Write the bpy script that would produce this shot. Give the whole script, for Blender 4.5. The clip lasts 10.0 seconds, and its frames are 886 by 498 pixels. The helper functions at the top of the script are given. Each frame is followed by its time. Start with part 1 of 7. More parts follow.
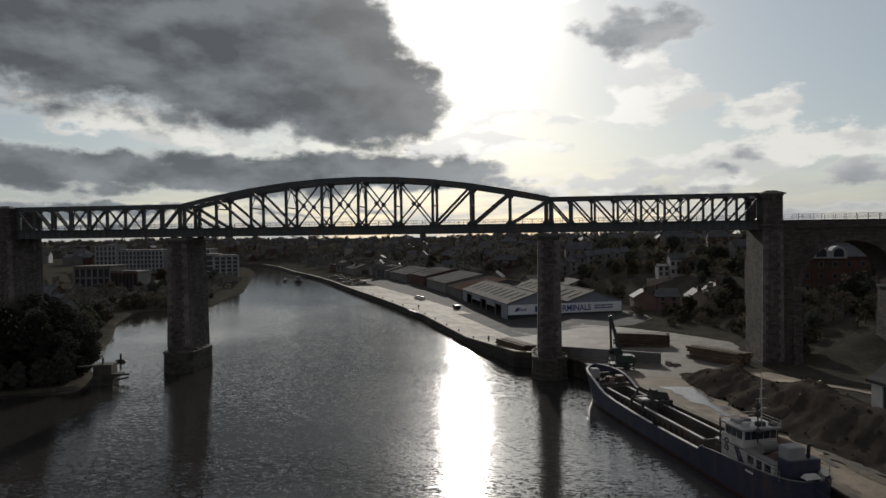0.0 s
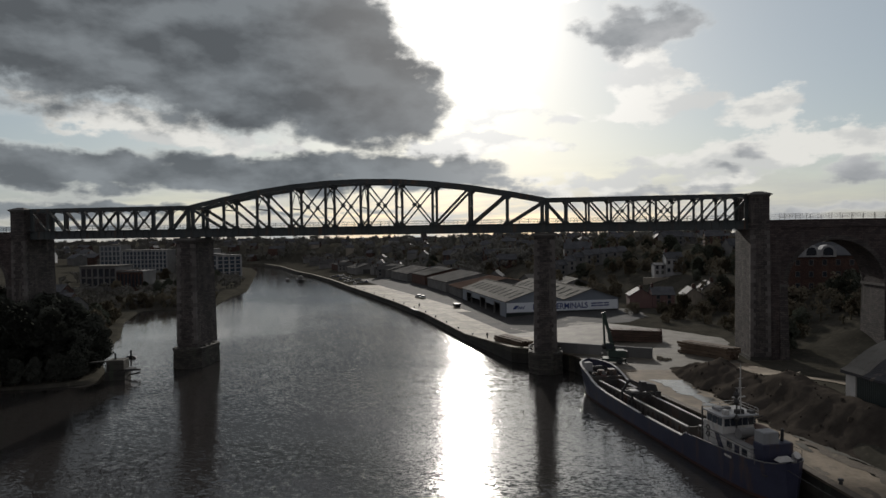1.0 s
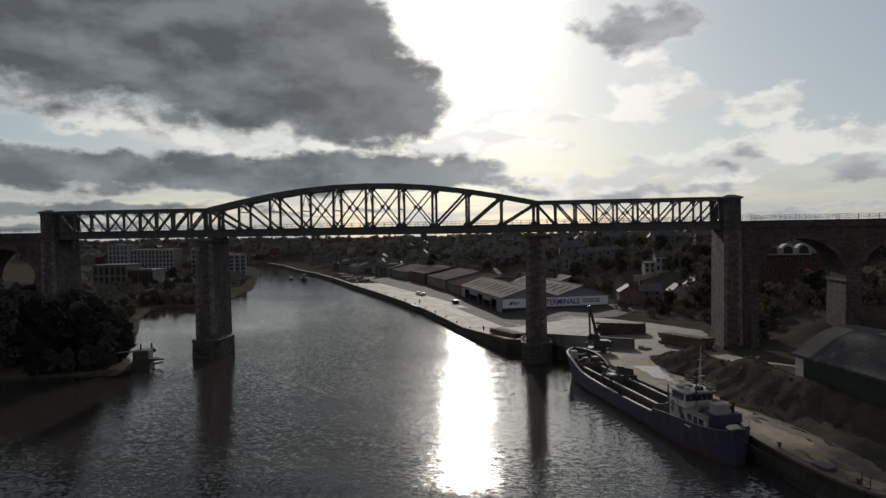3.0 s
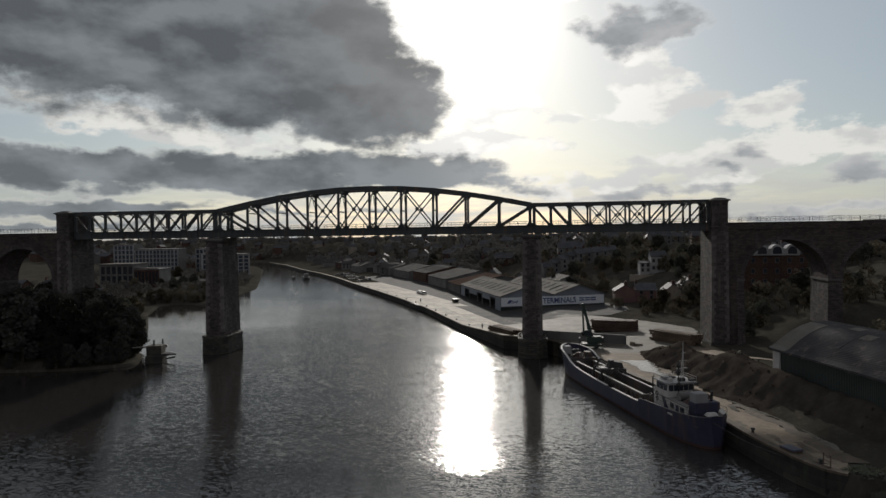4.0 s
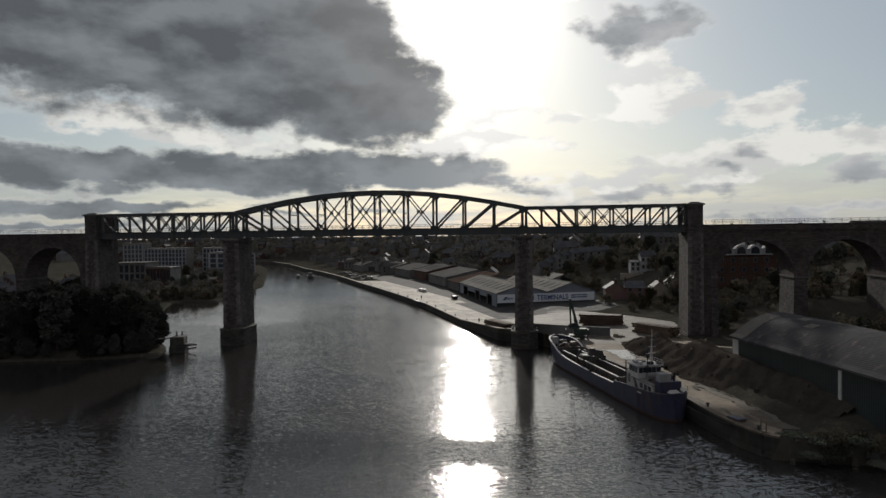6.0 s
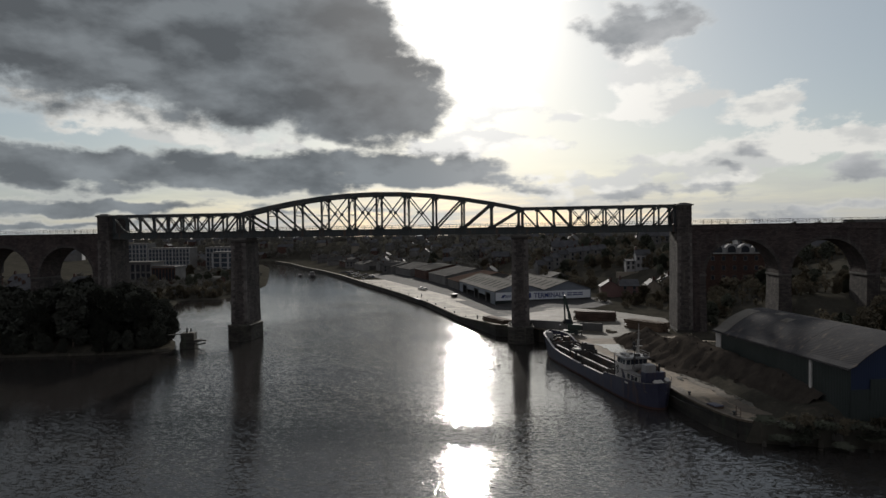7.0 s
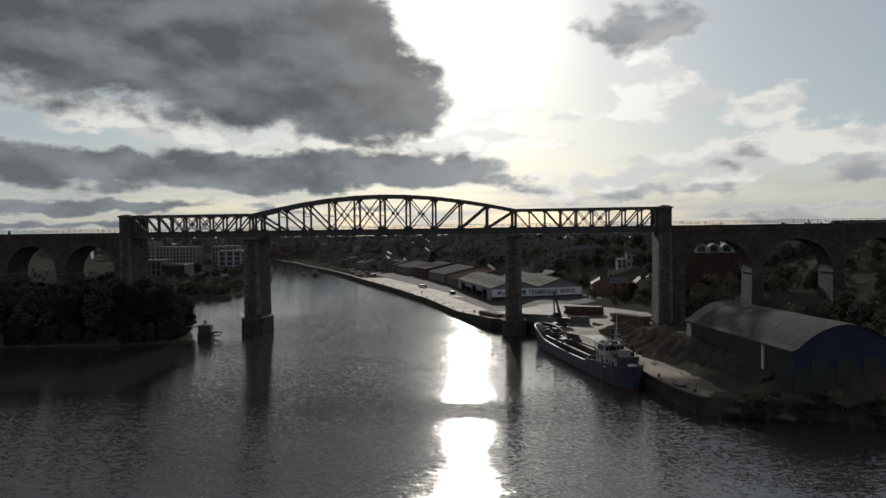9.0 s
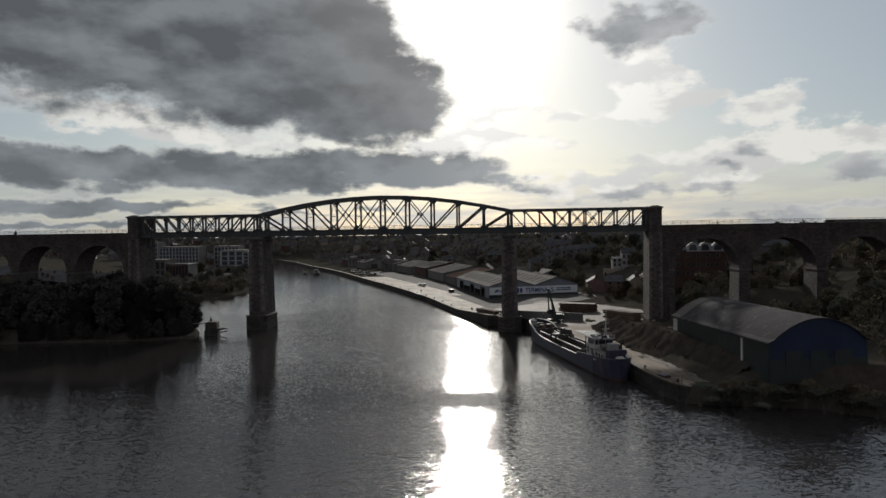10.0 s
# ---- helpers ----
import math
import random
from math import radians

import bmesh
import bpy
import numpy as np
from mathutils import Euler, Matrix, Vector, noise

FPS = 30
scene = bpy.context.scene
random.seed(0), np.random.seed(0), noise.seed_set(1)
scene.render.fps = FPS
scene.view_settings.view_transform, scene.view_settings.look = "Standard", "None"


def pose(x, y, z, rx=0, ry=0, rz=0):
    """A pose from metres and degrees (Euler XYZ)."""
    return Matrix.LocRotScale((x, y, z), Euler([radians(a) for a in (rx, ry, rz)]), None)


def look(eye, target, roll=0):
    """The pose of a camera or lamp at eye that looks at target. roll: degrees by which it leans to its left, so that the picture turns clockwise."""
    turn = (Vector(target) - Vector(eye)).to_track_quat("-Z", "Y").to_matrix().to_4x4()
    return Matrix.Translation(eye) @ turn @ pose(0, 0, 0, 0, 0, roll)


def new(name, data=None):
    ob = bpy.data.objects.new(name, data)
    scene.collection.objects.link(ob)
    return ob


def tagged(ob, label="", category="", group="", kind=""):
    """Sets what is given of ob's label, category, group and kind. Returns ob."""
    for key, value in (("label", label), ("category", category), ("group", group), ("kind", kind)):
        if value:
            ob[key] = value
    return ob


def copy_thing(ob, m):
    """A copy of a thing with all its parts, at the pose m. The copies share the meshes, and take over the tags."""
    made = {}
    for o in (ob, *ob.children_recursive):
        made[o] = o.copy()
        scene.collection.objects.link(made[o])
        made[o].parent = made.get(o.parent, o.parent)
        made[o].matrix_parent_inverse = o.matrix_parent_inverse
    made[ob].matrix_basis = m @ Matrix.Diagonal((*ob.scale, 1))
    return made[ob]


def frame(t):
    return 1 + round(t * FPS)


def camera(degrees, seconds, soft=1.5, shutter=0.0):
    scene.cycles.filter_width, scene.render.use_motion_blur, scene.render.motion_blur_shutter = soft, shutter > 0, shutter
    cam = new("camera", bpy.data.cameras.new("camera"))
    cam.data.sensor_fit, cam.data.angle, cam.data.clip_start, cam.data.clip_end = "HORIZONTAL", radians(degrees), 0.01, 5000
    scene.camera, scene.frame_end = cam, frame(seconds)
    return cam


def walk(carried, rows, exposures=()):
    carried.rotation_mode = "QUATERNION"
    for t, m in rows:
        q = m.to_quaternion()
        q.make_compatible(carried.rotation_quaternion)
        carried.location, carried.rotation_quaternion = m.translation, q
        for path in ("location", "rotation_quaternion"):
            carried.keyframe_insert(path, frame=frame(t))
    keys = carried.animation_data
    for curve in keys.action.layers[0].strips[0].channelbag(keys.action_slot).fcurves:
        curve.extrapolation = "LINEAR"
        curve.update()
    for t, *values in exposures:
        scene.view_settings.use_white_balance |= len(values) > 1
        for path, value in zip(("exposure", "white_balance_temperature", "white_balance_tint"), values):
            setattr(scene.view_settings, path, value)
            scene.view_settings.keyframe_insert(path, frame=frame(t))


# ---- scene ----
cam = camera(71.2, 10.0)
PATH = [
    (0, (35.772, -130.078, 31.036), (35.506, -128.096, 30.993), -0.7),
    (0.5, (36.229, -132.351, 31.049), (35.962, -130.37, 31.005), -0.9),
    (1, (36.694, -134.831, 31.064), (36.425, -132.849, 31.02), -0.8),
    (1.5, (37.103, -137.499, 31.089), (36.835, -135.517, 31.044), -0.9),
    (2, (37.484, -140.264, 31.116), (37.216, -138.282, 31.071), -0.8),
    (2.5, (37.905, -143.144, 31.161), (37.638, -141.162, 31.115), -0.9),
    (4, (39.357, -152.493, 31.441), (39.087, -150.512, 31.394), -0.8),
    (4.5, (39.849, -155.74, 31.499), (39.579, -153.759, 31.452), -0.8),
    (5, (40.366, -159.044, 31.561), (40.095, -157.063, 31.514), -0.8),
    (5.5, (40.906, -162.389, 31.615), (40.635, -160.408, 31.568), -0.7),
    (7, (42.585, -172.366, 31.839), (42.313, -170.385, 31.789), -0.8),
    (7.5, (43.145, -175.727, 31.867), (42.873, -173.746, 31.817), -0.7),
    (8, (43.693, -179.038, 31.879), (43.421, -177.057, 31.829), -0.7),
    (8.5, (44.215, -182.305, 31.874), (43.944, -180.324, 31.824), -0.7),
    (9, (44.748, -185.466, 31.855), (44.476, -183.486, 31.804), -0.7),
    (9.5, (45.394, -188.604, 31.838), (45.123, -186.624, 31.786), -0.7),
    (10, (46.133, -191.762, 31.817), (45.861, -189.781, 31.765), -0.8),
]
walk(cam, [(t, look(eye, target, roll)) for t, eye, target, roll in PATH])
scene.view_settings.exposure = 0.0

# ---------------------------------------------------------------- light
SUN_AZ, SUN_EL = radians(-5.8), radians(20.3)      # clockwise from +y; above the horizon
sun_way = Vector((math.sin(SUN_AZ) * math.cos(SUN_EL), math.cos(SUN_AZ) * math.cos(SUN_EL), math.sin(SUN_EL)))
sun_data = bpy.data.lights.new("sun", "SUN")
sun_data.energy, sun_data.angle, sun_data.color = 2.6, radians(1.4), (1.0, 0.94, 0.86)
sun = new("sun", sun_data)
sun.matrix_world = look(sun_way * 500, (0, 0, 0))


class Nodes:
    """Short hand for building a node tree."""

    def __init__(self, tree):
        self.tree = tree
        tree.nodes.clear()

    def add(self, kind, operation="", use_clamp=False, vector_type="", data_type="", blend_type="", interpolation_type=""):
        node = self.tree.nodes.new(kind)
        if operation:
            node.operation = operation
        if use_clamp:
            node.use_clamp = True
        if vector_type:
            node.vector_type = vector_type
        if data_type:
            node.data_type = data_type
        if blend_type:
            node.blend_type = blend_type
        if interpolation_type:
            node.interpolation_type = interpolation_type
        return node

    def link(self, a, b):
        self.tree.links.new(a, b)

    def put(self, socket, value):
        if isinstance(value, (int, float, tuple, list)):
            socket.default_value = value
        else:
            self.link(value, socket)

    def math(self, op, a, b=0.0, c=0.0, clamp=False):
        node = self.add("ShaderNodeMath", operation=op, use_clamp=clamp)
        for n, value in enumerate((a, b, c)):
            self.put(node.inputs[n], value)
        return node.outputs[0]

    def vmath(self, op, a, b=(0, 0, 0), out=0):
        node = self.add("ShaderNodeVectorMath", operation=op)
        self.put(node.inputs[0], a)
        self.put(node.inputs[1], b)
        return node.outputs[out]

    def mix(self, f, a, b, blend="MIX"):
        node = self.add("ShaderNodeMix", data_type="RGBA", blend_type=blend)
        self.put(node.inputs[0], f)
        self.put(node.inputs[6], (*a, 1) if isinstance(a, tuple) and len(a) == 3 else a)
        self.put(node.inputs[7], (*b, 1) if isinstance(b, tuple) and len(b) == 3 else b)
        return node.outputs[2]

    def noise(self, vector, scale, detail=4.0, rough=0.55, out=0):
        node = self.add("ShaderNodeTexNoise")
        if vector is not None:
            self.link(vector, node.inputs["Vector"])
        node.inputs["Scale"].default_value, node.inputs["Detail"].default_value, node.inputs["Roughness"].default_value = scale, detail, rough
        return node.outputs[out]

    def smooth(self, value, low, high):
        node = self.add("ShaderNodeMapRange", interpolation_type="SMOOTHSTEP")
        self.put(node.inputs[0], value)
        node.inputs[1].default_value, node.inputs[2].default_value = low, high
        return node.outputs[0]


world = bpy.data.worlds.new("sky")
scene.world = world
world.use_nodes = True
w = Nodes(world.node_tree)
sky = w.add("ShaderNodeTexSky")
sky.sky_type, sky.sun_disc, sky.sun_elevation, sky.sun_rotation, sky.altitude = "NISHITA", False, SUN_EL, SUN_AZ, 30.0
sky.air_density, sky.dust_density, sky.ozone_density = 1.0, 0.8, 1.3
way = w.add("ShaderNodeTexCoord").outputs["Generated"]
sep = w.add("ShaderNodeSeparateXYZ")
w.link(way, sep.inputs[0])
az = w.math("ARCTAN2", sep.outputs[0], sep.outputs[1])
el = w.math("ARCSINE", sep.outputs[2])
flat = w.add("ShaderNodeCombineXYZ")
w.link(az, flat.inputs[0])
w.link(el, flat.inputs[1])
ripple = w.noise(w.vmath("MULTIPLY", way, (1, 1, 1.8)), 7.0, 3.0, 0.5, out=1)
fray = w.noise(w.vmath("MULTIPLY", way, (1, 1, 1.6)), 30.0, 6.0, 0.6, out=1)
bend = w.vmath("ADD", w.vmath("MULTIPLY", w.vmath("SUBTRACT", ripple, (0.5, 0.5, 0.5)), (0.15, 0.075, 0)), w.vmath("MULTIPLY", w.vmath("SUBTRACT", fray, (0.5, 0.5, 0.5)), (0.034, 0.022, 0)))
spot = w.vmath("ADD", flat.outputs[0], bend)

# cloud banks: azimuth, elevation, half width, half height (degrees), lean, weight
DARK_BANKS = [
    (-36.0, 19.6, 26.5, 10.6, -6, 1.6), (-25.0, 15.6, 14.8, 6.5, -9, 1.6), (-15.2, 12.0, 8.6, 4.8, -6, 1.5), (-17.5, 17.5, 8.0, 5.5, 0, 1.4),
    (-38.6, 5.8, 8.4, 2.0, -2, 1.25), (-24.7, 5.7, 12.2, 2.2, 0, 1.25), (-11.8, 5.9, 11.5, 1.9, -1, 1.05), (-36.0, 2.6, 15.5, 0.85, 0, 0.85), (-39.6, 1.3, 11.2, 0.4, 0, 0.5), (-22.0, 2.2, 9.0, 0.4, 0, 0.4),
    (10.3, 17.4, 5.4, 1.9, 8, 0.95), (14.0, 17.3, 2.4, 1.0, 0, 0.7), (19.1, 6.5, 1.6, 0.75, 0, 0.42), (16.9, 5.1, 1.7, 0.6, 0, 0.38), (26.2, 4.4, 3.6, 1.3, 0, 0.8),
    (12.3, 3.2, 9.0, 0.55, 0, 0.42), (22.1, 1.5, 7.6, 0.42, 0, 0.38), (-1.6, 4.5, 4.8, 0.7, -4, 0.42),
]
WHITE_BANKS = [
    (-31.2, 9.1, 9.1, 1.5, -5, 1.0), (-3.0, 11.1, 5.4, 1.6, 6, 0.75), (10.3, 13.6, 4.6, 3.6, -18, 1.3), (12.0, 11.2, 5.2, 2.0, 8, 1.1), (19.7, 9.5, 3.4, 2.1, 0, 1.05), (20.8, 6.2, 12.0, 1.6, 5, 0.9), (25.7, 7.4, 5.0, 1.2, 8, 0.8),
    (8.3, 9.9, 7.4, 0.9, 0, 0.6), (-5.2, 7.9, 7.8, 1.0, 0, 0.75), (13.0, 4.7, 15.5, 1.2, 2, 0.55), (1.6, 19.7, 6.6, 0.8, 8, 0.6), (-41.6, 11.3, 3.4, 0.5, -8, 0.7),
]


def bank_sum(banks):
    total = None
    for a, e, ra, re, lean, weight in banks:
        place = w.add("ShaderNodeMapping", vector_type="TEXTURE")
        w.link(spot, place.inputs[0])
        place.inputs[1].default_value = (radians(a), radians(e), 0)
        place.inputs[2].default_value = (0, 0, radians(lean))
        place.inputs[3].default_value = (radians(ra), radians(re), 1)
        near = w.math("MULTIPLY", w.math("SUBTRACT", 1.0, w.vmath("LENGTH", place.outputs[0], out=1)), weight)
        total = near if total is None else w.math("SMOOTH_MAX", total, near, 0.12)
    return total


def billows(shift):
    """Rounded cloud relief, looked up a little way along the sky."""
    return w.noise(w.vmath("MULTIPLY", w.vmath("ADD", way, shift), (1, 1, 2.0)), 6.5, 7.0, 0.52)


to_sun = tuple(Vector((0.3, 0.0, 0.95)).normalized() * 0.03)
billow = billows((0.0, 0.0, 0.0))
relief = w.math("SUBTRACT", billow, billows(to_sun))
puff = w.noise(w.vmath("MULTIPLY", way, (1, 1, 1.7)), 19.0, 8.0, 0.58)
streak = w.noise(w.vmath("MULTIPLY", way, (1, 1, 8.0)), 4.2, 8.0, 0.58)
back = w.smooth(sep.outputs[1], 0.72, 0.35)          # unseen sky: added heavier cloud, toned to set the fill on shaded faces
low = w.smooth(sep.outputs[2], 0.17, 0.09)            # low banks are drawn out into streaks
ragged = w.math("ADD", w.math("MULTIPLY", w.math("SUBTRACT", 1.0, low), w.math("MULTIPLY_ADD", billow, 0.9, -0.45)), w.math("ADD", w.math("MULTIPLY", low, w.math("MULTIPLY_ADD", streak, 1.1, -0.55)), w.math("MULTIPLY_ADD", puff, 0.9, -0.45)))
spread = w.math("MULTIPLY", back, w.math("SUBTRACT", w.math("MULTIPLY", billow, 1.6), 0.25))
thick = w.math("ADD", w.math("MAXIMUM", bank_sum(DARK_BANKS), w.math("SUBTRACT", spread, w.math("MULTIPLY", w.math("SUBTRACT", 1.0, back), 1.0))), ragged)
pale = w.math("ADD", bank_sum(WHITE_BANKS), w.math("ADD", w.math("MULTIPLY_ADD", puff, 2.1, -1.12), w.math("MULTIPLY_ADD", streak, 1.5, -0.75)))
haze_low = w.smooth(sep.outputs[2], 0.15, 0.01)
mist = w.math("MULTIPLY", haze_low, w.smooth(streak, 0.28, 0.62))
cover = w.smooth(thick, -0.12, 0.16)
core = w.smooth(thick, -0.04, 0.36)
white_cover = w.math("MULTIPLY", w.smooth(pale, -0.12, 0.30), 0.95)
toward = w.vmath("DOT_PRODUCT", way, tuple(sun_way), out=1)
glow = w.smooth(toward, math.cos(radians(24)), 1.0)
blaze = w.math("EXPONENT", w.math("MULTIPLY", w.math("ARCCOSINE", toward), -1 / radians(2.3)))
halo = w.math("EXPONENT", w.math("MULTIPLY", w.math("ARCCOSINE", toward), -1 / radians(9.0)))
veil = w.math("EXPONENT", w.math("MULTIPLY", w.math("ARCCOSINE", toward), -1 / radians(26.0)))
lit = w.mix(glow, (7.2, 7.1, 6.7), (9.2, 8.9, 8.4))
lit = w.mix(w.smooth(relief, 0.05, -0.06), lit, w.mix(1.0, lit, (0.74, 0.76, 0.79), "MULTIPLY"))
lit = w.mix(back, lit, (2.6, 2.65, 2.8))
shade = w.math("ADD", w.math("MULTIPLY_ADD", relief, -4.2, 0.45), w.math("MULTIPLY_ADD", puff, 0.9, -0.45), clamp=True)
dark = w.mix(shade, (2.0, 2.2, 2.36), (0.98, 1.08, 1.18))
dark = w.mix(w.math("MULTIPLY", low, 0.5), dark, w.mix(shade, (2.9, 3.2, 3.4), (1.65, 1.85, 2.0)))
dark = w.mix(w.math("MULTIPLY", w.math("POWER", glow, 3.0), 0.55), dark, (2.7, 2.65, 2.6))
dark = w.mix(w.smooth(az, radians(-13), radians(6)), dark, w.mix(shade, (4.9, 5.0, 5.1), (3.1, 3.25, 3.4)))
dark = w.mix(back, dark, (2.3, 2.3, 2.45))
clear = w.mix(1.0, w.mix(1.0, sky.outputs[0], (0.30, 0.31, 0.31), "MULTIPLY"), (1.9, 2.1, 2.2), "ADD")
colour = w.mix(mist, clear, w.mix(glow, w.mix(w.smooth(az, radians(-34), radians(-14)), (3.5, 3.75, 3.85), (4.3, 4.4, 4.3)), (6.3, 6.3, 6.0)))
colour = w.mix(white_cover, colour, lit)
colour = w.mix(1.0, colour, w.mix(halo, (0.0, 0.0, 0.0), (3.2, 3.12, 2.98)), "ADD")
colour = w.mix(1.0, colour, w.mix(veil, (0.0, 0.0, 0.0), (1.5, 1.5, 1.48)), "ADD")
colour = w.mix(1.0, colour, w.mix(blaze, (0.0, 0.0, 0.0), (55.0, 53.0, 50.0)), "ADD")
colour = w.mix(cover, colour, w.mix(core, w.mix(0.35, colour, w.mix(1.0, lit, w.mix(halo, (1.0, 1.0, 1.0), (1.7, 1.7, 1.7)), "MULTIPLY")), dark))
ground_back = w.add("ShaderNodeBackground")
w.link(colour, ground_back.inputs[0])
ground_back.inputs[1].default_value = 0.1
w.link(ground_back.outputs[0], w.add("ShaderNodeOutputWorld").inputs[0])

# ---------------------------------------------------------------- materials
def material(name, a, b, scale=1.0, rough=0.8, metal=0.0, bump=0.2, fine=12.0, pattern="", size=(1.0, 0.4), mortar=(0.1, 0.1, 0.1), spread=0.0, stain=None, spec=0.3):
    """A surface of two colours mixed at two scales, with grain relief. pattern: "course" lays masonry courses, "rib" corrugation, "plank" boards."""
    m = bpy.data.materials.new(name)
    m.use_nodes = True
    n = Nodes(m.node_tree)
    where = n.add("ShaderNodeNewGeometry").outputs["Position"]
    shader = n.add("ShaderNodeBsdfPrincipled")
    broad = n.noise(where, 0.22 * scale, 5.0, 0.6)
    grain = n.noise(where, fine * scale, 4.0, 0.6)
    blend = n.math("ADD", n.math("MULTIPLY_ADD", broad, 2.3, -0.8), n.math("MULTIPLY_ADD", grain, 0.7, -0.35), clamp=True)
    colour = n.mix(blend, a, b)
    height = grain
    if pattern:
        sep = n.add("ShaderNodeSeparateXYZ")
        n.link(where, sep.inputs[0])
        comb = n.add("ShaderNodeCombineXYZ")
        n.link(n.math("ADD", sep.outputs[0], sep.outputs[1]), comb.inputs[0])
        n.link(sep.outputs[2], comb.inputs[1])
        if pattern == "course":
            brick = n.add("ShaderNodeTexBrick")
            bend = n.vmath("ADD", comb.outputs[0], n.vmath("MULTIPLY", n.noise(where, 0.8, 2.0, 0.5, out=1), (0.55, 0.22, 0)))
            n.link(bend, brick.inputs["Vector"])
            for key, value in (("Color1", (0.68, 0.68, 0.70, 1)), ("Color2", (1.32, 1.28, 1.23, 1)), ("Mortar", (0.42, 0.41, 0.40, 1)), ("Scale", 1.0), ("Mortar Size", 0.035), ("Mortar Smooth", 0.3), ("Brick Width", size[0]), ("Row Height", size[1])):
                brick.inputs[key].default_value = value
            colour = n.mix(1.0, colour, brick.outputs[0], "MULTIPLY")
            height = n.math("ADD", n.math("MULTIPLY", grain, 0.5), n.math("MULTIPLY", brick.outputs[1], -1.0))
        else:
            along = sep.outputs[2] if pattern == "board" else n.math("ADD", n.math("MULTIPLY", sep.outputs[0], size[0]), n.math("MULTIPLY", sep.outputs[1], size[1]))
            wave = n.math("SINE", n.math("MULTIPLY", along, 24.0))
            height = n.math("MULTIPLY_ADD", wave, 0.8, n.math("MULTIPLY", grain, 0.4))
    if spread:
        tone = n.math("MULTIPLY_ADD", n.add("ShaderNodeObjectInfo").outputs["Random"], spread, 1.0 - spread / 2)
        grey = n.add("ShaderNodeCombineColor")
        for k in range(3):
            n.link(tone, grey.inputs[k])
        colour = n.mix(1.0, colour, grey.outputs[0], "MULTIPLY")
    if stain:
        low = n.noise(n.vmath("MULTIPLY", where, (0.9, 0.9, 0.14)), 0.9, 5.0, 0.65)
        colour = n.mix(n.math("MULTIPLY", n.smooth(low, 0.52, 0.72), 0.75), colour, stain)
    n.link(colour, shader.inputs["Base Color"])
    n.put(shader.inputs["Roughness"], n.math("MULTIPLY_ADD", grain, 0.24, rough - 0.12, clamp=True))
    shader.inputs["Metallic"].default_value = metal
    shader.inputs["Specular IOR Level"].default_value = spec
    if bump:
        relief = n.add("ShaderNodeBump")
        relief.inputs["Strength"].default_value = min(1.0, bump)
        relief.inputs["Distance"].default_value = 0.14 if pattern == "course" else 0.06
        n.link(height, relief.inputs["Height"])
        n.link(relief.outputs[0], shader.inputs["Normal"])
    n.link(shader.outputs[0], n.add("ShaderNodeOutputMaterial").inputs[0])
    return m


def water_material():
    m = bpy.data.materials.new("river water")
    m.use_nodes = True
    n = Nodes(m.node_tree)
    where = n.add("ShaderNodeNewGeometry").outputs["Position"]
    shader = n.add("ShaderNodeBsdfPrincipled")
    shader.inputs["Base Color"].default_value = (0.029, 0.0268, 0.0255, 1)
    shader.inputs["IOR"].default_value = 1.85
    calm = n.noise(n.vmath("MULTIPLY", where, (0.5, 0.9, 1)), 0.035, 3.0, 0.5)
    n.put(shader.inputs["Roughness"], n.math("MULTIPLY_ADD", calm, 0.05, 0.055))
    along = n.add("ShaderNodeSeparateXYZ")
    n.link(where, along.inputs[0])
    open_water = n.math("MULTIPLY_ADD", n.smooth(along.outputs[1], 150.0, -30.0), 0.6, 0.40)    # sheltered and calmer above the bridge
    open_water = n.math("MULTIPLY_ADD", n.smooth(along.outputs[1], -45.0, -125.0), 0.9, open_water)
    lee = n.math("MULTIPLY_ADD", n.smooth(along.outputs[0], -28.0, -58.0), -0.6, 1.0)      # sheltered along the wooded bank
    open_water = n.math("MULTIPLY", open_water, lee)
    swell = n.noise(n.vmath("MULTIPLY", where, (0.35, 1.0, 1)), 0.75, 2.0, 0.5, out=1)
    wave = n.noise(n.vmath("MULTIPLY", where, (0.45, 1.0, 1)), 2.8, 2.0, 0.5, out=1)
    chop = n.noise(n.vmath("MULTIPLY", where, (0.6, 1.0, 1)), 7.0, 2.0, 0.5, out=1)
    breeze = n.math("MULTIPLY", n.math("MULTIPLY_ADD", n.smooth(calm, 0.35, 0.62), 0.55, 0.55), open_water)
    centred = lambda ripple_, size: n.vmath("MULTIPLY", n.vmath("SUBTRACT", ripple_, (0.5, 0.5, 0.5)), size)
    lean = n.vmath("ADD", centred(swell, (0.05, 0.10, 0)), n.vmath("ADD", centred(wave, (0.12, 0.52, 0)), centred(chop, (0.21, 0.52, 0))))
    facet = n.add("ShaderNodeVectorMath", operation="SCALE")
    n.link(lean, facet.inputs[0])
    n.link(breeze, facet.inputs["Scale"])
    tilt = n.vmath("NORMALIZE", n.vmath("ADD", facet.outputs[0], (0, 0, 1)))
    n.link(tilt, shader.inputs["Normal"])
    n.link(shader.outputs[0], n.add("ShaderNodeOutputMaterial").inputs[0])
    return m


def glass_material(name, tint, rough=0.08):
    m = bpy.data.materials.new(name)
    m.use_nodes = True
    n = Nodes(m.node_tree)
    shader = n.add("ShaderNodeBsdfPrincipled")
    shader.inputs["Base Color"].default_value = (*tint, 1)
    shader.inputs["Roughness"].default_value = rough
    shader.inputs["IOR"].default_value = 1.5
    n.link(shader.outputs[0], n.add("ShaderNodeOutputMaterial").inputs[0])
    return m


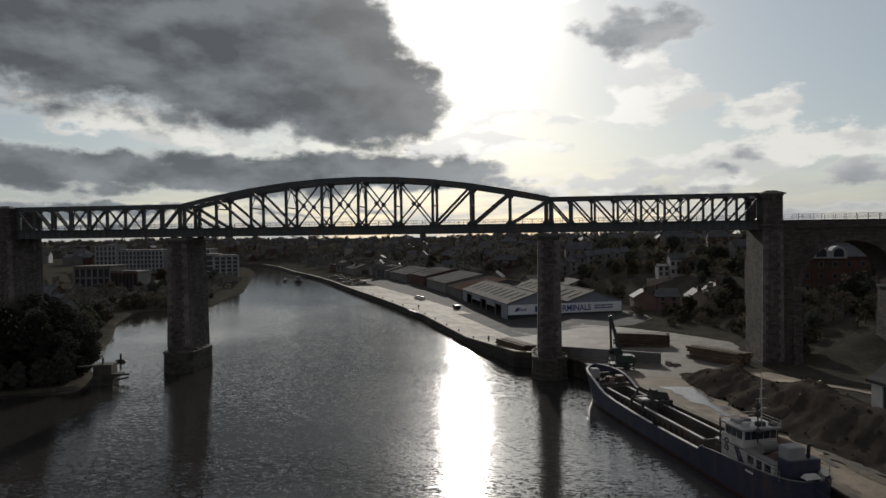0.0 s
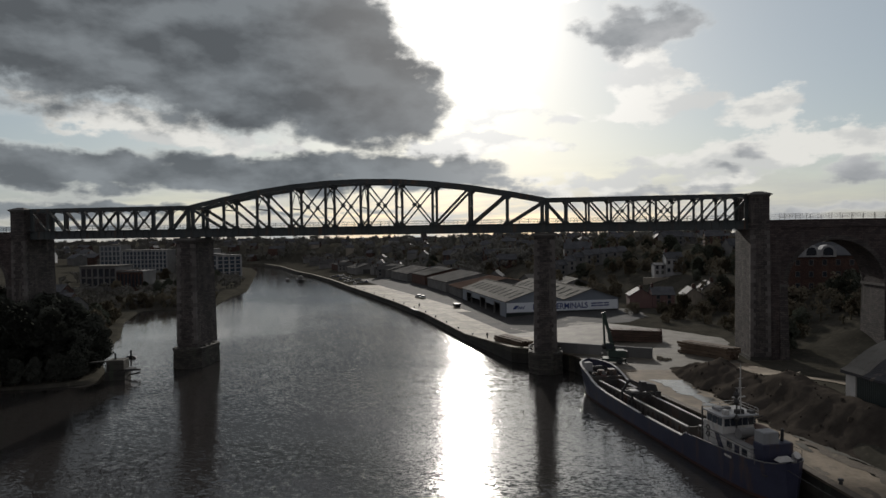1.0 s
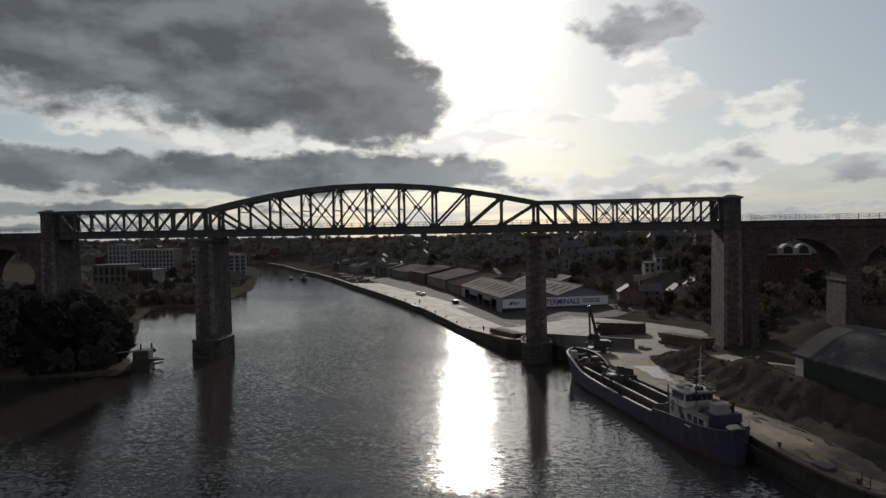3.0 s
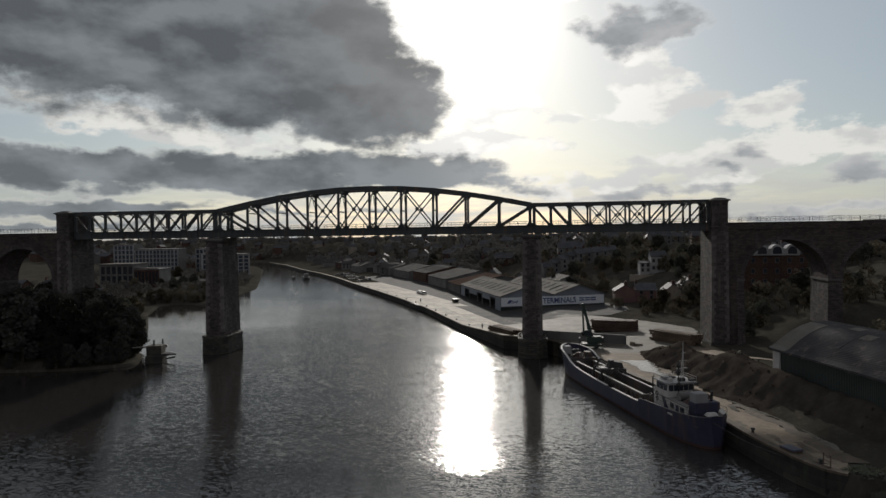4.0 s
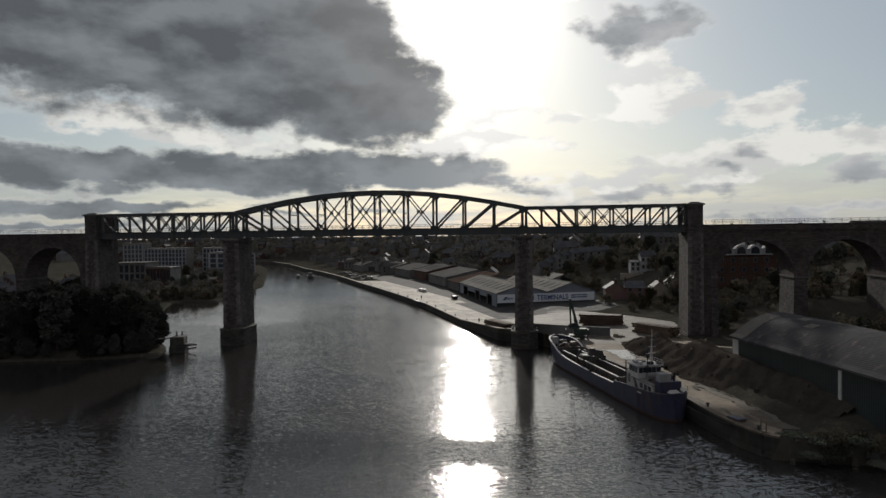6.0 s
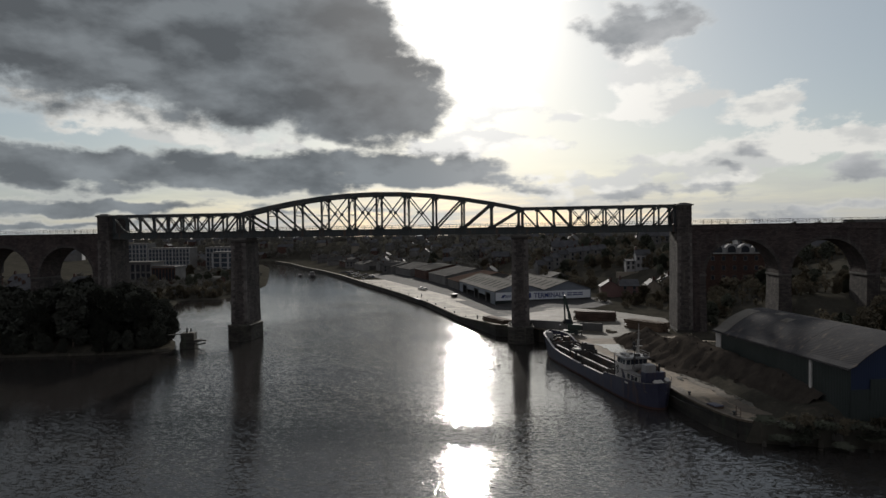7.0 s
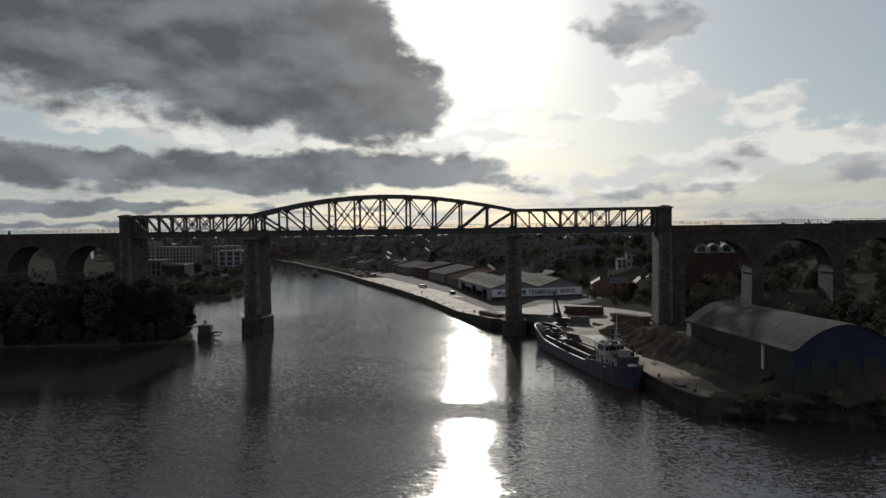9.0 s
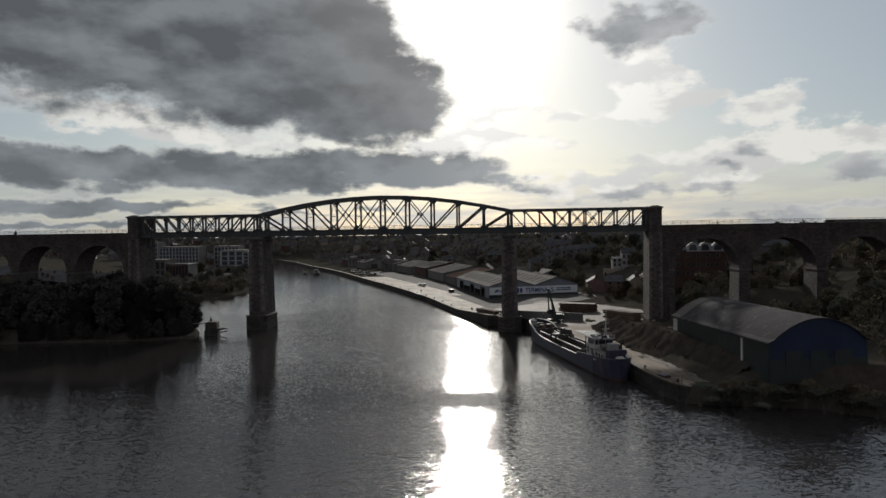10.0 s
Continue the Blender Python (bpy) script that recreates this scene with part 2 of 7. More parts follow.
WATER = water_material()
STEEL = material("bridge steel paint", (0.0485, 0.057, 0.0599), (0.0795, 0.0885, 0.0885), 1.0, 0.55, 0.0, 0.15, 9.0, stain=(0.143, 0.0855, 0.057))
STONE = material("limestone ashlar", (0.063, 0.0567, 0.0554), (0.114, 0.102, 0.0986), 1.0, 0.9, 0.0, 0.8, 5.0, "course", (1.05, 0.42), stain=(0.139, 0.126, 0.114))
QUOIN = material("dressed corner stone", (0.104, 0.0944, 0.0896), (0.16, 0.146, 0.138), 1.0, 0.9, 0.0, 0.4, 5.0, spread=0.5)
RUBBLE = material("weathered base stone", (0.0504, 0.0492, 0.0444), (0.102, 0.0945, 0.084), 1.0, 0.85, 0.0, 0.9, 3.0, "course", (1.2, 0.5), stain=(0.06, 0.066, 0.048))
VIADUCT = material("viaduct masonry", (0.0626, 0.0503, 0.0503), (0.111, 0.0901, 0.0859), 1.0, 0.9, 0.0, 0.8, 5.0, "course", (0.9, 0.36), stain=(0.0952, 0.0843, 0.0816))
CAPSTONE = material("dark capping stone", (0.0855, 0.0808, 0.076), (0.142, 0.133, 0.123), 1.0, 0.85, 0.0, 0.4)
CONCRETE = material("quay concrete", (0.165, 0.146, 0.112), (0.30, 0.268, 0.208), 1.6, 0.76, 0.0, 0.5, 3.0, spread=0.45, stain=(0.10, 0.088, 0.068), spec=0.16)
QUAYWALL = material("tidal quay wall", (0.03, 0.03, 0.027), (0.0675, 0.063, 0.0555), 1.0, 0.8, 0.0, 0.6, 3.0, "course", (3.0, 1.2), stain=(0.0525, 0.0675, 0.045))
YARD = material("yard hardstanding", (0.10, 0.091, 0.075), (0.20, 0.182, 0.150), 1.2, 0.75, 0.0, 0.35, 3.0, stain=(0.085, 0.076, 0.062), spec=0.25)
DIRT = material("packed sandy dirt", (0.15, 0.123, 0.092), (0.30, 0.25, 0.19), 1.2, 0.8, 0.0, 0.6, 2.5, stain=(0.12, 0.105, 0.085), spec=0.15)
MUD = material("damp brown mud", (0.075, 0.062, 0.048), (0.13, 0.108, 0.083), 2.0, 0.7, 0.0, 0.6, 3.0, stain=(0.16, 0.135, 0.10), spec=0.2)
GRAVEL = material("gravel and sand heap", (0.0416, 0.0361, 0.0314), (0.0808, 0.0693, 0.0582), 2.0, 0.95, 0.0, 1.0, 4.0, spec=0.0)
EARTH = material("rough grass and scrub", (0.0441, 0.0422, 0.0349), (0.0808, 0.0753, 0.0624), 0.7, 0.95, 0.0, 0.8, 1.5, stain=(0.092, 0.0808, 0.0661), spec=0.0)
LEAF = material("evergreen foliage", (0.0778, 0.0842, 0.067), (0.121, 0.13, 0.0994), 1.5, 0.9, 0.0, 0.0, 3.0, spread=0.25, spec=0.0)
# darker leaf colour gives the backlit wood its silhouette
EVERLEAF = material("evergreen foliage, silhouette dark", (0.050, 0.053, 0.046), (0.070, 0.074, 0.061), 1.5, 0.95, 0.0, 0.0, 3.0, spread=0.2, spec=0.0)
AUTUMN = material("autumn foliage", (0.1, 0.09, 0.0675), (0.17, 0.145, 0.103), 1.5, 0.9, 0.0, 0.0, 3.0, spread=0.25, spec=0.0)
# aerial haze is put into this foliage's pale base colour
HAZEWOOD = material("woods paled for haze", (0.131, 0.129, 0.117), (0.206, 0.198, 0.173), 0.4, 0.9, 0.0, 0.0, 1.0, spec=0.0)
BARK = material("bark", (0.075, 0.063, 0.051), (0.135, 0.112, 0.09), 3.0, 0.9, 0.0, 0.6)
HULL = material("blue hull paint", (0.0323, 0.034, 0.0612), (0.0544, 0.0578, 0.0918), 1.0, 0.35, 0.0, 0.1, 4.0, stain=(0.102, 0.068, 0.051))
BOOT = material("hull bottom paint", (0.0476, 0.0238, 0.0204), (0.0765, 0.0374, 0.0306), 1.0, 0.6, 0.0, 0.2, stain=(0.051, 0.051, 0.0425))
WHITE = material("white marine paint", (0.432, 0.424, 0.408), (0.672, 0.656, 0.624), 1.5, 0.4, 0.0, 0.05, 6.0, stain=(0.416, 0.304, 0.224))
# brighter copy of the white paint carries sunlight on the ship's rails
BRIGHT = material("worn white, sunlit tone", (0.5, 0.49, 0.47), (0.72, 0.71, 0.68), 1.5, 0.35, 0.0, 0.05, 6.0, stain=(0.35, 0.28, 0.22))
DECK = material("worn ship deck", (0.0525, 0.0495, 0.048), (0.112, 0.099, 0.09), 1.5, 0.6, 0.0, 0.3, 5.0, stain=(0.135, 0.0825, 0.057))
BLACKIRON = material("black iron", (0.0325, 0.0325, 0.0338), (0.065, 0.0624, 0.0585), 2.0, 0.55, 0.0, 0.2)
GREENIRON = material("dark green machine paint", (0.0264, 0.0418, 0.0352), (0.044, 0.066, 0.055), 2.0, 0.5, 0.0, 0.1)
SHEET = material("grey corrugated roof sheet", (0.0468, 0.0468, 0.0507), (0.0806, 0.0793, 0.0819), 0.8, 0.85, 0.0, 0.35, 5.0, "rib", (0.95, 0.3), spec=0.05, stain=(0.156, 0.13, 0.114))
SHEDWALL = material("dark green shed cladding", (0.0265, 0.0354, 0.0343), (0.0442, 0.0553, 0.053), 0.8, 0.5, 0.0, 0.35, 5.0, "rib", (0.3, 0.95))
BLUECLAD = material("blue cladding", (0.0144, 0.025, 0.0595), (0.023, 0.0384, 0.0816), 0.8, 0.45, 0.0, 0.3, 5.0, "rib", (0.95, 0.3))
GREYCLAD = material("blue-grey warehouse cladding", (0.195, 0.221, 0.26), (0.26, 0.293, 0.338), 0.8, 0.5, 0.0, 0.3, 5.0, "rib", (0.92, 0.4))
PALESHEET = material("pale fibre cement roof", (0.13, 0.125, 0.113), (0.20, 0.19, 0.172), 0.8, 0.88, 0.0, 0.35, 5.0, "rib", (-0.4, 0.92), stain=(0.10, 0.088, 0.072), spec=0.04)
RUSTROOF = material("rust-brown roof sheet", (0.075, 0.052, 0.043), (0.125, 0.092, 0.076), 0.8, 0.95, 0.0, 0.35, 5.0, "rib", (-0.4, 0.92), stain=(0.10, 0.09, 0.08), spec=0.0)
SKYLIGHT = material("dull rooflight sheet", (0.05, 0.053, 0.05), (0.08, 0.08, 0.075), 1.0, 0.8, 0.0, 0.1, spec=0.0)
# dark base colour carries shadow as well as asphalt
SHADEASPHALT = material("asphalt and shadow tone", (0.035, 0.035, 0.036), (0.065, 0.063, 0.06), 1.0, 0.85, 0.0, 0.3, spec=0.1)
SIGNWHITE = material("white sign board", (0.713, 0.759, 0.828), (0.805, 0.839, 0.85), 0.6, 0.5, 0.0, 0.05)
SIGNBLUE = material("dark blue sign paint", (0.042, 0.063, 0.196), (0.056, 0.084, 0.238), 1.0, 0.5, 0.0, 0.0)
SLATE = material("slate roof", (0.055, 0.0572, 0.0638), (0.11, 0.11, 0.116), 1.2, 0.7, 0.0, 0.4, 6.0, "board", spread=0.4, spec=0.12)
DULLROOF = material("weathered shed roofing", (0.0562, 0.0547, 0.054), (0.09, 0.0863, 0.0825), 1.0, 0.95, 0.0, 0.4, 5.0, "rib", (-0.4, 0.92), stain=(0.105, 0.0938, 0.0788), spec=0.03)
PALEWALL = material("pale render", (0.252, 0.258, 0.265), (0.378, 0.378, 0.378), 1.0, 0.85, 0.0, 0.1, spread=0.25, stain=(0.227, 0.221, 0.208))
CREAMWALL = material("cream render", (0.224, 0.203, 0.165), (0.336, 0.301, 0.252), 1.0, 0.85, 0.0, 0.1, spread=0.3, stain=(0.392, 0.35, 0.28))
PINKWALL = material("red and pink render", (0.15, 0.092, 0.088), (0.21, 0.13, 0.122), 1.0, 0.85, 0.0, 0.1, spread=0.2, stain=(0.2, 0.14, 0.12))
BRICKWALL = material("brown brick", (0.09, 0.054, 0.0456), (0.144, 0.0863, 0.0696), 1.0, 0.9, 0.0, 0.4, 8.0, "course", (0.45, 0.15), spread=0.3)
GREYWALL = material("grey pebbledash", (0.122, 0.121, 0.119), (0.21, 0.205, 0.198), 1.0, 0.9, 0.0, 0.3, spread=0.35)
GLASS = glass_material("dark window glass", (0.03, 0.035, 0.045))
BLUEGLASS = glass_material("blue window glass", (0.05, 0.065, 0.085))
# pale base colour stands in for part of the reflected sky
PUDDLE = material("shallow water, sky paleness in colour", (0.12, 0.115, 0.10), (0.26, 0.25, 0.225), 1.5, 0.17, 0.0, 0.06, 3.0, stain=(0.2, 0.185, 0.16), spec=0.9)
TIMBER = material("stacked timber", (0.08, 0.0576, 0.0416), (0.16, 0.115, 0.08), 2.0, 0.85, 0.0, 0.4, spread=0.4)
RUSTY = material("rusty steel sections", (0.072, 0.048, 0.04), (0.136, 0.088, 0.0688), 2.0, 0.7, 0.0, 0.4, spread=0.4)


# ---------------------------------------------------------------- building helpers
class Shape:
    """Gathers vertices and faces of one mesh."""

    def __init__(self):
        self.v, self.f = [], []

    def quad(self, *points):
        at = len(self.v)
        self.v += [tuple(p) for p in points]
        self.f.append(tuple(range(at, at + len(points))))
        return self

    def hexa(self, low, high):
        at = len(self.v)
        self.v += [tuple(p) for p in (*low, *high)]
        k = len(low)
        self.f.append(tuple(at + i for i in reversed(range(k))))
        self.f.append(tuple(at + k + i for i in range(k)))
        for i in range(k):
            j = (i + 1) % k
            self.f.append((at + i, at + j, at + k + j, at + k + i))
        return self

    def box(self, x0, x1, y0, y1, z0, z1, cut=0.0):
        """A block; cut: chamfer of its upper edges."""
        ring = lambda d, z: [(x0 + d, y0 + d, z), (x1 - d, y0 + d, z), (x1 - d, y1 - d, z), (x0 + d, y1 - d, z)]
        if cut:
            self.hexa(ring(0, z0), ring(0, z1 - cut))
            self.f.pop(-5)
            at = len(self.v)
            self.v += ring(cut, z1)
            self.f.append((at, at + 1, at + 2, at + 3))
            for i in range(4):
                self.f.append((at - 4 + i, at - 4 + (i + 1) % 4, at + (i + 1) % 4, at + i))
            return self
        return self.hexa(ring(0, z0), ring(0, z1))

    def sweep(self, rings):
        """Joins rings of points, one after another, into one closed skin."""
        at, k = len(self.v), len(rings[0])
        self.v += [tuple(p) for ring in rings for p in ring]
        for r in range(len(rings) - 1):
            for i in range(k):
                j = (i + 1) % k
                a = at + r * k
                self.f.append((a + i, a + j, a + k + j, a + k + i))
        self.f.append(tuple(at + i for i in reversed(range(k))))
        self.f.append(tuple(at + (len(rings) - 1) * k + i for i in range(k)))
        return self

    def beam(self, p, q, wide, deep, up=(0, 1, 0)):
        """A bar from p to q, wide along the axis 'up', deep across it."""
        p, q = Vector(p), Vector(q)
        d = (q - p).normalized()
        u = Vector(up) - d * d.dot(Vector(up))
        u = u.normalized() if u.length > 1e-4 else d.orthogonal().normalized()
        s = d.cross(u)
        ring = lambda c: [c + u * wide / 2 * a + s * deep / 2 * b for a, b in ((-1, -1), (1, -1), (1, 1), (-1, 1))]
        return self.hexa(ring(p), ring(q))

    def tube(self, p, q, r0, r1=None, sides=8):
        p, q = Vector(p), Vector(q)
        d = (q - p).normalized()
        u = d.orthogonal().normalized()
        s = d.cross(u)
        ring = lambda c, r: [c + (u * math.cos(a) + s * math.sin(a)) * r for a in (math.tau * i / sides for i in range(sides))]
        return self.hexa(ring(p, r0), ring(q, r0 if r1 is None else r1))

    def mesh(self, name):
        me = bpy.data.meshes.new(name)
        me.from_pydata(self.v, [], self.f)
        me.update()
        bm = bmesh.new()
        bm.from_mesh(me)
        bmesh.ops.recalc_face_normals(bm, faces=bm.faces)
        bm.to_mesh(me)
        bm.free()
        return me


def part(name, shape, mat, parent=None, label="", smooth=False):
    me = shape if isinstance(shape, bpy.types.Mesh) else shape.mesh(name)
    if not me.materials:
        me.materials.append(mat)
    if smooth:
        me.polygons.foreach_set("use_smooth", [True] * len(me.polygons))
    ob = new(name, me)
    ob.parent = parent
    if label:
        ob["label"] = label
    return ob


def thing(name, m, label, category, group="", kind=""):
    ob = new(name)
    ob.matrix_basis = m
    return tagged(ob, label, category, group, kind)


def lerp(rows, y):
    """The value at y on a line through rows of (y, value)."""
    return float(np.interp(y, [r[0] for r in rows], [r[1] for r in rows]))


def ease(v, low, high):
    t = min(1.0, max(0.0, (v - low) / (high - low)))
    return t * t * (3 - 2 * t)

# ---------------------------------------------------------------- ground and river
RIGHT = [(-400, 330), (-250, 260), (-120, 160), (-94, 118), (-86, 103), (-81.6, 95), (-80.6, 84), (-79.8, 74.2), (-78.5, 72.4), (-75, 70.6), (-69, 68.7), (-61, 66.9), (-56, 65.8), (-50, 64.9), (-42, 61.9), (-30, 57.2), (-20, 53.6), (-10, 50), (0, 46.6), (7, 40), (9.5, 33), (37, 19.5), (83, 0.2), (116, -16.5), (150, -34.5), (192, -57.5), (250, -88), (300, -117), (350, -150), (430, -196), (490, -240), (520, -330), (560, -420), (700, -900), (4500, -4000)]
FOOT = [(-90, 84), (-70, 80), (-62, 77), (-50, 73), (-40, 71), (-28, 72), (-15, 76)]      # foot of a terrace raised so the curved shed fits the camera's view
LEFT = [(-400, -360), (-200, -220), (-90, -150), (-45, -125), (-34, -110), (-30, -90), (-24, -62), (-18, -53), (-8, -58), (10, -73), (37, -86), (70, -108), (100, -122), (106, -119), (108, -106), (130, -103), (162, -113), (190, -118), (250, -143), (375, -196), (440, -232), (480, -300), (510, -420), (640, -900), (4500, -4200)]


def land(x, y, side):
    """Height of the land, side +1 on the right bank, -1 on the left."""
    bump = noise.noise((x * 0.012, y * 0.012, 3.1)) * 2.0 + noise.noise((x * 0.04, y * 0.04, 7.7)) * 0.5
    far = ease(y, 420, 1100)
    if side > 0:
        d = x - lerp(RIGHT, y)
        base = 4.3 + 0.4 * ease(y, -75, -5)
        base -= 1.4 * ease(y, 9.6, 13) * (1 - ease(d, 16, 42))
        base += 3.5 * ease(x - lerp(FOOT, y), 0, 6) * ease(-y, 8, 42) * ease(y, -80.2, -76.5)
        rise = 10.0 * ease(d, 84, 122) + 8.0 * ease(d, 115, 210) + 4.0 * ease(d, 210, 420)
        rise *= ease(y, 25, 75)
        rise = max(rise, 17.0 * ease(x, 112, 160) * ease(y, -75, -30), 9.0 * ease(x, 92, 120) * ease(y, -12, 10))
        z = base + rise + bump * ease(d, 80, 140)
        return z * (1 - far) + (6 + 2.5 * bump + 12 * ease(-x, 170, 420)) * far
    d = lerp(LEFT, y) - x
    z = 2.0 + 2.6 * ease(d, 0, 25) + 20 * ease(d, 160, 520) * ease(y, 100, 420) + 8 * ease(d, 40, 160) * ease(y, -40, 60) + bump * ease(d, 60, 160)
    return z * (1 - far) + (6 + 2.5 * bump + 12 * ease(-x, 170, 420)) * far


def build_ground():
    ys = sorted({*np.linspace(-400, -100, 12), *np.linspace(-100, 120, 74), *np.linspace(120, 520, 70), *np.linspace(520, 1200, 28), *np.linspace(1200, 4500, 14), -94, -86, -81.6, -80.6, -79.8, -79.2, -78.5, -75, 7, 9.5, 106, 108})
    outs = [0, 1.5, 4, 8, 13, 19, 26, 34, 43, 52, 61, 70, 79, 88, 97, 106, 116, 128, 142, 160, 185, 215, 250, 300, 360, 430, 520, 640, 800, 1100, 1600, 2400, 3400]
    v, f = [], []
    width = 2 * len(outs) + 2
    for y in ys:
        l, r = lerp(LEFT, y), lerp(RIGHT, y)
        if r - l < 4:
            l = r - 4
        row = [(l - d, y, land(l - d, y, -1)) for d in reversed(outs)] + [(l + 5.0, y, -3.0), (r - (0.05 if y > -79.6 else 3.0), y, -3.0)] + [(r + d, y, land(r + d, y, 1)) for d in outs]
        if y > 560:
            row = [(x, yy, max(z, land(x, yy, 1)) if z < 0 else z) for x, yy, z in row]
        v += row
    for j in range(len(ys) - 1):
        for i in range(width - 1):
            a = j * width + i
            f.append((a, a + 1, a + width + 1, a + width))
    me = bpy.data.meshes.new("ground")
    me.from_pydata(v, [], f)
    me.materials.append(EARTH)
    me.polygons.foreach_set("use_smooth", [True] * len(f))
    tagged(new("ground", me), "dark scrubby river banks rising to hills", "ground", kind="structure")


build_ground()
TIDE = 1.4
river = Shape().quad((-3000, -900, TIDE), (3000, -900, TIDE), (3000, 1000, TIDE), (-3000, 1000, TIDE))
tagged(part("water", river, WATER), "dark rippled tidal river water", "river", kind="structure")


def quay_wall(name, points, z_of, thick, label, top_mat=None):
    """A wall with a coping along the water's edge."""
    wall, cope = Shape(), Shape()
    for (x0, y0), (x1, y1) in zip(points, points[1:]):
        d = Vector((x1 - x0, y1 - y0, 0)).normalized()
        out = Vector((-d.y, d.x, 0))
        a, b = Vector((x0, y0, 0)), Vector((x1, y1, 0))
        za, zb = z_of(y0), z_of(y1)
        low = [a + out * 0.12, a - out * thick, b - out * thick, b + out * 0.12]
        wall.hexa([p + Vector((0, 0, -3)) for p in low], [p + Vector((0, 0, z)) for p, z in zip(low, (za, za, zb, zb))])
        top = [a + out * 0.3, a - out * (thick + 0.1), b - out * (thick + 0.1), b + out * 0.3]
        cope.hexa([p + Vector((0, 0, z)) for p, z in zip(top, (za, za, zb, zb))], [p + Vector((0, 0, z + 0.28)) for p, z in zip(top, (za, za, zb, zb))])
    ob = part(name, wall, QUAYWALL)
    tagged(ob, label, "quay wall", kind="structure")
    part("coping", cope, top_mat or CONCRETE, ob, "worn coping along the edge")
    return ob


# ---------------------------------------------------------------- railway bridge
TRUSS_Y = (0.0, 6.5)
DECK_Z, CHORD_Z = 33.2, 38.4


def truss_span(x0, x1, panels, crown, slopes, label, heavy):
    """A span of two trusses, a plate-girder deck, sway frames and handrails. slopes: per panel '\\', 'X' or '/'."""
    root = thing("truss_span", pose(x0, 0, 0), label, "bridge span", "spans of the railway bridge")
    L = x1 - x0
    step = L / panels
    top = lambda k: CHORD_Z + crown * (1 - abs(2 * k / panels - 1) ** 2) ** 1.08
    for side, y in enumerate(TRUSS_Y):
        deep = 0.43 if heavy else 0.31
        chord = Shape().sweep([[(k * step, y + a, top(k) + b) for a, b in ((-0.31, -deep), (0.31, -deep), (0.31, deep), (0.43, deep), (0.43, deep + 0.08), (-0.43, deep + 0.08), (-0.43, deep), (-0.31, deep))] for k in range(panels + 1)])
        part("top_chord", chord, STEEL, root)
        girder = Shape()
        girder.box(0, L, y - 0.22, y + 0.22, 31.55, 33.25)
        girder.box(0, L, y - 0.42, y + 0.42, 33.25, 33.33)
        girder.box(0, L, y - 0.42, y + 0.42, 31.45, 31.55)
        for k in range(int(L / 1.6)):
            girder.box(k * 1.6 + 0.4, k * 1.6 + 0.5, y - 0.38, y + 0.38, 31.55, 33.25)
        part("bottom_girder", girder, STEEL, root)
        for k in range(panels + 1):
            end = k in (0, panels)
            x = min(max(k * step, 0.5), L - 0.5)
            post = Shape()
            wide = 0.62 if end else (0.46 if heavy else 0.36)
            post.beam((x, y, DECK_Z), (x, y, top(k) - 0.2), 0.42, wide)
            for dx in (-wide / 2, wide / 2):
                post.beam((x + dx, y, DECK_Z), (x + dx, y, top(k) - 0.2), 0.5, 0.07)
            part("vertical", post, STEEL, root)
            plate = Shape()
            w = 0.95 if heavy else 0.65
            plate.hexa([(x - w, y - 0.26, DECK_Z), (x + w, y - 0.26, DECK_Z), (x + w * 0.45, y - 0.26, DECK_Z + w * 0.9), (x - w * 0.45, y - 0.26, DECK_Z + w * 0.9)], [(x - w, y + 0.26, DECK_Z), (x + w, y + 0.26, DECK_Z), (x + w * 0.45, y + 0.26, DECK_Z + w * 0.9), (x - w * 0.45, y + 0.26, DECK_Z + w * 0.9)])
            part("gusset", plate, STEEL, root)
            plate = Shape()
            t = top(k) - 0.3
            plate.hexa([(x - w, y - 0.26, t), (x + w, y - 0.26, t), (x + w * 0.5, y - 0.26, t - w * 0.8), (x - w * 0.5, y - 0.26, t - w * 0.8)], [(x - w, y + 0.26, t), (x + w, y + 0.26, t), (x + w * 0.5, y + 0.26, t - w * 0.8), (x - w * 0.5, y + 0.26, t - w * 0.8)])
            part("gusset", plate, STEEL, root)
        for k in range(panels):
            a, b = k * step + 0.3, (k + 1) * step - 0.3
            ends = []
            if slopes[k] in "\\X":
                ends.append(((a, top(k) - 0.4), (b, DECK_Z + 0.2)))
            if slopes[k] in "/X":
                ends.append(((a, DECK_Z + 0.2), (b, top(k + 1) - 0.4)))
            for n, ((xa, za), (xb, zb)) in enumerate(ends):
                bar = Shape()
                deep = (0.26 if heavy else 0.2) if slopes[k] == "X" else ((0.62 if k in (0, panels - 1) else 0.5) if heavy else 0.36)
                for dy in (-0.2, 0.2):
                    bar.beam((xa, y + dy, za), (xb, y + dy, zb), 0.07, deep)
                bar.beam((xa, y, za), (xb, y, zb), 0.4, 0.07)
                part("diagonal", bar, STEEL, root)
            if slopes[k] == "X":
                cx, cz = (a + b) / 2, (2 * DECK_Z + 0.4 + top(k) + top(k + 1) - 0.8) / 4
                s = 0.55 if heavy else 0.42
                knot = Shape().hexa([(cx + dx * s, y - 0.27, cz + dz * s) for dx, dz in ((-1, 0), (0, -1), (1, 0), (0, 1))], [(cx + dx * s, y + 0.27, cz + dz * s) for dx, dz in ((-1, 0), (0, -1), (1, 0), (0, 1))])
                part("centre_plate", knot, STEEL, root)
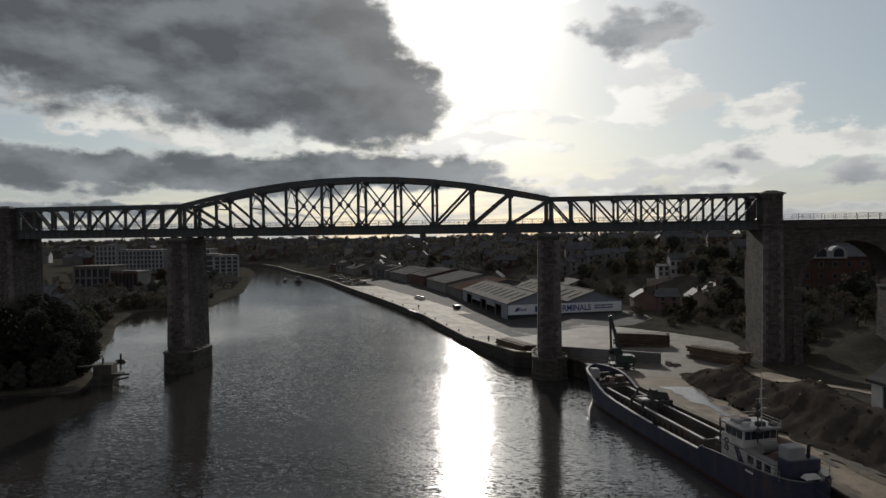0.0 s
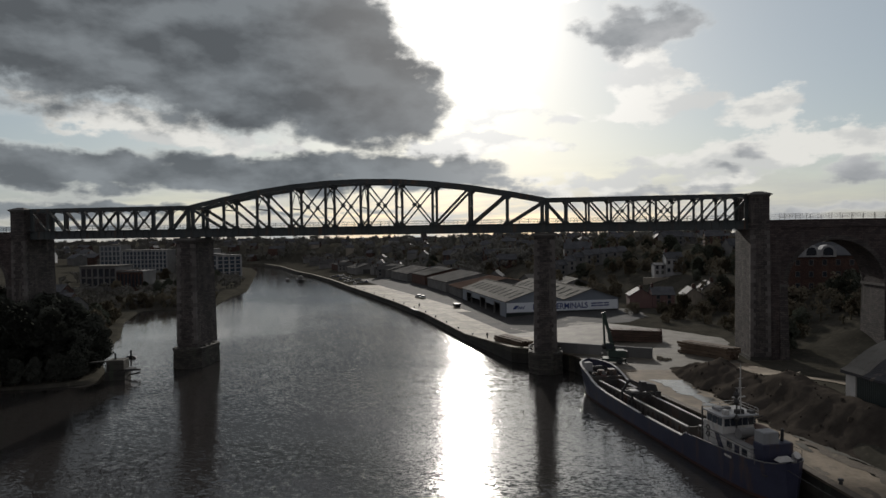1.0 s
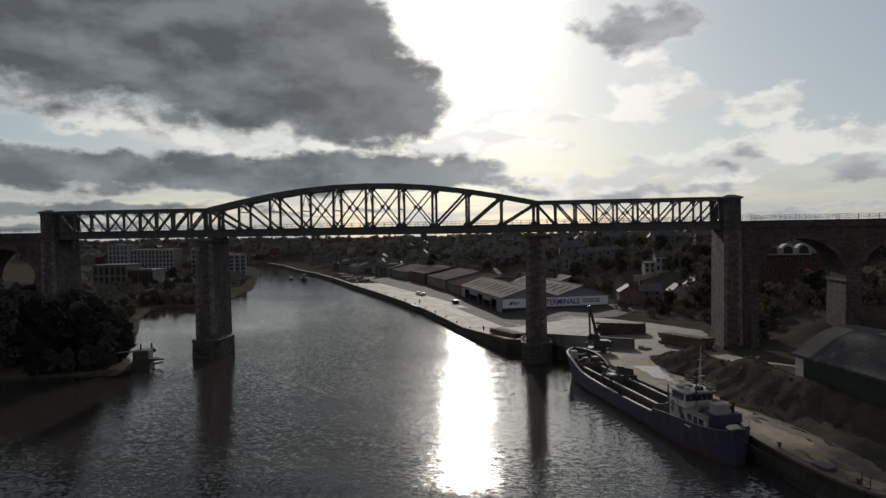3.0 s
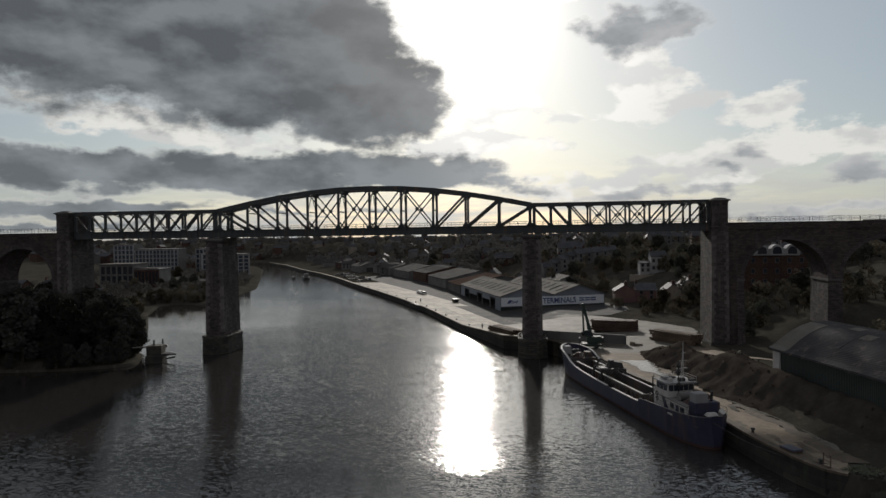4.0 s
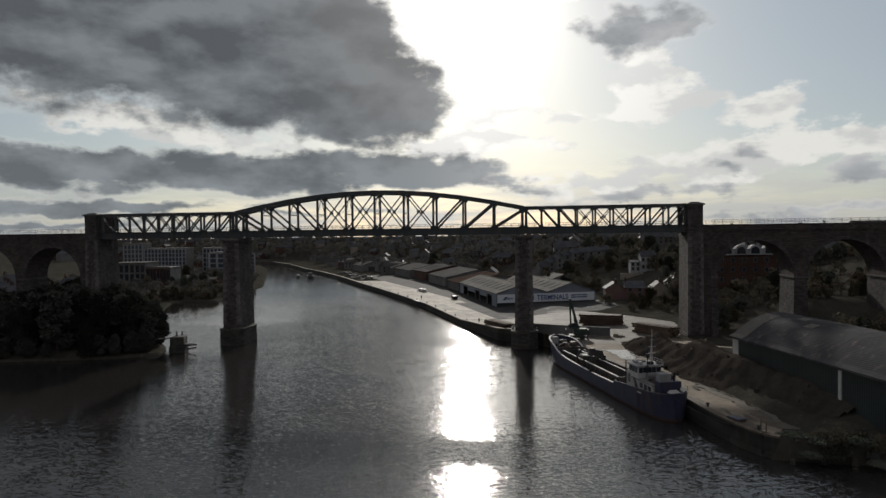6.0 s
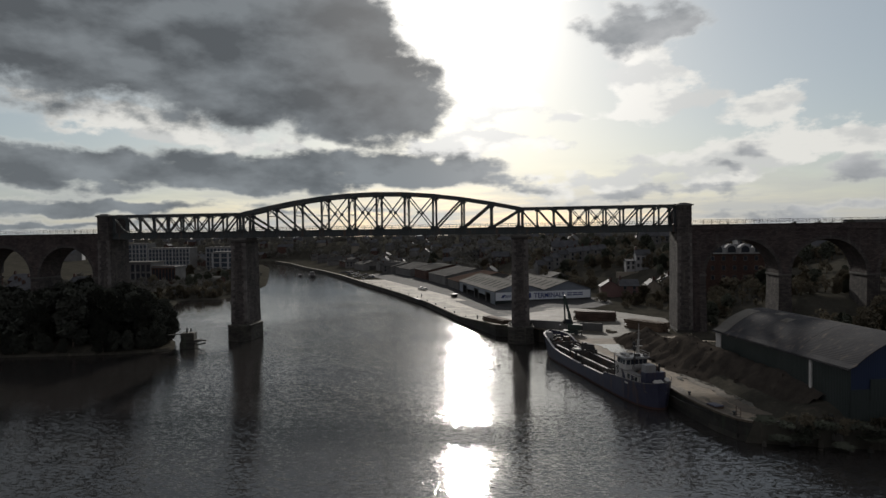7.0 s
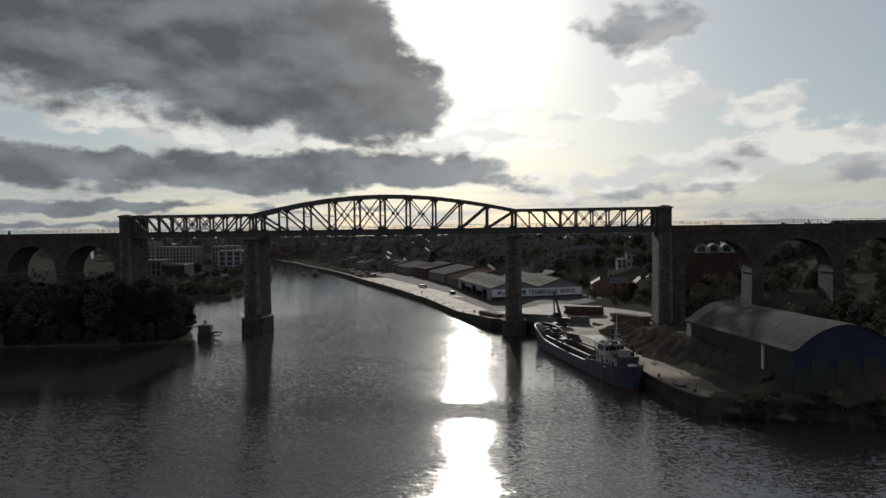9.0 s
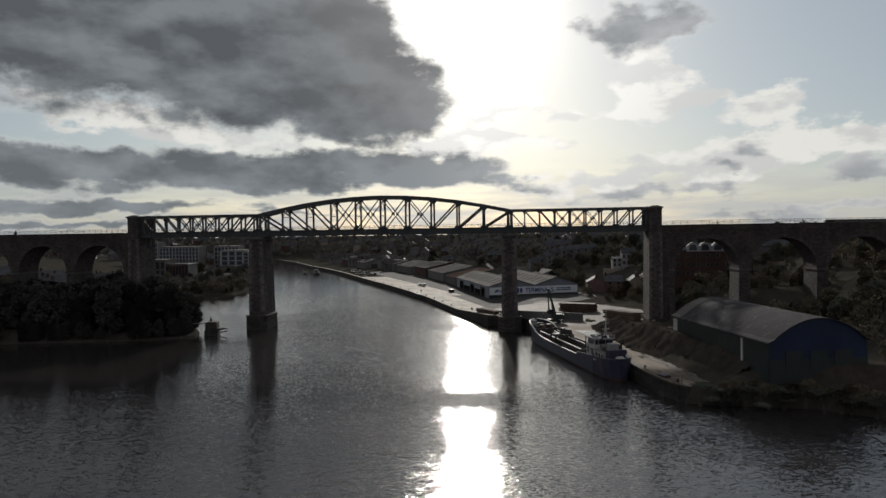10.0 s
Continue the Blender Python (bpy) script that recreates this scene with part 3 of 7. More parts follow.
    for k in range(panels + 1):
        x = min(max(k * step, 0.5), L - 0.5)
        t = top(k)
        frame_ = Shape()
        if t - DECK_Z > 4.6:
            frame_.beam((x, 0, t - 0.25), (x, 6.5, t - 0.25), 0.25, 0.3, (1, 0, 0))
            low = DECK_Z + 4.4
            if heavy and t - low > 1.2:
                # a strut at mid height and two braces that meet under the top strut
                frame_.beam((x, 0, low), (x, 6.5, low), 0.2, 0.26, (1, 0, 0))
                frame_.beam((x, 0.2, low), (x, 3.25, t - 0.35), 0.14, 0.16, (1, 0, 0))
                frame_.beam((x, 6.3, low), (x, 3.25, t - 0.35), 0.14, 0.16, (1, 0, 0))
            else:
                arc = [(0.1 + 3.2 * (1 - math.cos(a)), t - 2.0 + 1.6 * math.sin(a)) for a in (i * math.pi / 12 for i in range(7))]
                for (ya, za), (yb, zb) in zip(arc, arc[1:]):
                    frame_.beam((x, ya, za), (x, yb, zb), 0.18, 0.2, (1, 0, 0))
                    frame_.beam((x, 6.5 - ya, za), (x, 6.5 - yb, zb), 0.18, 0.2, (1, 0, 0))
            part("sway_frame", frame_, STEEL, root)
        if k < panels:
            lat = Shape()
            lat.beam((x, 0, top(k)), ((k + 1) * step, 6.5, top(k + 1)), 0.14, 0.14, (0, 0, 1))
            lat.beam((x, 6.5, top(k)), ((k + 1) * step, 0, top(k + 1)), 0.14, 0.14, (0, 0, 1))
            part("lateral_brace", lat, STEEL, root)
    floor_ = Shape().box(0, L, 0.22, 6.28, 32.2, 32.6)
    for k in range(int(L / 2.1)):
        floor_.box(k * 2.1 + 0.7, k * 2.1 + 1.0, 0.22, 6.28, 31.6, 32.2)
    part("track_deck", floor_, BLACKIRON, root)
    rails = Shape()
    for y in (2.45, 4.05):
        rails.box(0, L, y, y + 0.08, 32.6, 32.76)
    part("rail", rails, RUSTY, root)
    for y in (-0.75, 7.25):
        ledge = Shape().box(0, L, min(y, y * 0 + (0.42 if y < 0 else 6.08)), max(y, 0.42 if y < 0 else 6.08), 33.335, 33.39)
        part("walkway", ledge, BLACKIRON, root)
        rail = Shape()
        for z in (33.85, 34.35):
            rail.beam((0, y, z), (L, y, z), 0.05, 0.06)
        part("handrail", rail, STEEL, root)
        stake = Shape().box(-0.035, 0.035, y - 0.03, y + 0.03, 33.39, 34.36).mesh("stanchion")
        for k in range(int(L / 2.03)):
            ob = part("stanchion", stake, STEEL, root)
            ob.location = (k * 2.03 + 0.6, 0, 0)
    return root


truss_span(-40.62, 40.6, 10, 5.0, "\\\\\\XXXX///", "dark steel main bridge span with a bowed top chord", True)
truss_span(40.62, 82.0, 9, 0.0, "\\\\\\XXX///", "dark steel side span with a flat lattice truss", False)
truss_span(-82.0, -40.64, 9, 0.0, "\\\\\\XXX///", "dark steel side span with a flat lattice truss", False)


def ring8(hx, y0, y1, cut, z):
    return [(-hx + cut, y0, z), (hx - cut, y0, z), (hx, y0 + cut, z), (hx, y1 - cut, z), (hx - cut, y1, z), (-hx + cut, y1, z), (-hx, y1 - cut, z), (-hx, y0 + cut, z)]


def river_pier(x):
    root = thing("river_pier", pose(x, 0, 0), "tall grey limestone bridge pier standing in the river", "bridge pier", "river piers")
    plinth = Shape()
    plinth.hexa(ring8(3.75, -4.0, 9.0, 2.2, -4), ring8(3.5, -3.7, 8.7, 2.1, 5.2))
    plinth.hexa(ring8(3.65, -3.85, 8.85, 2.1, 5.2), ring8(3.6, -3.8, 8.8, 2.1, 5.9))
    plinth.hexa(ring8(3.6, -3.8, 8.8, 2.1, 5.9), ring8(2.5, -2.0, 8.0, 0.6, 6.15))
    part("plinth", plinth, RUBBLE, root, "rough dark weathered stone base")
    rng = random.Random(int(x * 10))
    for k in range(9):
        z = 0.35 + k * 0.54
        xs = -1.7 + (0.3 if k % 2 else 0.0)
        while xs < 1.2:
            wd = min(rng.uniform(0.7, 1.25), 1.65 - xs)
            out = 0.05 + rng.random() * 0.09
            f = -4.0 + 0.3 * (z + 4) / 9.2
            part("stone_block", Shape().box(xs, xs + wd - 0.03, f - out, f + 0.3, z, z + 0.51), RUBBLE, root)
            xs += wd
    for k in range(18):
        a = math.tau * (k + rng.random() * 0.6) / 18
        bx, by, q = 3.1 * math.cos(a), 2.5 + 5.6 * math.sin(a), rng.uniform(0.3, 0.6)
        part("stone_block", Shape().hexa([(bx - q, by - q, 5.6), (bx + q, by - q * 0.8, 5.6), (bx + q * 0.8, by + q, 5.6), (bx - q, by + q * 0.9, 5.6)], [(bx - q * 0.8, by - q * 0.7, 6.05 + q * 0.5), (bx + q * 0.7, by - q * 0.6, 6.1 + q * 0.4), (bx + q * 0.6, by + q * 0.8, 6.05 + q * 0.5), (bx - q * 0.8, by + q * 0.6, 6.0 + q * 0.6)]), RUBBLE, root)
    shaft = Shape()
    shaft.hexa([(-2.4, -1.81, 5.95), (2.4, -1.81, 5.95), (2.4, 7.81, 5.95), (-2.4, 7.81, 5.95)], [(-2.1, -1.4, 30.3), (2.1, -1.4, 30.3), (2.1, 7.4, 30.3), (-2.1, 7.4, 30.3)])
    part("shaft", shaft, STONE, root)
    quoin_a = Shape().box(-0.55, 0.55, -0.09, 0.5, 0, 0.84).mesh("quoin")
    quoin_b = Shape().box(-0.35, 0.35, -0.09, 0.7, 0, 0.84).mesh("quoin")
    for k in range(27):
        z = 6.9 + k * 0.85
        t = (z - 6.6) / 23.3
        hx, fy = 2.39 - 0.3 * t, -1.8 + 0.4 * t
        for s in (-1, 1):
            ob = part("quoin", quoin_a if (k + (s > 0)) % 2 else quoin_b, QUOIN, root)
            ob.location = (s * (hx - (0.46 if (k + (s > 0)) % 2 else 0.26)), fy, z)
    cap = Shape()
    cap.box(-2.3, 2.3, -1.65, 7.65, 30.3, 30.65)
    cap.box(-2.8, 2.8, -2.1, 8.1, 30.65, 31.0, 0.08)
    cap.box(-2.6, 2.6, -1.8, 7.8, 31.0, 31.3)
    part("cap", cap, CAPSTONE, root, "projecting dark stone cap")
    for y in TRUSS_Y:
        for dx in (-1.4, 1.4):
            part("bearing", Shape().box(dx - 0.6, dx + 0.6, y - 0.5, y + 0.5, 31.3, 31.46), BLACKIRON, root)
    return root


for x in (-41.3, 40.4):
    river_pier(x)


def land_pier(s):
    """A pier between truss and arches, with two towers beside the track; s: +1 right bank, -1 left bank."""
    root = thing("land_pier", pose(83.65 if s > 0 else -84.1, 0, 0), "limestone abutment pier with capped towers beside the track", "bridge pier", "land piers")
    part("footing", Shape().hexa([(-2.3, -2.2, 2.5), (2.3, -2.2, 2.5), (2.3, 8.4, 2.5), (-2.3, 8.4, 2.5)], [(-2.15, -2.05, 5.4), (2.15, -2.05, 5.4), (2.15, 8.25, 5.4), (-2.15, 8.25, 5.4)]), RUBBLE, root)
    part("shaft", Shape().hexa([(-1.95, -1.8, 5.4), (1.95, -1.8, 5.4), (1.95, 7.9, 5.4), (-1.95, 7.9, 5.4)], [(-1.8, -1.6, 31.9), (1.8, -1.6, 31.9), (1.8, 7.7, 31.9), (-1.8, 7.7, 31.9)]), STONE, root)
    # dressed corner stones, long and short by turns, up the two front edges
    long_, short_ = Shape().box(-0.5, 0.5, -0.07, 0.4, 0, 0.86).mesh("quoin"), Shape().box(-0.3, 0.3, -0.07, 0.7, 0, 0.86).mesh("quoin")
    for k in range(29):
        z = 5.6 + k * 0.88
        t = (z - 5.4) / 26.5
        hx, fy = 1.95 - 0.15 * t, -1.8 + 0.2 * t
        for side in (-1, 1):
            wide = (k + (side > 0)) % 2
            ob = part("quoin", long_ if wide else short_, QUOIN, root)
            ob.location = (side * (hx - (0.44 if wide else 0.24)), fy, z)
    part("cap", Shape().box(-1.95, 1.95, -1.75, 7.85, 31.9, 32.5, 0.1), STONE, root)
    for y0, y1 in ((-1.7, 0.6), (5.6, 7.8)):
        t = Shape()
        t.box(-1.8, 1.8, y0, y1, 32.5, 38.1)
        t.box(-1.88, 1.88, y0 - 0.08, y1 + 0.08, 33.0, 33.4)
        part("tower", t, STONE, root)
        c = Shape()
        c.box(-1.95, 1.95, y0 - 0.12, y1 + 0.12, 38.1, 38.35)
        c.box(-2.25, 2.25, y0 - 0.4, y1 + 0.4, 38.35, 38.6)
        c.hexa([(-2.25, y0 - 0.4, 38.6), (2.25, y0 - 0.4, 38.6), (2.25, y1 + 0.4, 38.6), (-2.25, y1 + 0.4, 38.6)], [(-0.8, (y0 + y1) / 2 - 0.2, 39.15), (0.8, (y0 + y1) / 2 - 0.2, 39.15), (0.8, (y0 + y1) / 2 + 0.2, 39.15), (-0.8, (y0 + y1) / 2 + 0.2, 39.15)])
        part("tower_cap", c, CAPSTONE, root, "dark hipped capping stone")
    return root


land_pier(1)
land_pier(-1)

ARCH_R, SPRING, PITCH = 9.1, 20.1, 21.2


def arch_bay(s, k, foot):
    """One masonry arch of the approach viaduct."""
    cx = s * ((98.2 if s > 0 else 97.2) + PITCH * k)
    root = thing("viaduct_arch", pose(cx, 0, 0), "masonry viaduct arch with parapet and iron railing", "viaduct arch", "viaduct arches")
    y0, y1, h = -1.0, 7.6, PITCH / 2
    n = 24
    curve = [(ARCH_R * math.cos(math.pi * i / n), SPRING + ARCH_R * math.sin(math.pi * i / n)) for i in range(n + 1)]
    wall = Shape()
    for (xa, za), (xb, zb) in zip(curve, curve[1:]):
        for y in (y0, y1):
            wall.quad((xa, y, za), (xa, y, 32.0), (xb, y, 32.0), (xb, y, zb))
        wall.quad((xa, y0, za), (xa, y1, za), (xb, y1, zb), (xb, y0, zb))
    for sx in (-1, 1):
        for y in (y0, y1):
            wall.quad((sx * ARCH_R, y, SPRING), (sx * h, y, SPRING), (sx * h, y, 32.0), (sx * ARCH_R, y, 32.0))
        wall.quad((sx * h, y0, SPRING), (sx * h, y1, SPRING), (sx * h, y1, 32.0), (sx * h, y0, 32.0))
    part("spandrel_wall", wall, VIADUCT, root)
    for ya, yb in ((y0 - 0.09, y0 + 0.3), (y1 - 0.3, y1 + 0.09)):
        ring = Shape().sweep([[(x * 0.995, ya, z - 0.03), (x * 1.09, ya, SPRING + (z - SPRING) * 1.09), (x * 1.09, yb, SPRING + (z - SPRING) * 1.09), (x * 0.995, yb, z - 0.03)] for x, z in curve])
        part("arch_ring", ring, STONE, root, "paler dressed stone arch ring")
    for sx in (-1, 1):
        leg = Shape()
        leg.hexa([(sx * h, y0 - 0.35, foot), (sx * (ARCH_R - 0.35), y0 - 0.35, foot), (sx * (ARCH_R - 0.35), y1 + 0.35, foot), (sx * h, y1 + 0.35, foot)], [(sx * h, y0, SPRING), (sx * ARCH_R, y0, SPRING), (sx * ARCH_R, y1, SPRING), (sx * h, y1, SPRING)])
        part("leg", leg, STONE, root)
        imp = Shape().box(min(sx * h, sx * (ARCH_R - 0.2)), max(sx * h, sx * (ARCH_R - 0.2)), y0 - 0.2, y1 + 0.2, SPRING - 0.45, SPRING)
        part("impost", imp, CAPSTONE, root)
    band = Shape()
    band.box(-h, h, y0 - 0.25, y0 + 0.4, 31.7, 32.1)
    band.box(-h, h, y0, y0 + 0.45, 32.1, 33.1)
    band.box(-h, h, y0 - 0.1, y0 + 0.55, 33.1, 33.3)
    band.box(-h, h, y1 - 0.45, y1, 32.1, 33.1)
    band.box(-h, h, y1 - 0.55, y1 + 0.1, 33.1, 33.3)
    part("parapet", band, VIADUCT, root)
    part("track_bed", Shape().box(-h, h, y0 + 0.45, y1 - 0.45, 31.9, 32.3), BLACKIRON, root)
    for z in (33.75, 34.1, 34.5):
        for y in (y0 + 0.2, y1 - 0.2):
            part("rail_bar", Shape().beam((-h, y, z), (h, y, z), 0.05, 0.05), BLACKIRON, root)
    stake = Shape().box(-0.03, 0.03, -0.03, 0.03, 33.3, 34.55).mesh("railing_post")
    for i in range(10):
        for y in (y0 + 0.2, y1 - 0.2):
            ob = part("railing_post", stake, BLACKIRON, root)
            ob.location = (-h + 1.05 + i * 2.1, y, 0)
    return root


for k in range(7):
    arch_bay(1, k, 2.5)
for k in range(6):
    arch_bay(-1, k, 1.5)
# solid masonry between the land piers and the first arches
for s in (1, -1):
    x0, x1 = (85.3, 87.6) if s > 0 else (-86.6, -85.6)
    b = Shape().box(x0, x1, -1.0, 7.6, 2.5, 33.3)
    tagged(part("viaduct_abutment", b, VIADUCT), "masonry block joining pier and arches", "abutment", kind="structure")

# ---------------------------------------------------------------- quays and yard
up_quay = [(lerp(RIGHT, y), y) for y in (8.2, 9.5, 37, 60, 83, 100, 116, 133, 150, 170, 192, 220, 250, 300, 350, 430, 490)]
quay_z = lambda y: land(lerp(RIGHT, y) + 2, y, 1) - 0.02
quay_wall("quay_wall_upper", up_quay, quay_z, 0.9, "dark tide-stained concrete quay wall")
near_quay = [(lerp(RIGHT, y), y) for y in (-79.7, -78.5, -75, -69, -61, -56, -50, -42, -30, -20, -10, 0, 7, 8.2)]
quay_wall("quay_wall_lower", near_quay, quay_z, 0.7, "dark stone quay wall beside the moored ship", MUD)


def sheet(name, left_rows, right_rows, y0, y1, mat, label, category, lift=0.08, step=2.5, ragged=0.0):
    """A paving sheet between two edges that are given by rows of (y, x)."""
    s = Shape()
    ys = np.arange(y0, y1 + 0.01, step)
    n = 10
    for y in ys:
        a, b = lerp(left_rows, y), lerp(right_rows, y)
        a += (noise.noise((y * 0.4, 1.7, y0)) + 0.5 * noise.noise((y * 1.5, 4.7, y0))) * ragged * (0.0 if "quay" in name else 1.0)
        b += (noise.noise((y * 0.35, 9.2, y0)) + 0.5 * noise.noise((y * 1.4, 2.2, y0))) * ragged
        if b < a:
            a = b = (a + b) / 2
        for k in range(n + 1):
            x = a + (b - a) * k / n
            s.v.append((x, y, land(x, y, 1) + lift))
    for j in range(len(ys) - 1):
        for i in range(n):
            a = j * (n + 1) + i
            s.f.append((a, a + 1, a + n + 2, a + n + 1))
    return tagged(part(name, s, mat), label, category, kind="structure")


edge_in = [(y, lerp(RIGHT, y) + 1.2) for y in np.arange(-100, 260, 3.0)]
sheet("yard", edge_in, [(-14, 64), (-8, 78), (5, 81), (24, 85), (38, 74), (50, 60), (58, 48), (66, 36), (72, 30)], -14, 72, YARD, "pale worn concrete storage yard", "yard", 0.08, 2.0, 1.2)
sheet("quay_track", [(y, lerp(RIGHT, y) + 0.75) for y in np.arange(-79.5, -9, 1.5)], [(-79.5, 74.6), (-76, 75.4), (-70, 75.6), (-62, 73.6), (-55, 71.6), (-47, 69.3), (-36, 67.2), (-24, 67.0), (-12, 66)], -79, -12, DIRT, "sandy dirt strip along the quay edge", "track", 0.09, 0.8, 1.5)
sheet("yard_road", [(-40, 85.0), (-31, 83.2), (-22, 79.8), (-12, 77.0), (-5, 75.0)], [(-40, 86.4), (-31, 86.0), (-22, 84.0), (-12, 82.2), (-5, 79.5)], -39, -5, DIRT, "pale dirt lane between heaps and shed", "track", 0.13, 1.2, 0.6)
sheet("puddle", [(-37, 64.0), (-33, 62.8), (-30, 61.2), (-25, 59.8), (-21, 58.6)], [(-37, 64.6), (-33, 64.8), (-30, 65.0), (-25, 64.6), (-21, 65.4)], -37, -20.6, PUDDLE, "puddle on the quay, reflected sky in its paleness", "puddle", 0.14, 0.25, 1.7)
sheet("puddle", [(-56, 69.9), (-53, 69.4)], [(-56, 70.3), (-53, 70.5)], -56, -53, PUDDLE, "small puddle on the dirt strip", "puddle", 0.14, 0.3, 0.5)
sheet("puddle", [(-46, 67.0), (-40, 65.2)], [(-46, 67.3), (-40, 66.4)], -46, -40, PUDDLE, "wet patch at the foot of the heaps", "puddle", 0.14, 0.35, 0.8)
sheet("puddle", [(-72, 76.3), (-66, 75.9), (-60, 74.6), (-54, 72.3), (-48, 69.6)], [(-72, 76.9), (-66, 76.8), (-60, 75.6), (-54, 73.2), (-48, 70.0)], -72, -48, PUDDLE, "long wet rut beside the heaps", "puddle", 0.14, 0.35, 0.7)
sheet("mud_patch", [(-76, 74.8), (-68, 74.4), (-60, 72.8), (-52, 70.2)], [(-76, 77.5), (-68, 76.2), (-60, 74.8), (-52, 71.8)], -76, -52, MUD, "dark damp mud beside the wet rut", "mud", 0.12, 0.5, 1.2)
for k, (y, d, w_, l_) in enumerate(((-74, 2.0, 0.7, 2.2), (-68, 2.6, 0.5, 1.8), (-62, 1.9, 0.4, 1.2), (-71, 4.2, 0.6, 2.0))):
    x = lerp(RIGHT, y) + d
    sheet("mud_patch", [(y - l_, x - w_), (y + l_, x - w_ - 0.5)], [(y - l_, x + w_), (y + l_, x + w_ - 0.5)], y - l_, y + l_, MUD, "dark damp patch on the dirt", "mud", 0.115, 0.3, 0.5)
crate = thing("tarpaulin_crate", pose(71.0, -72.6, land(71.0, -72.6, 1) + 0.1, 0, 0, 25), "flat crate under a dark blue tarpaulin", "crate")
part("crate", Shape().box(-0.7, 0.7, -1.0, 1.0, 0, 0.35), TIMBER, crate)
part("tarpaulin", Shape().box(-0.78, 0.78, -1.08, 1.08, 0.36, 0.5, 0.1), HULL, crate, "blue tarpaulin")
ladder = thing("quay_railing", pose(72.9, -78.3, land(73.9, -78.3, 1) + 0.1, 0, 0, 15), "short rusty railing at the quay steps", "railing")
for dx in (0.0, 1.1):
    part("post", Shape().beam((0, dx, 0), (0, dx, 1.6), 0.08, 0.08), RUSTY, ladder)
for z in (0.8, 1.5):
    part("bar", Shape().beam((0, 0, z), (0, 1.1, z), 0.06, 0.06, (0, 0, 1)), RUSTY, ladder)

# dark sheet puts shadow tone on the ground behind the apron
sheet("service_road", [(y, lerp(RIGHT, y) + 18.5) for y in np.arange(56, 260, 4.0)], [(y, lerp(RIGHT, y) + 40) for y in np.arange(56, 260, 4.0)], 60, 256, SHADEASPHALT, "asphalt strip behind the quay apron, shadow-dark", "road", 0.06, 3.0)
# dark sheet paints the warehouse's cast shadow onto the forecourt
sheet("service_road", [(38, 31.5), (44, 28.5), (52, 25.0), (66, 18.6), (86, 11.0)], [(38, 33), (44, 42), (52, 66), (66, 74), (86, 74)], 38, 86, SHADEASPHALT, "asphalt forecourt, dark for the warehouse's shadow", "road", 0.1, 2.0, 0.6)
# apron slabs along the upper quay
apron = sheet("quay_apron", [(y, lerp(RIGHT, y) + 1.0) for y in np.arange(8, 212, 4.0)], [(y, lerp(RIGHT, y) + 18.4) for y in np.arange(8, 212, 4.0)], 14, 206, QUAYWALL, "sunlit concrete quay apron of large slabs", "quay", 0.05, 3.0)
for j in range(32):
    for i in range(2 if 3 <= j < 12 else 3):
        ya, yb = 14.5 + j * 6.0, 14.5 + j * 6.0 + 5.94
        da, db = 1.05 + i * 5.75, 1.05 + i * 5.75 + 5.69
        rng = random.Random(j * 7 + i)
        z = lambda x, y: land(x, y, 1) + 0.13 + rng.random() * 0.015
        pts = [(lerp(RIGHT, ya) + da, ya), (lerp(RIGHT, ya) + db, ya), (lerp(RIGHT, yb) + db, yb), (lerp(RIGHT, yb) + da, yb)]
        slab = Shape().hexa([(x, y, land(x, y, 1) - 0.05) for x, y in pts], [(x, y, z(x, y)) for x, y in pts])
        part("slab", slab, CONCRETE, apron)

bollard = thing("bollard", pose(0, 0, 0), "black iron mooring bollard on the quay edge", "bollard", "mooring bollards")
b = Shape()
b.tube((0, 0, 0), (0, 0, 0.4), 0.2, 0.16, 10)
part("post", b, BLACKIRON, bollard)
part("head", Shape().tube((0, 0, 0.4), (0, 0, 0.58), 0.3, 0.24, 10), BLACKIRON, bollard)
spots = [(lerp(RIGHT, y) + 0.7, y) for y in (22, 34, 46, 58, 71, 84, 97, 110, 124, 138, 154, 172, 190)] + [(lerp(RIGHT, y) + 0.8, y) for y in (-77, -66)]
for k, (x, y) in enumerate(spots):
    m = pose(x, y, quay_z(y) + 0.28)
    if k:
        copy_thing(bollard, m)
    else:
        bollard.matrix_basis = m


def stack(name, x0, y0, x1, y1, rows, layers, size, mat, label, seed):
    """A pile of long members between two ends, each member a part."""
    rng = random.Random(seed)
    d = Vector((x1 - x0, y1 - y0, 0))
    L = d.length
    root = thing(name, pose((x0 + x1) / 2, (y0 + y1) / 2, land((x0 + x1) / 2, (y0 + y1) / 2, 1) + 0.1, 0, 0, math.degrees(math.atan2(d.y, d.x))), label, "timber stack", "stacked materials")
    z = 0.0
    for k in range(layers):
        for bx in (-L * 0.32, 0.0, L * 0.32):
            part("bearer", Shape().box(bx - 0.08, bx + 0.08, -rows * size / 2, rows * size / 2, z, z + 0.1), TIMBER, root)
        z += 0.1
        for r in range(rows):
            if k == layers - 1 and rng.random() < 0.25:
                continue
            a, b_ = -L / 2 + rng.uniform(-0.6, 0.6), L / 2 + rng.uniform(-0.6, 0.6)
            y = (r - rows / 2) * size
            part("beam", Shape().box(a, b_, y + 0.03, y + size - 0.03, z, z + size * 0.86, 0.04), mat, root)
        z += size * 0.86
    return root


stack("timber_stack", 29.8, 21.5, 36.4, 11.4, 6, 4, 0.6, TIMBER, "dark stack of long timbers on the quay", 1)
stack("timber_stack", 57.0, 22.6, 68.4, 20.4, 8, 5, 0.55, RUSTY, "big dark pile of long steel sections in the yard", 2)
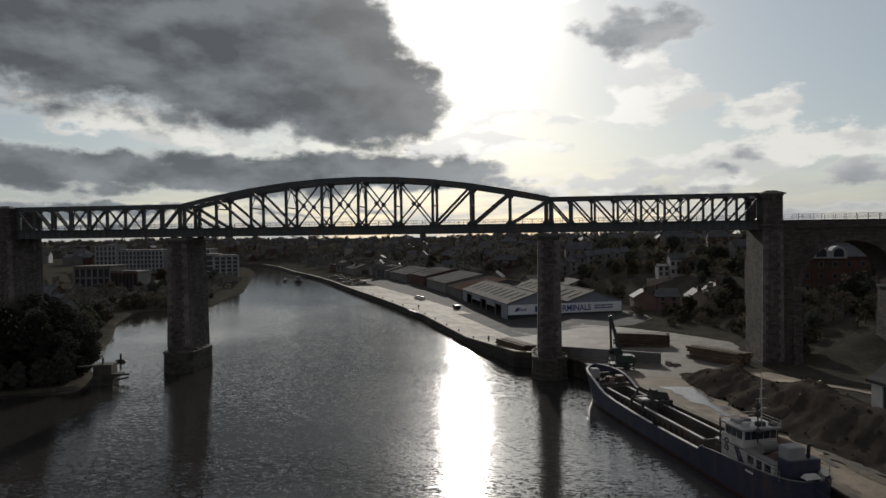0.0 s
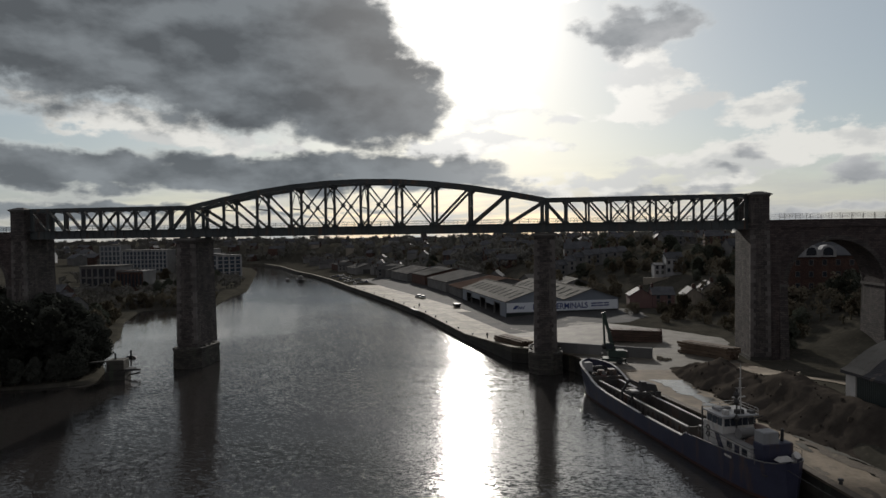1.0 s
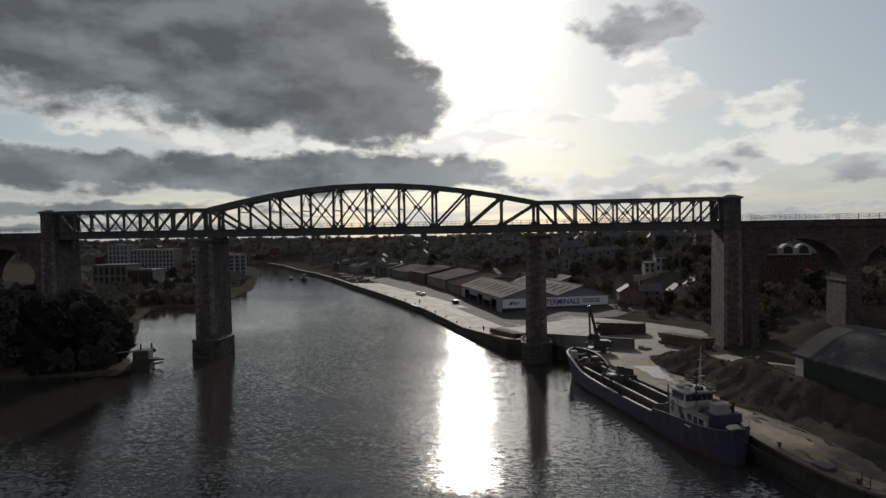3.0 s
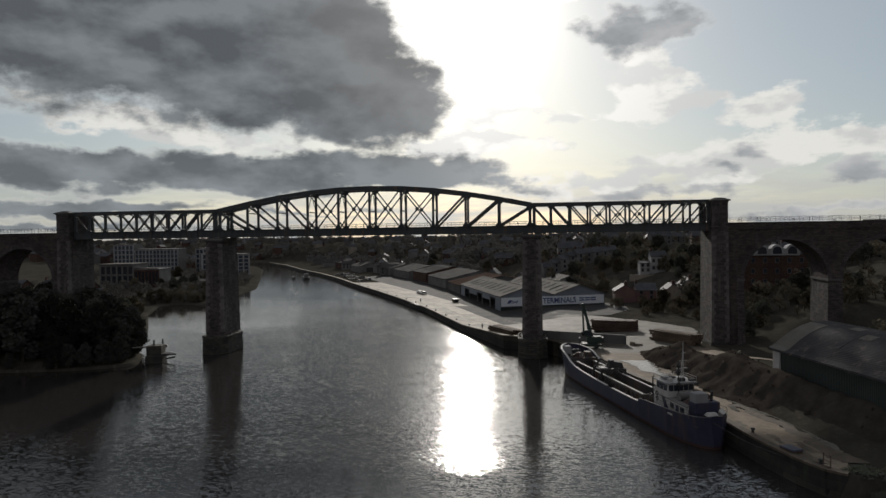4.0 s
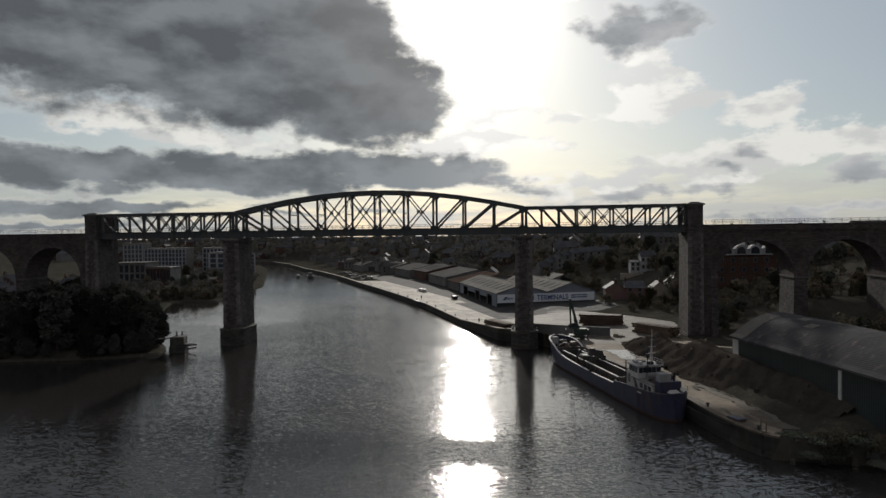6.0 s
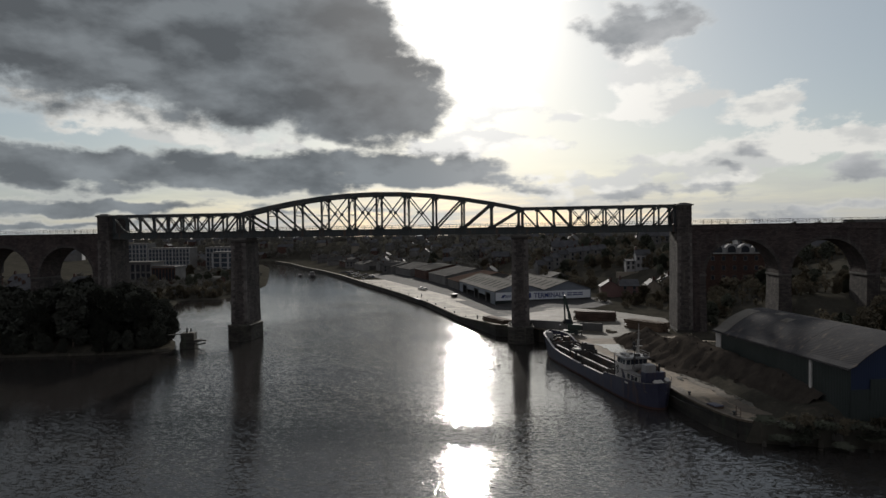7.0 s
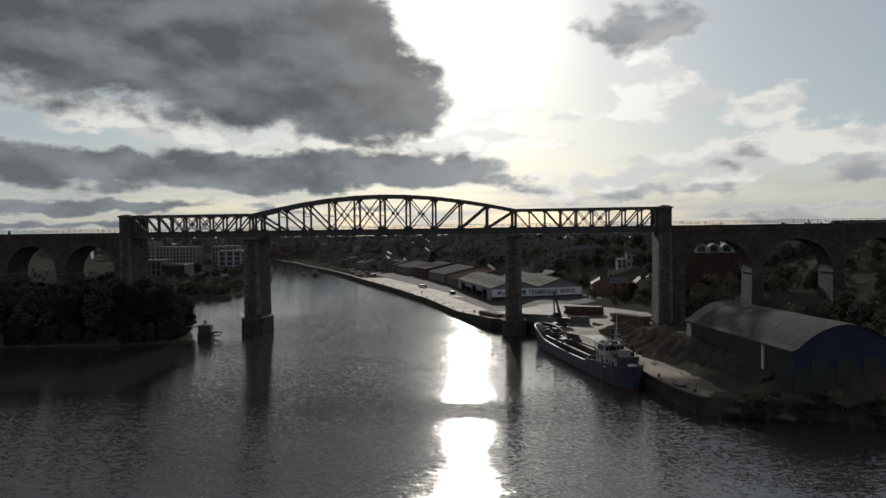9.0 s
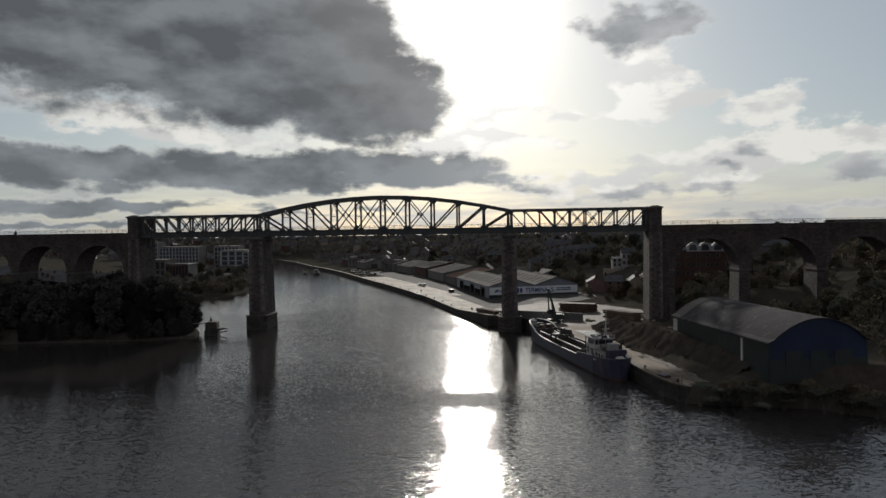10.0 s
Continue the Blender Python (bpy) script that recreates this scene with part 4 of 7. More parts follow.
stack("timber_stack", 70.6, 6.4, 78.2, -2.4, 6, 4, 0.6, TIMBER, "brown timber stack beside the stone pier", 3)

barrier = thing("concrete_barrier", pose(42.6, 4.4, 4.7, 0, 0, math.degrees(math.atan2(-6.3, 18.9))), "grey concrete retaining wall by the berth", "barrier")
for k in range(8):
    part("panel", Shape().box(k * 2.6, k * 2.6 + 2.56, -0.4, 0.4, -0.2, 2.35, 0.06), GREYWALL, barrier)
part("footing", Shape().box(-0.2, 21, -0.7, 0.7, -0.3, 0.15), CONCRETE, barrier)
for k, (dx, dy, s) in enumerate(((22.2, 0.3, 0.8), (23.2, -0.5, 0.6), (24.0, 0.4, 0.45))):
    p = barrier.matrix_basis @ Vector((dx, dy, 0))
    c = thing("rubble_block", pose(p.x, p.y, land(p.x, p.y, 1) + 0.05, 0, 0, 20 * k), "broken dark concrete block on the yard", "rubble", "rubble blocks")
    part("block", Shape().hexa([(-s, -s * 0.7, 0), (s, -s * 0.8, 0), (s * 0.9, s * 0.7, 0), (-s * 0.8, s * 0.8, 0)], [(-s * 0.8, -s * 0.6, s), (s * 0.7, -s * 0.5, s * 0.8), (s * 0.8, s * 0.5, s * 0.9), (-s * 0.7, s * 0.6, s * 1.1)]), CONCRETE, c)

crane = thing("material_handler", pose(53.5, -6.6, 4.78, 0, 0, 0), "dark green handling crane with its boom raised", "crane")
part("undercarriage", Shape().box(-1.9, 1.9, -1.3, 1.3, 0.5, 1.1, 0.1), GREENIRON, crane)
for sx in (-1, 1):
    for sy in (-1, 1):
        wheel = part("wheel", Shape().tube((sx * 1.3, sy * 1.05, 0.55), (sx * 1.3, sy * 1.45, 0.55), 0.55, 0.55, 14), BLACKIRON, crane)
        part("rim", Shape().tube((sx * 1.3, sy * 1.45, 0.55), (sx * 1.3, sy * 1.48, 0.55), 0.26, 0.26, 10), GREENIRON, wheel)
    part("outrigger", Shape().box(sx * 2.3 - 0.5, sx * 2.3 + 0.5, -0.2, 0.2, 0.5, 0.8).box(sx * 2.7 - 0.25, sx * 2.7 + 0.25, -0.35, 0.35, 0.0, 0.12).tube((sx * 2.7, 0, 0.1), (sx * 2.7, 0, 0.9), 0.1), GREENIRON, crane)
part("slew_ring", Shape().tube((0.4, 0, 1.1), (0.4, 0, 1.35), 0.9, 0.9, 16), BLACKIRON, crane)
part("house", Shape().box(-0.8, 2.6, -1.2, 1.2, 1.35, 2.7, 0.15), GREENIRON, crane, "green engine housing")
part("counterweight", Shape().box(2.6, 3.1, -1.1, 1.1, 1.3, 2.5, 0.15), BLACKIRON, crane)
cab = part("cab", Shape().box(-1.3, 0.1, -1.25, -0.15, 2.7, 4.2, 0.2), GREENIRON, crane)
part("window", Shape().box(-1.34, -1.3, -1.15, -0.25, 3.0, 4.0), GLASS, cab)
part("window", Shape().box(-1.2, 0.0, -1.29, -1.25, 3.1, 4.0), GLASS, cab)
part("boom", Shape().beam((0.5, 0.3, 2.4), (-1.6, 0.3, 10.2), 0.5, 0.62), GREENIRON, crane)
part("stick", Shape().beam((-1.6, 0.3, 10.2), (-1.4, 0.3, 3.9), 0.34, 0.4), GREENIRON, crane)
part("ram", Shape().tube((-0.2, 0.3, 2.0), (-0.6, 0.3, 5.6), 0.13), BLACKIRON, crane)
part("grab", Shape().tube((-1.4, 0.3, 3.9), (-1.4, 0.3, 3.4), 0.2, 0.7, 8).tube((-1.4, 0.3, 3.4), (-1.4, 0.3, 2.7), 0.7, 0.3, 8), BLACKIRON, crane)


# crest of the long spoil ridge: x, y, height, half width
CREST = [(65.5, -11.5, 0.3, 3.0), (67.8, -16, 2.4, 4.6), (70, -21.5, 4.3, 6.6), (71.3, -28, 3.2, 5.6), (73.2, -36, 4.0, 6.0), (74.6, -44, 2.6, 5.6), (76.6, -51, 2.0, 5.6), (80, -58, 1.5, 5.0), (82.5, -65, 1.2, 4.5), (84.5, -70, 0.9, 4.5), (88, -73, 0.7, 4.0), (96, -75, 0.7, 4.0), (105, -77, 0.4, 3.5)]


def ridge_height(x, y):
    """Height of the spoil ridge over the land."""
    best, p = 0.0, Vector((x, y))
    for (x0, y0, h0, w0), (x1, y1, h1, w1) in zip(CREST, CREST[1:]):
        a, d = Vector((x0, y0)), Vector((x1 - x0, y1 - y0))
        t = min(1.0, max(0.0, (p - a).dot(d) / d.length_squared))
        off = (p - a - d * t).length * (1 + 0.22 * noise.noise((x * 0.3, y * 0.3, 5.0))) / (w0 + (w1 - w0) * t)
        if off < 1:
            best = max(best, (h0 + (h1 - h0) * t) * (1 - off ** 1.25))
    rough = 0.55 * noise.noise((x * 0.33, y * 0.33, 2.2)) + 0.30 * noise.noise((x * 0.85, y * 0.85, 4.1)) + 0.16 * noise.noise((x * 2.1, y * 2.1, 8.3))
    return best + rough * min(1.0, best) if best > 0 else 0.0


s = Shape()
cell = 0.5
xs, ys = np.arange(60, 112, cell), np.arange(-84, -8, cell)
index = {}
for i, x in enumerate(xs):
    for j, y in enumerate(ys):
        high = ridge_height(x, y)
        if high > 0.0:
            index[i, j] = len(s.v)
            s.v.append((x, y, land(x, y, 1) + high - 0.04))
for i, j in list(index):
    corner = [index.get(k) for k in ((i, j), (i + 1, j), (i + 1, j + 1), (i, j + 1))]
    if None not in corner:
        s.f.append(tuple(corner))
tagged(part("spoil_mound", s, GRAVEL, None, "", True), "long dark ridge of dumped gravel and spoil", "gravel heap", "heaps on the quay")

rng = random.Random(5)
for k in range(90):
    y = rng.uniform(-73, -18)
    x = lerp([(r[1], r[0]) for r in reversed(CREST)], y) + rng.uniform(-6, 5)
    s = rng.uniform(0.08, 0.22) if k % 9 else rng.uniform(0.25, 0.5)
    pts = [(rng.uniform(0.7, 1.2) * s * math.cos(a), rng.uniform(0.7, 1.2) * s * math.sin(a)) for a in (i * math.tau / 6 for i in range(6))]
    r = Shape().hexa([(a, b_, -0.3) for a, b_ in pts], [(a * 0.7, b_ * 0.6, s * rng.uniform(0.6, 1.0)) for a, b_ in pts])
    ob = part("boulder", r, GRAVEL if k % 13 else CONCRETE)
    ob.matrix_basis = pose(x, y, land(x, y, 1) + ridge_height(x, y), 0, 0, rng.uniform(0, 360))
    tagged(ob, "loose brown boulder among quay rubble", "boulder", "rubble boulders")

# boulders darken the bank's face: its wet and its shade in their colour
for k in range(120):
    x = rng.uniform(74, 112)
    edge = lerp([(73, -79.6), (84, -80.6), (95, -81.6), (103, -86), (118, -94)], x)
    back = rng.uniform(-2.6, 2.4)
    s = rng.uniform(0.2, 0.6)
    pts = [(rng.uniform(0.7, 1.2) * s * math.cos(a), rng.uniform(0.7, 1.2) * s * math.sin(a)) for a in (i * math.tau / 6 for i in range(6))]
    r = Shape().hexa([(a, b_, -0.7) for a, b_ in pts], [(a * 0.7, b_ * 0.6, s * rng.uniform(0.4, 0.8)) for a, b_ in pts])
    ob = part("boulder", r, QUAYWALL if k % 3 else EARTH)
    ob.matrix_basis = pose(x, edge + back, land(x, edge + back, 1) if back > 0 else 4.2 + back * 1.9, rng.uniform(-15, 15), 0, rng.uniform(0, 360))
    tagged(ob, "dark boulder on the quay end, wet and shade-toned", "boulder", "rubble boulders")


def car(x, y, turn, mat, label):
    root = thing("parked_car", pose(x, y, land(x, y, 1) + 0.1, 0, 0, turn), label, "car", "parked cars")
    part("body", Shape().box(-0.88, 0.88, -2.1, 2.1, 0.35, 0.9, 0.12), mat, root)
    part("cabin", Shape().hexa([(-0.82, -1.5, 0.88), (0.82, -1.5, 0.88), (0.82, 0.9, 0.88), (-0.82, 0.9, 0.88)], [(-0.66, -1.1, 1.45), (0.66, -1.1, 1.45), (0.66, 0.3, 1.45), (-0.66, 0.3, 1.45)]), GLASS, root)
    part("roof", Shape().box(-0.66, 0.66, -1.1, 0.3, 1.45, 1.5), mat, root)
    for sx in (-0.8, 0.8):
        for sy in (-1.3, 1.3):
            part("wheel", Shape().tube((sx - 0.1, sy, 0.33), (sx + 0.1, sy, 0.33), 0.33, 0.33, 10), BLACKIRON, root)


for k in range(12):
    y = 212 + k * 6.5
    car(lerp(RIGHT, y) + 6 + (k % 3) * 5, y, 20 + (k % 2) * 90, (WHITE, GREYWALL, BLUECLAD, WHITE)[k % 4], ("white", "grey", "blue", "white")[k % 4] + " car parked on the far quay")
for k, (x, y) in enumerate(((-11.6, 137.0), (-9.0, 133.0))):
    car(x, y, 30, WHITE, "white car parked beside the warehouse")
pontoon = thing("steel_beam", pose(-5.0, 89.5, land(-5.0, 89.5, 1) + 0.14, 0, 0, 118), "dark steel beam lying on the quay apron", "beam")
part("web", Shape().box(-4.5, 4.5, -0.1, 0.1, 0, 0.5), BLACKIRON, pontoon)
part("flange", Shape().box(-4.5, 4.5, -0.35, 0.35, 0.5, 0.6), BLACKIRON, pontoon)
for k, (d, y) in enumerate(((4.0, 101), (3.0, 30))):
    x = lerp(RIGHT, y) + d
    post = thing("quay_post", pose(x, y, land(x, y, 1) + 0.14), "short dark service post on the quay", "post", "service posts")
    part("post", Shape().tube((0, 0, 0), (0, 0, 1.5), 0.12), BLACKIRON, post)
    part("box", Shape().box(-0.25, 0.25, -0.2, 0.2, 0.6, 1.3), BLACKIRON, post)

skip = thing("waste_skip", pose(9.8, 100.5, land(9.8, 100.5, 1) + 0.12, 0, 0, 25) @ Matrix.Diagonal((0.8, 0.7, 0.75, 1)), "dark steel skip standing on the quay apron", "skip")
part("body", Shape().hexa([(-1.0, -2.2, 0.15), (1.0, -2.2, 0.15), (1.0, 2.2, 0.15), (-1.0, 2.2, 0.15)], [(-1.3, -2.9, 1.9), (1.3, -2.9, 1.9), (1.3, 2.9, 1.9), (-1.3, 2.9, 1.9)]), BLACKIRON, skip)
part("rim", Shape().box(-1.4, 1.4, -3.0, -2.8, 1.85, 2.0).box(-1.4, 1.4, 2.8, 3.0, 1.85, 2.0).box(-1.4, -1.25, -3.0, 3.0, 1.85, 2.0).box(1.25, 1.4, -3.0, 3.0, 1.85, 2.0), BLACKIRON, skip)
part("skid", Shape().box(-0.8, -0.6, -2.2, 2.2, 0, 0.15).box(0.6, 0.8, -2.2, 2.2, 0, 0.15), BLACKIRON, skip)

# ---------------------------------------------------------------- moored ship
def build_ship():
    """Local y runs to the bow, x to starboard, z from the waterline."""
    ship = thing("cargo_ship", pose(55.58, -36.24, TIDE, 0, 0, 18.5), "blue coastal cargo ship moored at the quay, hold open", "ship")
    # station along the hull, half breadth at deck, at the waterline, deck edge height
    rows = [(-29.3, 0.9, 0.5, 4.5), (-28.9, 1.7, 1.1, 4.4), (-28.0, 2.5, 1.9, 4.3), (-26, 3.1, 2.7, 4.15), (-22, 3.35, 3.2, 3.9), (-16, 3.35, 3.3, 3.5), (-14.2, 3.35, 3.3, 3.35), (-13.6, 3.35, 3.3, 2.75), (-9, 3.35, 3.3, 2.65), (-4.2, 3.35, 3.3, 2.6), (-3.4, 3.35, 3.3, 2.6), (-2.4, 3.35, 3.3, 2.6), (3, 3.35, 3.3, 2.65), (9, 3.35, 3.3, 2.8), (12.5, 3.35, 3.2, 3.1), (14.5, 3.35, 3.1, 3.6), (16, 3.35, 3.0, 4.2), (18, 3.3, 2.7, 4.8), (20, 3.05, 2.2, 5.15), (21.6, 2.5, 1.5, 5.35), (22.7, 1.7, 0.8, 5.5), (23.4, 0.6, 0.2, 5.65)]
    hull, bottom = Shape(), Shape()
    for sgn in (-1, 1):
        for (ya, da, wa, za), (yb, db, wb, zb) in zip(rows, rows[1:]):
            hull.quad((sgn * wa, ya, 0.35), (sgn * wb, yb, 0.35), (sgn * db, yb, zb), (sgn * da, ya, za))
            hull.quad((sgn * (da - 0.12), ya, za), (sgn * da, ya, za), (sgn * db, yb, zb), (sgn * max(db - 0.12, 0), yb, zb))
            hull.quad((sgn * (da - 0.12), ya, za - 1.0), (sgn * (da - 0.12), ya, za), (sgn * max(db - 0.12, 0), yb, zb), (sgn * max(db - 0.12, 0), yb, zb - 1.0))
            bottom.quad((sgn * wa * 0.9, ya, -2.5), (sgn * wb * 0.9, yb, -2.5), (sgn * wb, yb, 0.35), (sgn * wa, ya, 0.35))
    for y, da, wa, za in (rows[0], rows[-1]):
        hull.quad((-wa, y, 0.35), (wa, y, 0.35), (da, y, za), (-da, y, za))
        bottom.quad((-wa * 0.9, y, -2.5), (wa * 0.9, y, -2.5), (wa, y, 0.35), (-wa, y, 0.35))
    part("hull", hull, HULL, ship, "scuffed dark blue hull plating")
    part("bottom", bottom, BOOT, ship)
    # pale capping rail, broken by a gangway gap amidships
    for sgn in (-1, 1):
        cap = lambda d, y, z, wd, h: [(sgn * (d - wd), y, z), (sgn * (d + 0.1), y, z), (sgn * (d + 0.1), y, z + h), (sgn * (d - wd), y, z + h)]
        for lo, hi in ((-15.0, -4.0), (-2.5, 23.5)):
            part("bulwark_rail", Shape().sweep([cap(da, ya, za + 0.01, 0.32, 0.1) for ya, da, wa, za in rows if lo <= ya <= hi]), BRIGHT, ship, "worn white capping rail, sun in its tone")
        part("bulwark_rail", Shape().sweep([cap(da, ya, za + 0.01, 0.1, 0.08) for ya, da, wa, za in rows if ya <= -16]), GREYWALL, ship, "grey rail round the poop")
        for k in range(22):
            y = -13 + k * 1.35
            part("frame_rib", Shape().box(min(sgn * 3.05, sgn * 3.22), max(sgn * 3.05, sgn * 3.22), y, y + 0.07, 1.75, 2.55), HULL, ship)
    for name, y0, y1, hw, z in (("main_deck", -15.5, 15.5, 3.2, 1.75), ("poop_deck", -28.2, -15.5, 2.4, 2.9), ("fore_deck", 15.5, 20.0, 2.9, 4.0)):
        part(name, Shape().box(-hw, hw, y0, y1, z - 0.1, z), DECK, ship)
    part("fore_deck", Shape().hexa([(-2.9, 20, 3.9), (2.9, 20, 3.9), (0.8, 22.8, 4.2), (-0.8, 22.8, 4.2)], [(-2.9, 20, 4.0), (2.9, 20, 4.0), (0.8, 22.8, 4.3), (-0.8, 22.8, 4.3)]), DECK, ship)
    part("break_bulkhead", Shape().box(-3.2, 3.2, 15.3, 15.5, 1.75, 4.0), DECK, ship)
    part("break_bulkhead", Shape().box(-3.2, 3.2, -15.6, -15.4, 1.75, 2.9), DECK, ship)
    # hold with its coamings
    for sgn in (-1, 1):
        c = Shape().box(min(sgn * 1.72, sgn * 1.9), max(sgn * 1.72, sgn * 1.9), -12.6, 14.6, 1.75, 3.5)
        for k in range(20):
            y = -12.2 + k * 1.4
            c.box(min(sgn * 1.9, sgn * 2.15), max(sgn * 1.9, sgn * 2.15), y, y + 0.08, 1.75, 3.1)
        part("coaming", c, DECK, ship)
        part("coaming_rail", Shape().box(min(sgn * 1.66, sgn * 2.0), max(sgn * 1.66, sgn * 2.0), -12.6, 14.6, 3.5, 3.62), BRIGHT, ship, "worn hatch edge, sunlit white in colour")
    for y in (14.6, -12.8):
        part("coaming", Shape().box(-1.9, 1.9, y, y + 0.2, 1.75, 3.55), DECK, ship)
    part("hold_floor", Shape().box(-1.72, 1.72, -12.6, 14.6, 1.76, 1.95), BLACKIRON, ship)
    # travelling hatch gantry that carries a small excavator
    gantry = part("hatch_gantry", Shape().box(-2.5, 2.5, 1.6, 1.9, 4.2, 4.5).box(-2.5, 2.5, 5.0, 5.3, 4.2, 4.5).box(-2.5, -2.2, 1.6, 5.3, 4.0, 4.5).box(2.2, 2.5, 1.6, 5.3, 4.0, 4.5), BLACKIRON, ship)
    for sx in (-2.35, 2.35):
        for y in (1.75, 5.15):
            part("leg", Shape().box(sx - 0.14, sx + 0.14, y - 0.14, y + 0.14, 1.75, 4.2), BLACKIRON, gantry)
    part("machine_body", Shape().hexa([(0.5, 2.4, 4.5), (2.4, 2.4, 4.5), (2.4, 4.8, 4.5), (0.5, 4.8, 4.5)], [(0.6, 2.6, 5.7), (2.2, 2.6, 5.4), (2.2, 4.6, 5.4), (0.6, 4.6, 5.7)]), BLACKIRON, gantry)
    part("machine_cab", Shape().hexa([(-0.5, 2.4, 4.5), (0.5, 2.4, 4.5), (0.5, 3.6, 4.5), (-0.5, 3.6, 4.5)], [(-0.3, 2.5, 6.0), (0.5, 2.5, 6.0), (0.5, 3.5, 6.0), (-0.3, 3.5, 6.0)]), BLACKIRON, gantry)
    part("machine_arm", Shape().beam((0.2, 4.0, 5.2), (-1.6, 4.2, 6.0), 0.3, 0.36).beam((-1.6, 4.2, 6.0), (-2.6, 4.3, 4.4), 0.26, 0.3), BLACKIRON, gantry)
    part("roof_panel", Shape().box(-2.2, -0.9, 2.2, 3.6, 4.55, 4.75, 0.06), BRIGHT, gantry, "pale sheet lying on the gantry")
    for k in range(4):
        part("wheel", Shape().tube((-1.7 + k * 1.1, 1.35, 4.0), (-1.7 + k * 1.1, 1.6, 4.0), 0.3, 0.3, 10), BLACKIRON, gantry)
    # forecastle gear
    part("windlass", Shape().tube((-1.0, 19.4, 4.7), (1.0, 19.4, 4.7), 0.42, 0.42, 12).box(-0.35, 0.35, 18.9, 20.0, 4.0, 4.9), BLACKIRON, ship)
    part("deck_box", Shape().box(-2.6, -1.3, 18.6, 20.0, 4.0, 5.9, 0.08), PALEWALL, ship, "pale locker on the fore deck")
    part("deck_box", Shape().box(-0.9, 0.2, 16.4, 17.4, 4.0, 4.9, 0.08), RUSTY, ship, "rusty deck locker")
    part("hatch", Shape().box(0.9, 2.2, 16.2, 17.6, 4.0, 5.0, 0.1), DECK, ship)
    for k, (x, y, r_) in enumerate(((-0.4, 15.9, 0.4), (0.7, 18.2, 0.35), (1.6, 20.4, 0.3), (-1.6, 17.0, 0.3))):
        coil = Shape()
        for i in range(12):
            p0, p1 = math.tau * i / 12, math.tau * (i + 1) / 12
            coil.beam((x + r_ * math.cos(p0), y + r_ * math.sin(p0), 4.12), (x + r_ * math.cos(p1), y + r_ * math.sin(p1), 4.12), 0.22, 0.18, (0, 0, 1))
        part("rope_coil", coil, (PINKWALL, TIMBER, BLACKIRON, TIMBER)[k], ship, "coiled mooring rope")
    for sgn in (-1, 1):
        for y in (17.2, 20.6):
            part("bitts", Shape().tube((sgn * 2.3, y, 4.0), (sgn * 2.3, y, 4.6), 0.16).tube((sgn * 2.3, y + 0.6, 4.0), (sgn * 2.3, y + 0.6, 4.6), 0.16), BLACKIRON, ship)
    foremast = part("fore_mast", Shape().tube((0.3, 18.0, 4.0), (0.3, 18.0, 8.2), 0.09, 0.05), BLACKIRON, ship)
    part("lamp", Shape().box(0.15, 0.45, 17.85, 18.15, 7.6, 7.9), WHITE, foremast)
    # deckhouse and bridge
    house = part("deckhouse", Shape().box(-2.3, 2.3, -25.6, -16.9, 2.9, 5.0, 0.05), WHITE, ship, "white deckhouse with a blue panel")
    part("house_top", Shape().box(-2.5, 2.5, -25.8, -16.7, 5.0, 5.1), GREYWALL, house)
    for sgn in (-1, 1):
        side = lambda x0, x1: (min(sgn * x0, sgn * x1), max(sgn * x0, sgn * x1))
        part("side_screen", Shape().hexa([(*side(2.3, 2.38)[:1], -20.0, 3.0), (side(2.3, 2.38)[1], -20.0, 3.0), (side(2.3, 2.38)[1], -16.9, 3.0), (side(2.3, 2.38)[0], -16.9, 3.0)], [(side(2.3, 2.38)[0], -18.6, 6.0), (side(2.3, 2.38)[1], -18.6, 6.0), (side(2.3, 2.38)[1], -16.9, 6.0), (side(2.3, 2.38)[0], -16.9, 6.0)]), WHITE, house, "white raked side screen")
        part("blue_panel", Shape().hexa([(side(2.3, 2.34)[0], -21.2, 3.0), (side(2.3, 2.34)[1], -21.2, 3.0), (side(2.3, 2.34)[1], -20.05, 3.0), (side(2.3, 2.34)[0], -20.05, 3.0)], [(side(2.3, 2.34)[0], -19.9, 4.95), (side(2.3, 2.34)[1], -19.9, 4.95), (side(2.3, 2.34)[1], -19.1, 4.95), (side(2.3, 2.34)[0], -19.1, 4.95)]), HULL, house, "blue painted stair recess")
        part("door", Shape().box(*side(2.3, 2.35), -23.7, -22.9, 3.0, 4.7), HULL, house, "blue steel door")
        for y in (-21.9, -24.6):
            part("window", Shape().box(*side(2.3, 2.35), y - 0.42, y + 0.42, 3.95, 4.6), GLASS, house)
            part("window_frame", Shape().box(*side(2.29, 2.32), y - 0.5, y + 0.5, 3.87, 4.68), GREYWALL, house)
        for z in (4.35, 5.15):
            ring = Shape().sweep([[(sgn * (2.42 + 0.07 * math.cos(b_)), -17.9 + (0.3 + 0.09 * math.sin(b_)) * math.cos(a_), z + (0.3 + 0.09 * math.sin(b_)) * math.sin(a_)) for b_ in (i * math.tau / 6 for i in range(6))] for a_ in (i * math.tau / 14 for i in range(15))])
            part("life_ring", ring, BLACKIRON, ship)
    for x in (-1.6, -0.5, 0.5, 1.6):
        part("porthole", Shape().box(x - 0.22, x + 0.22, -16.9, -16.86, 3.9, 4.4), GLASS, house)
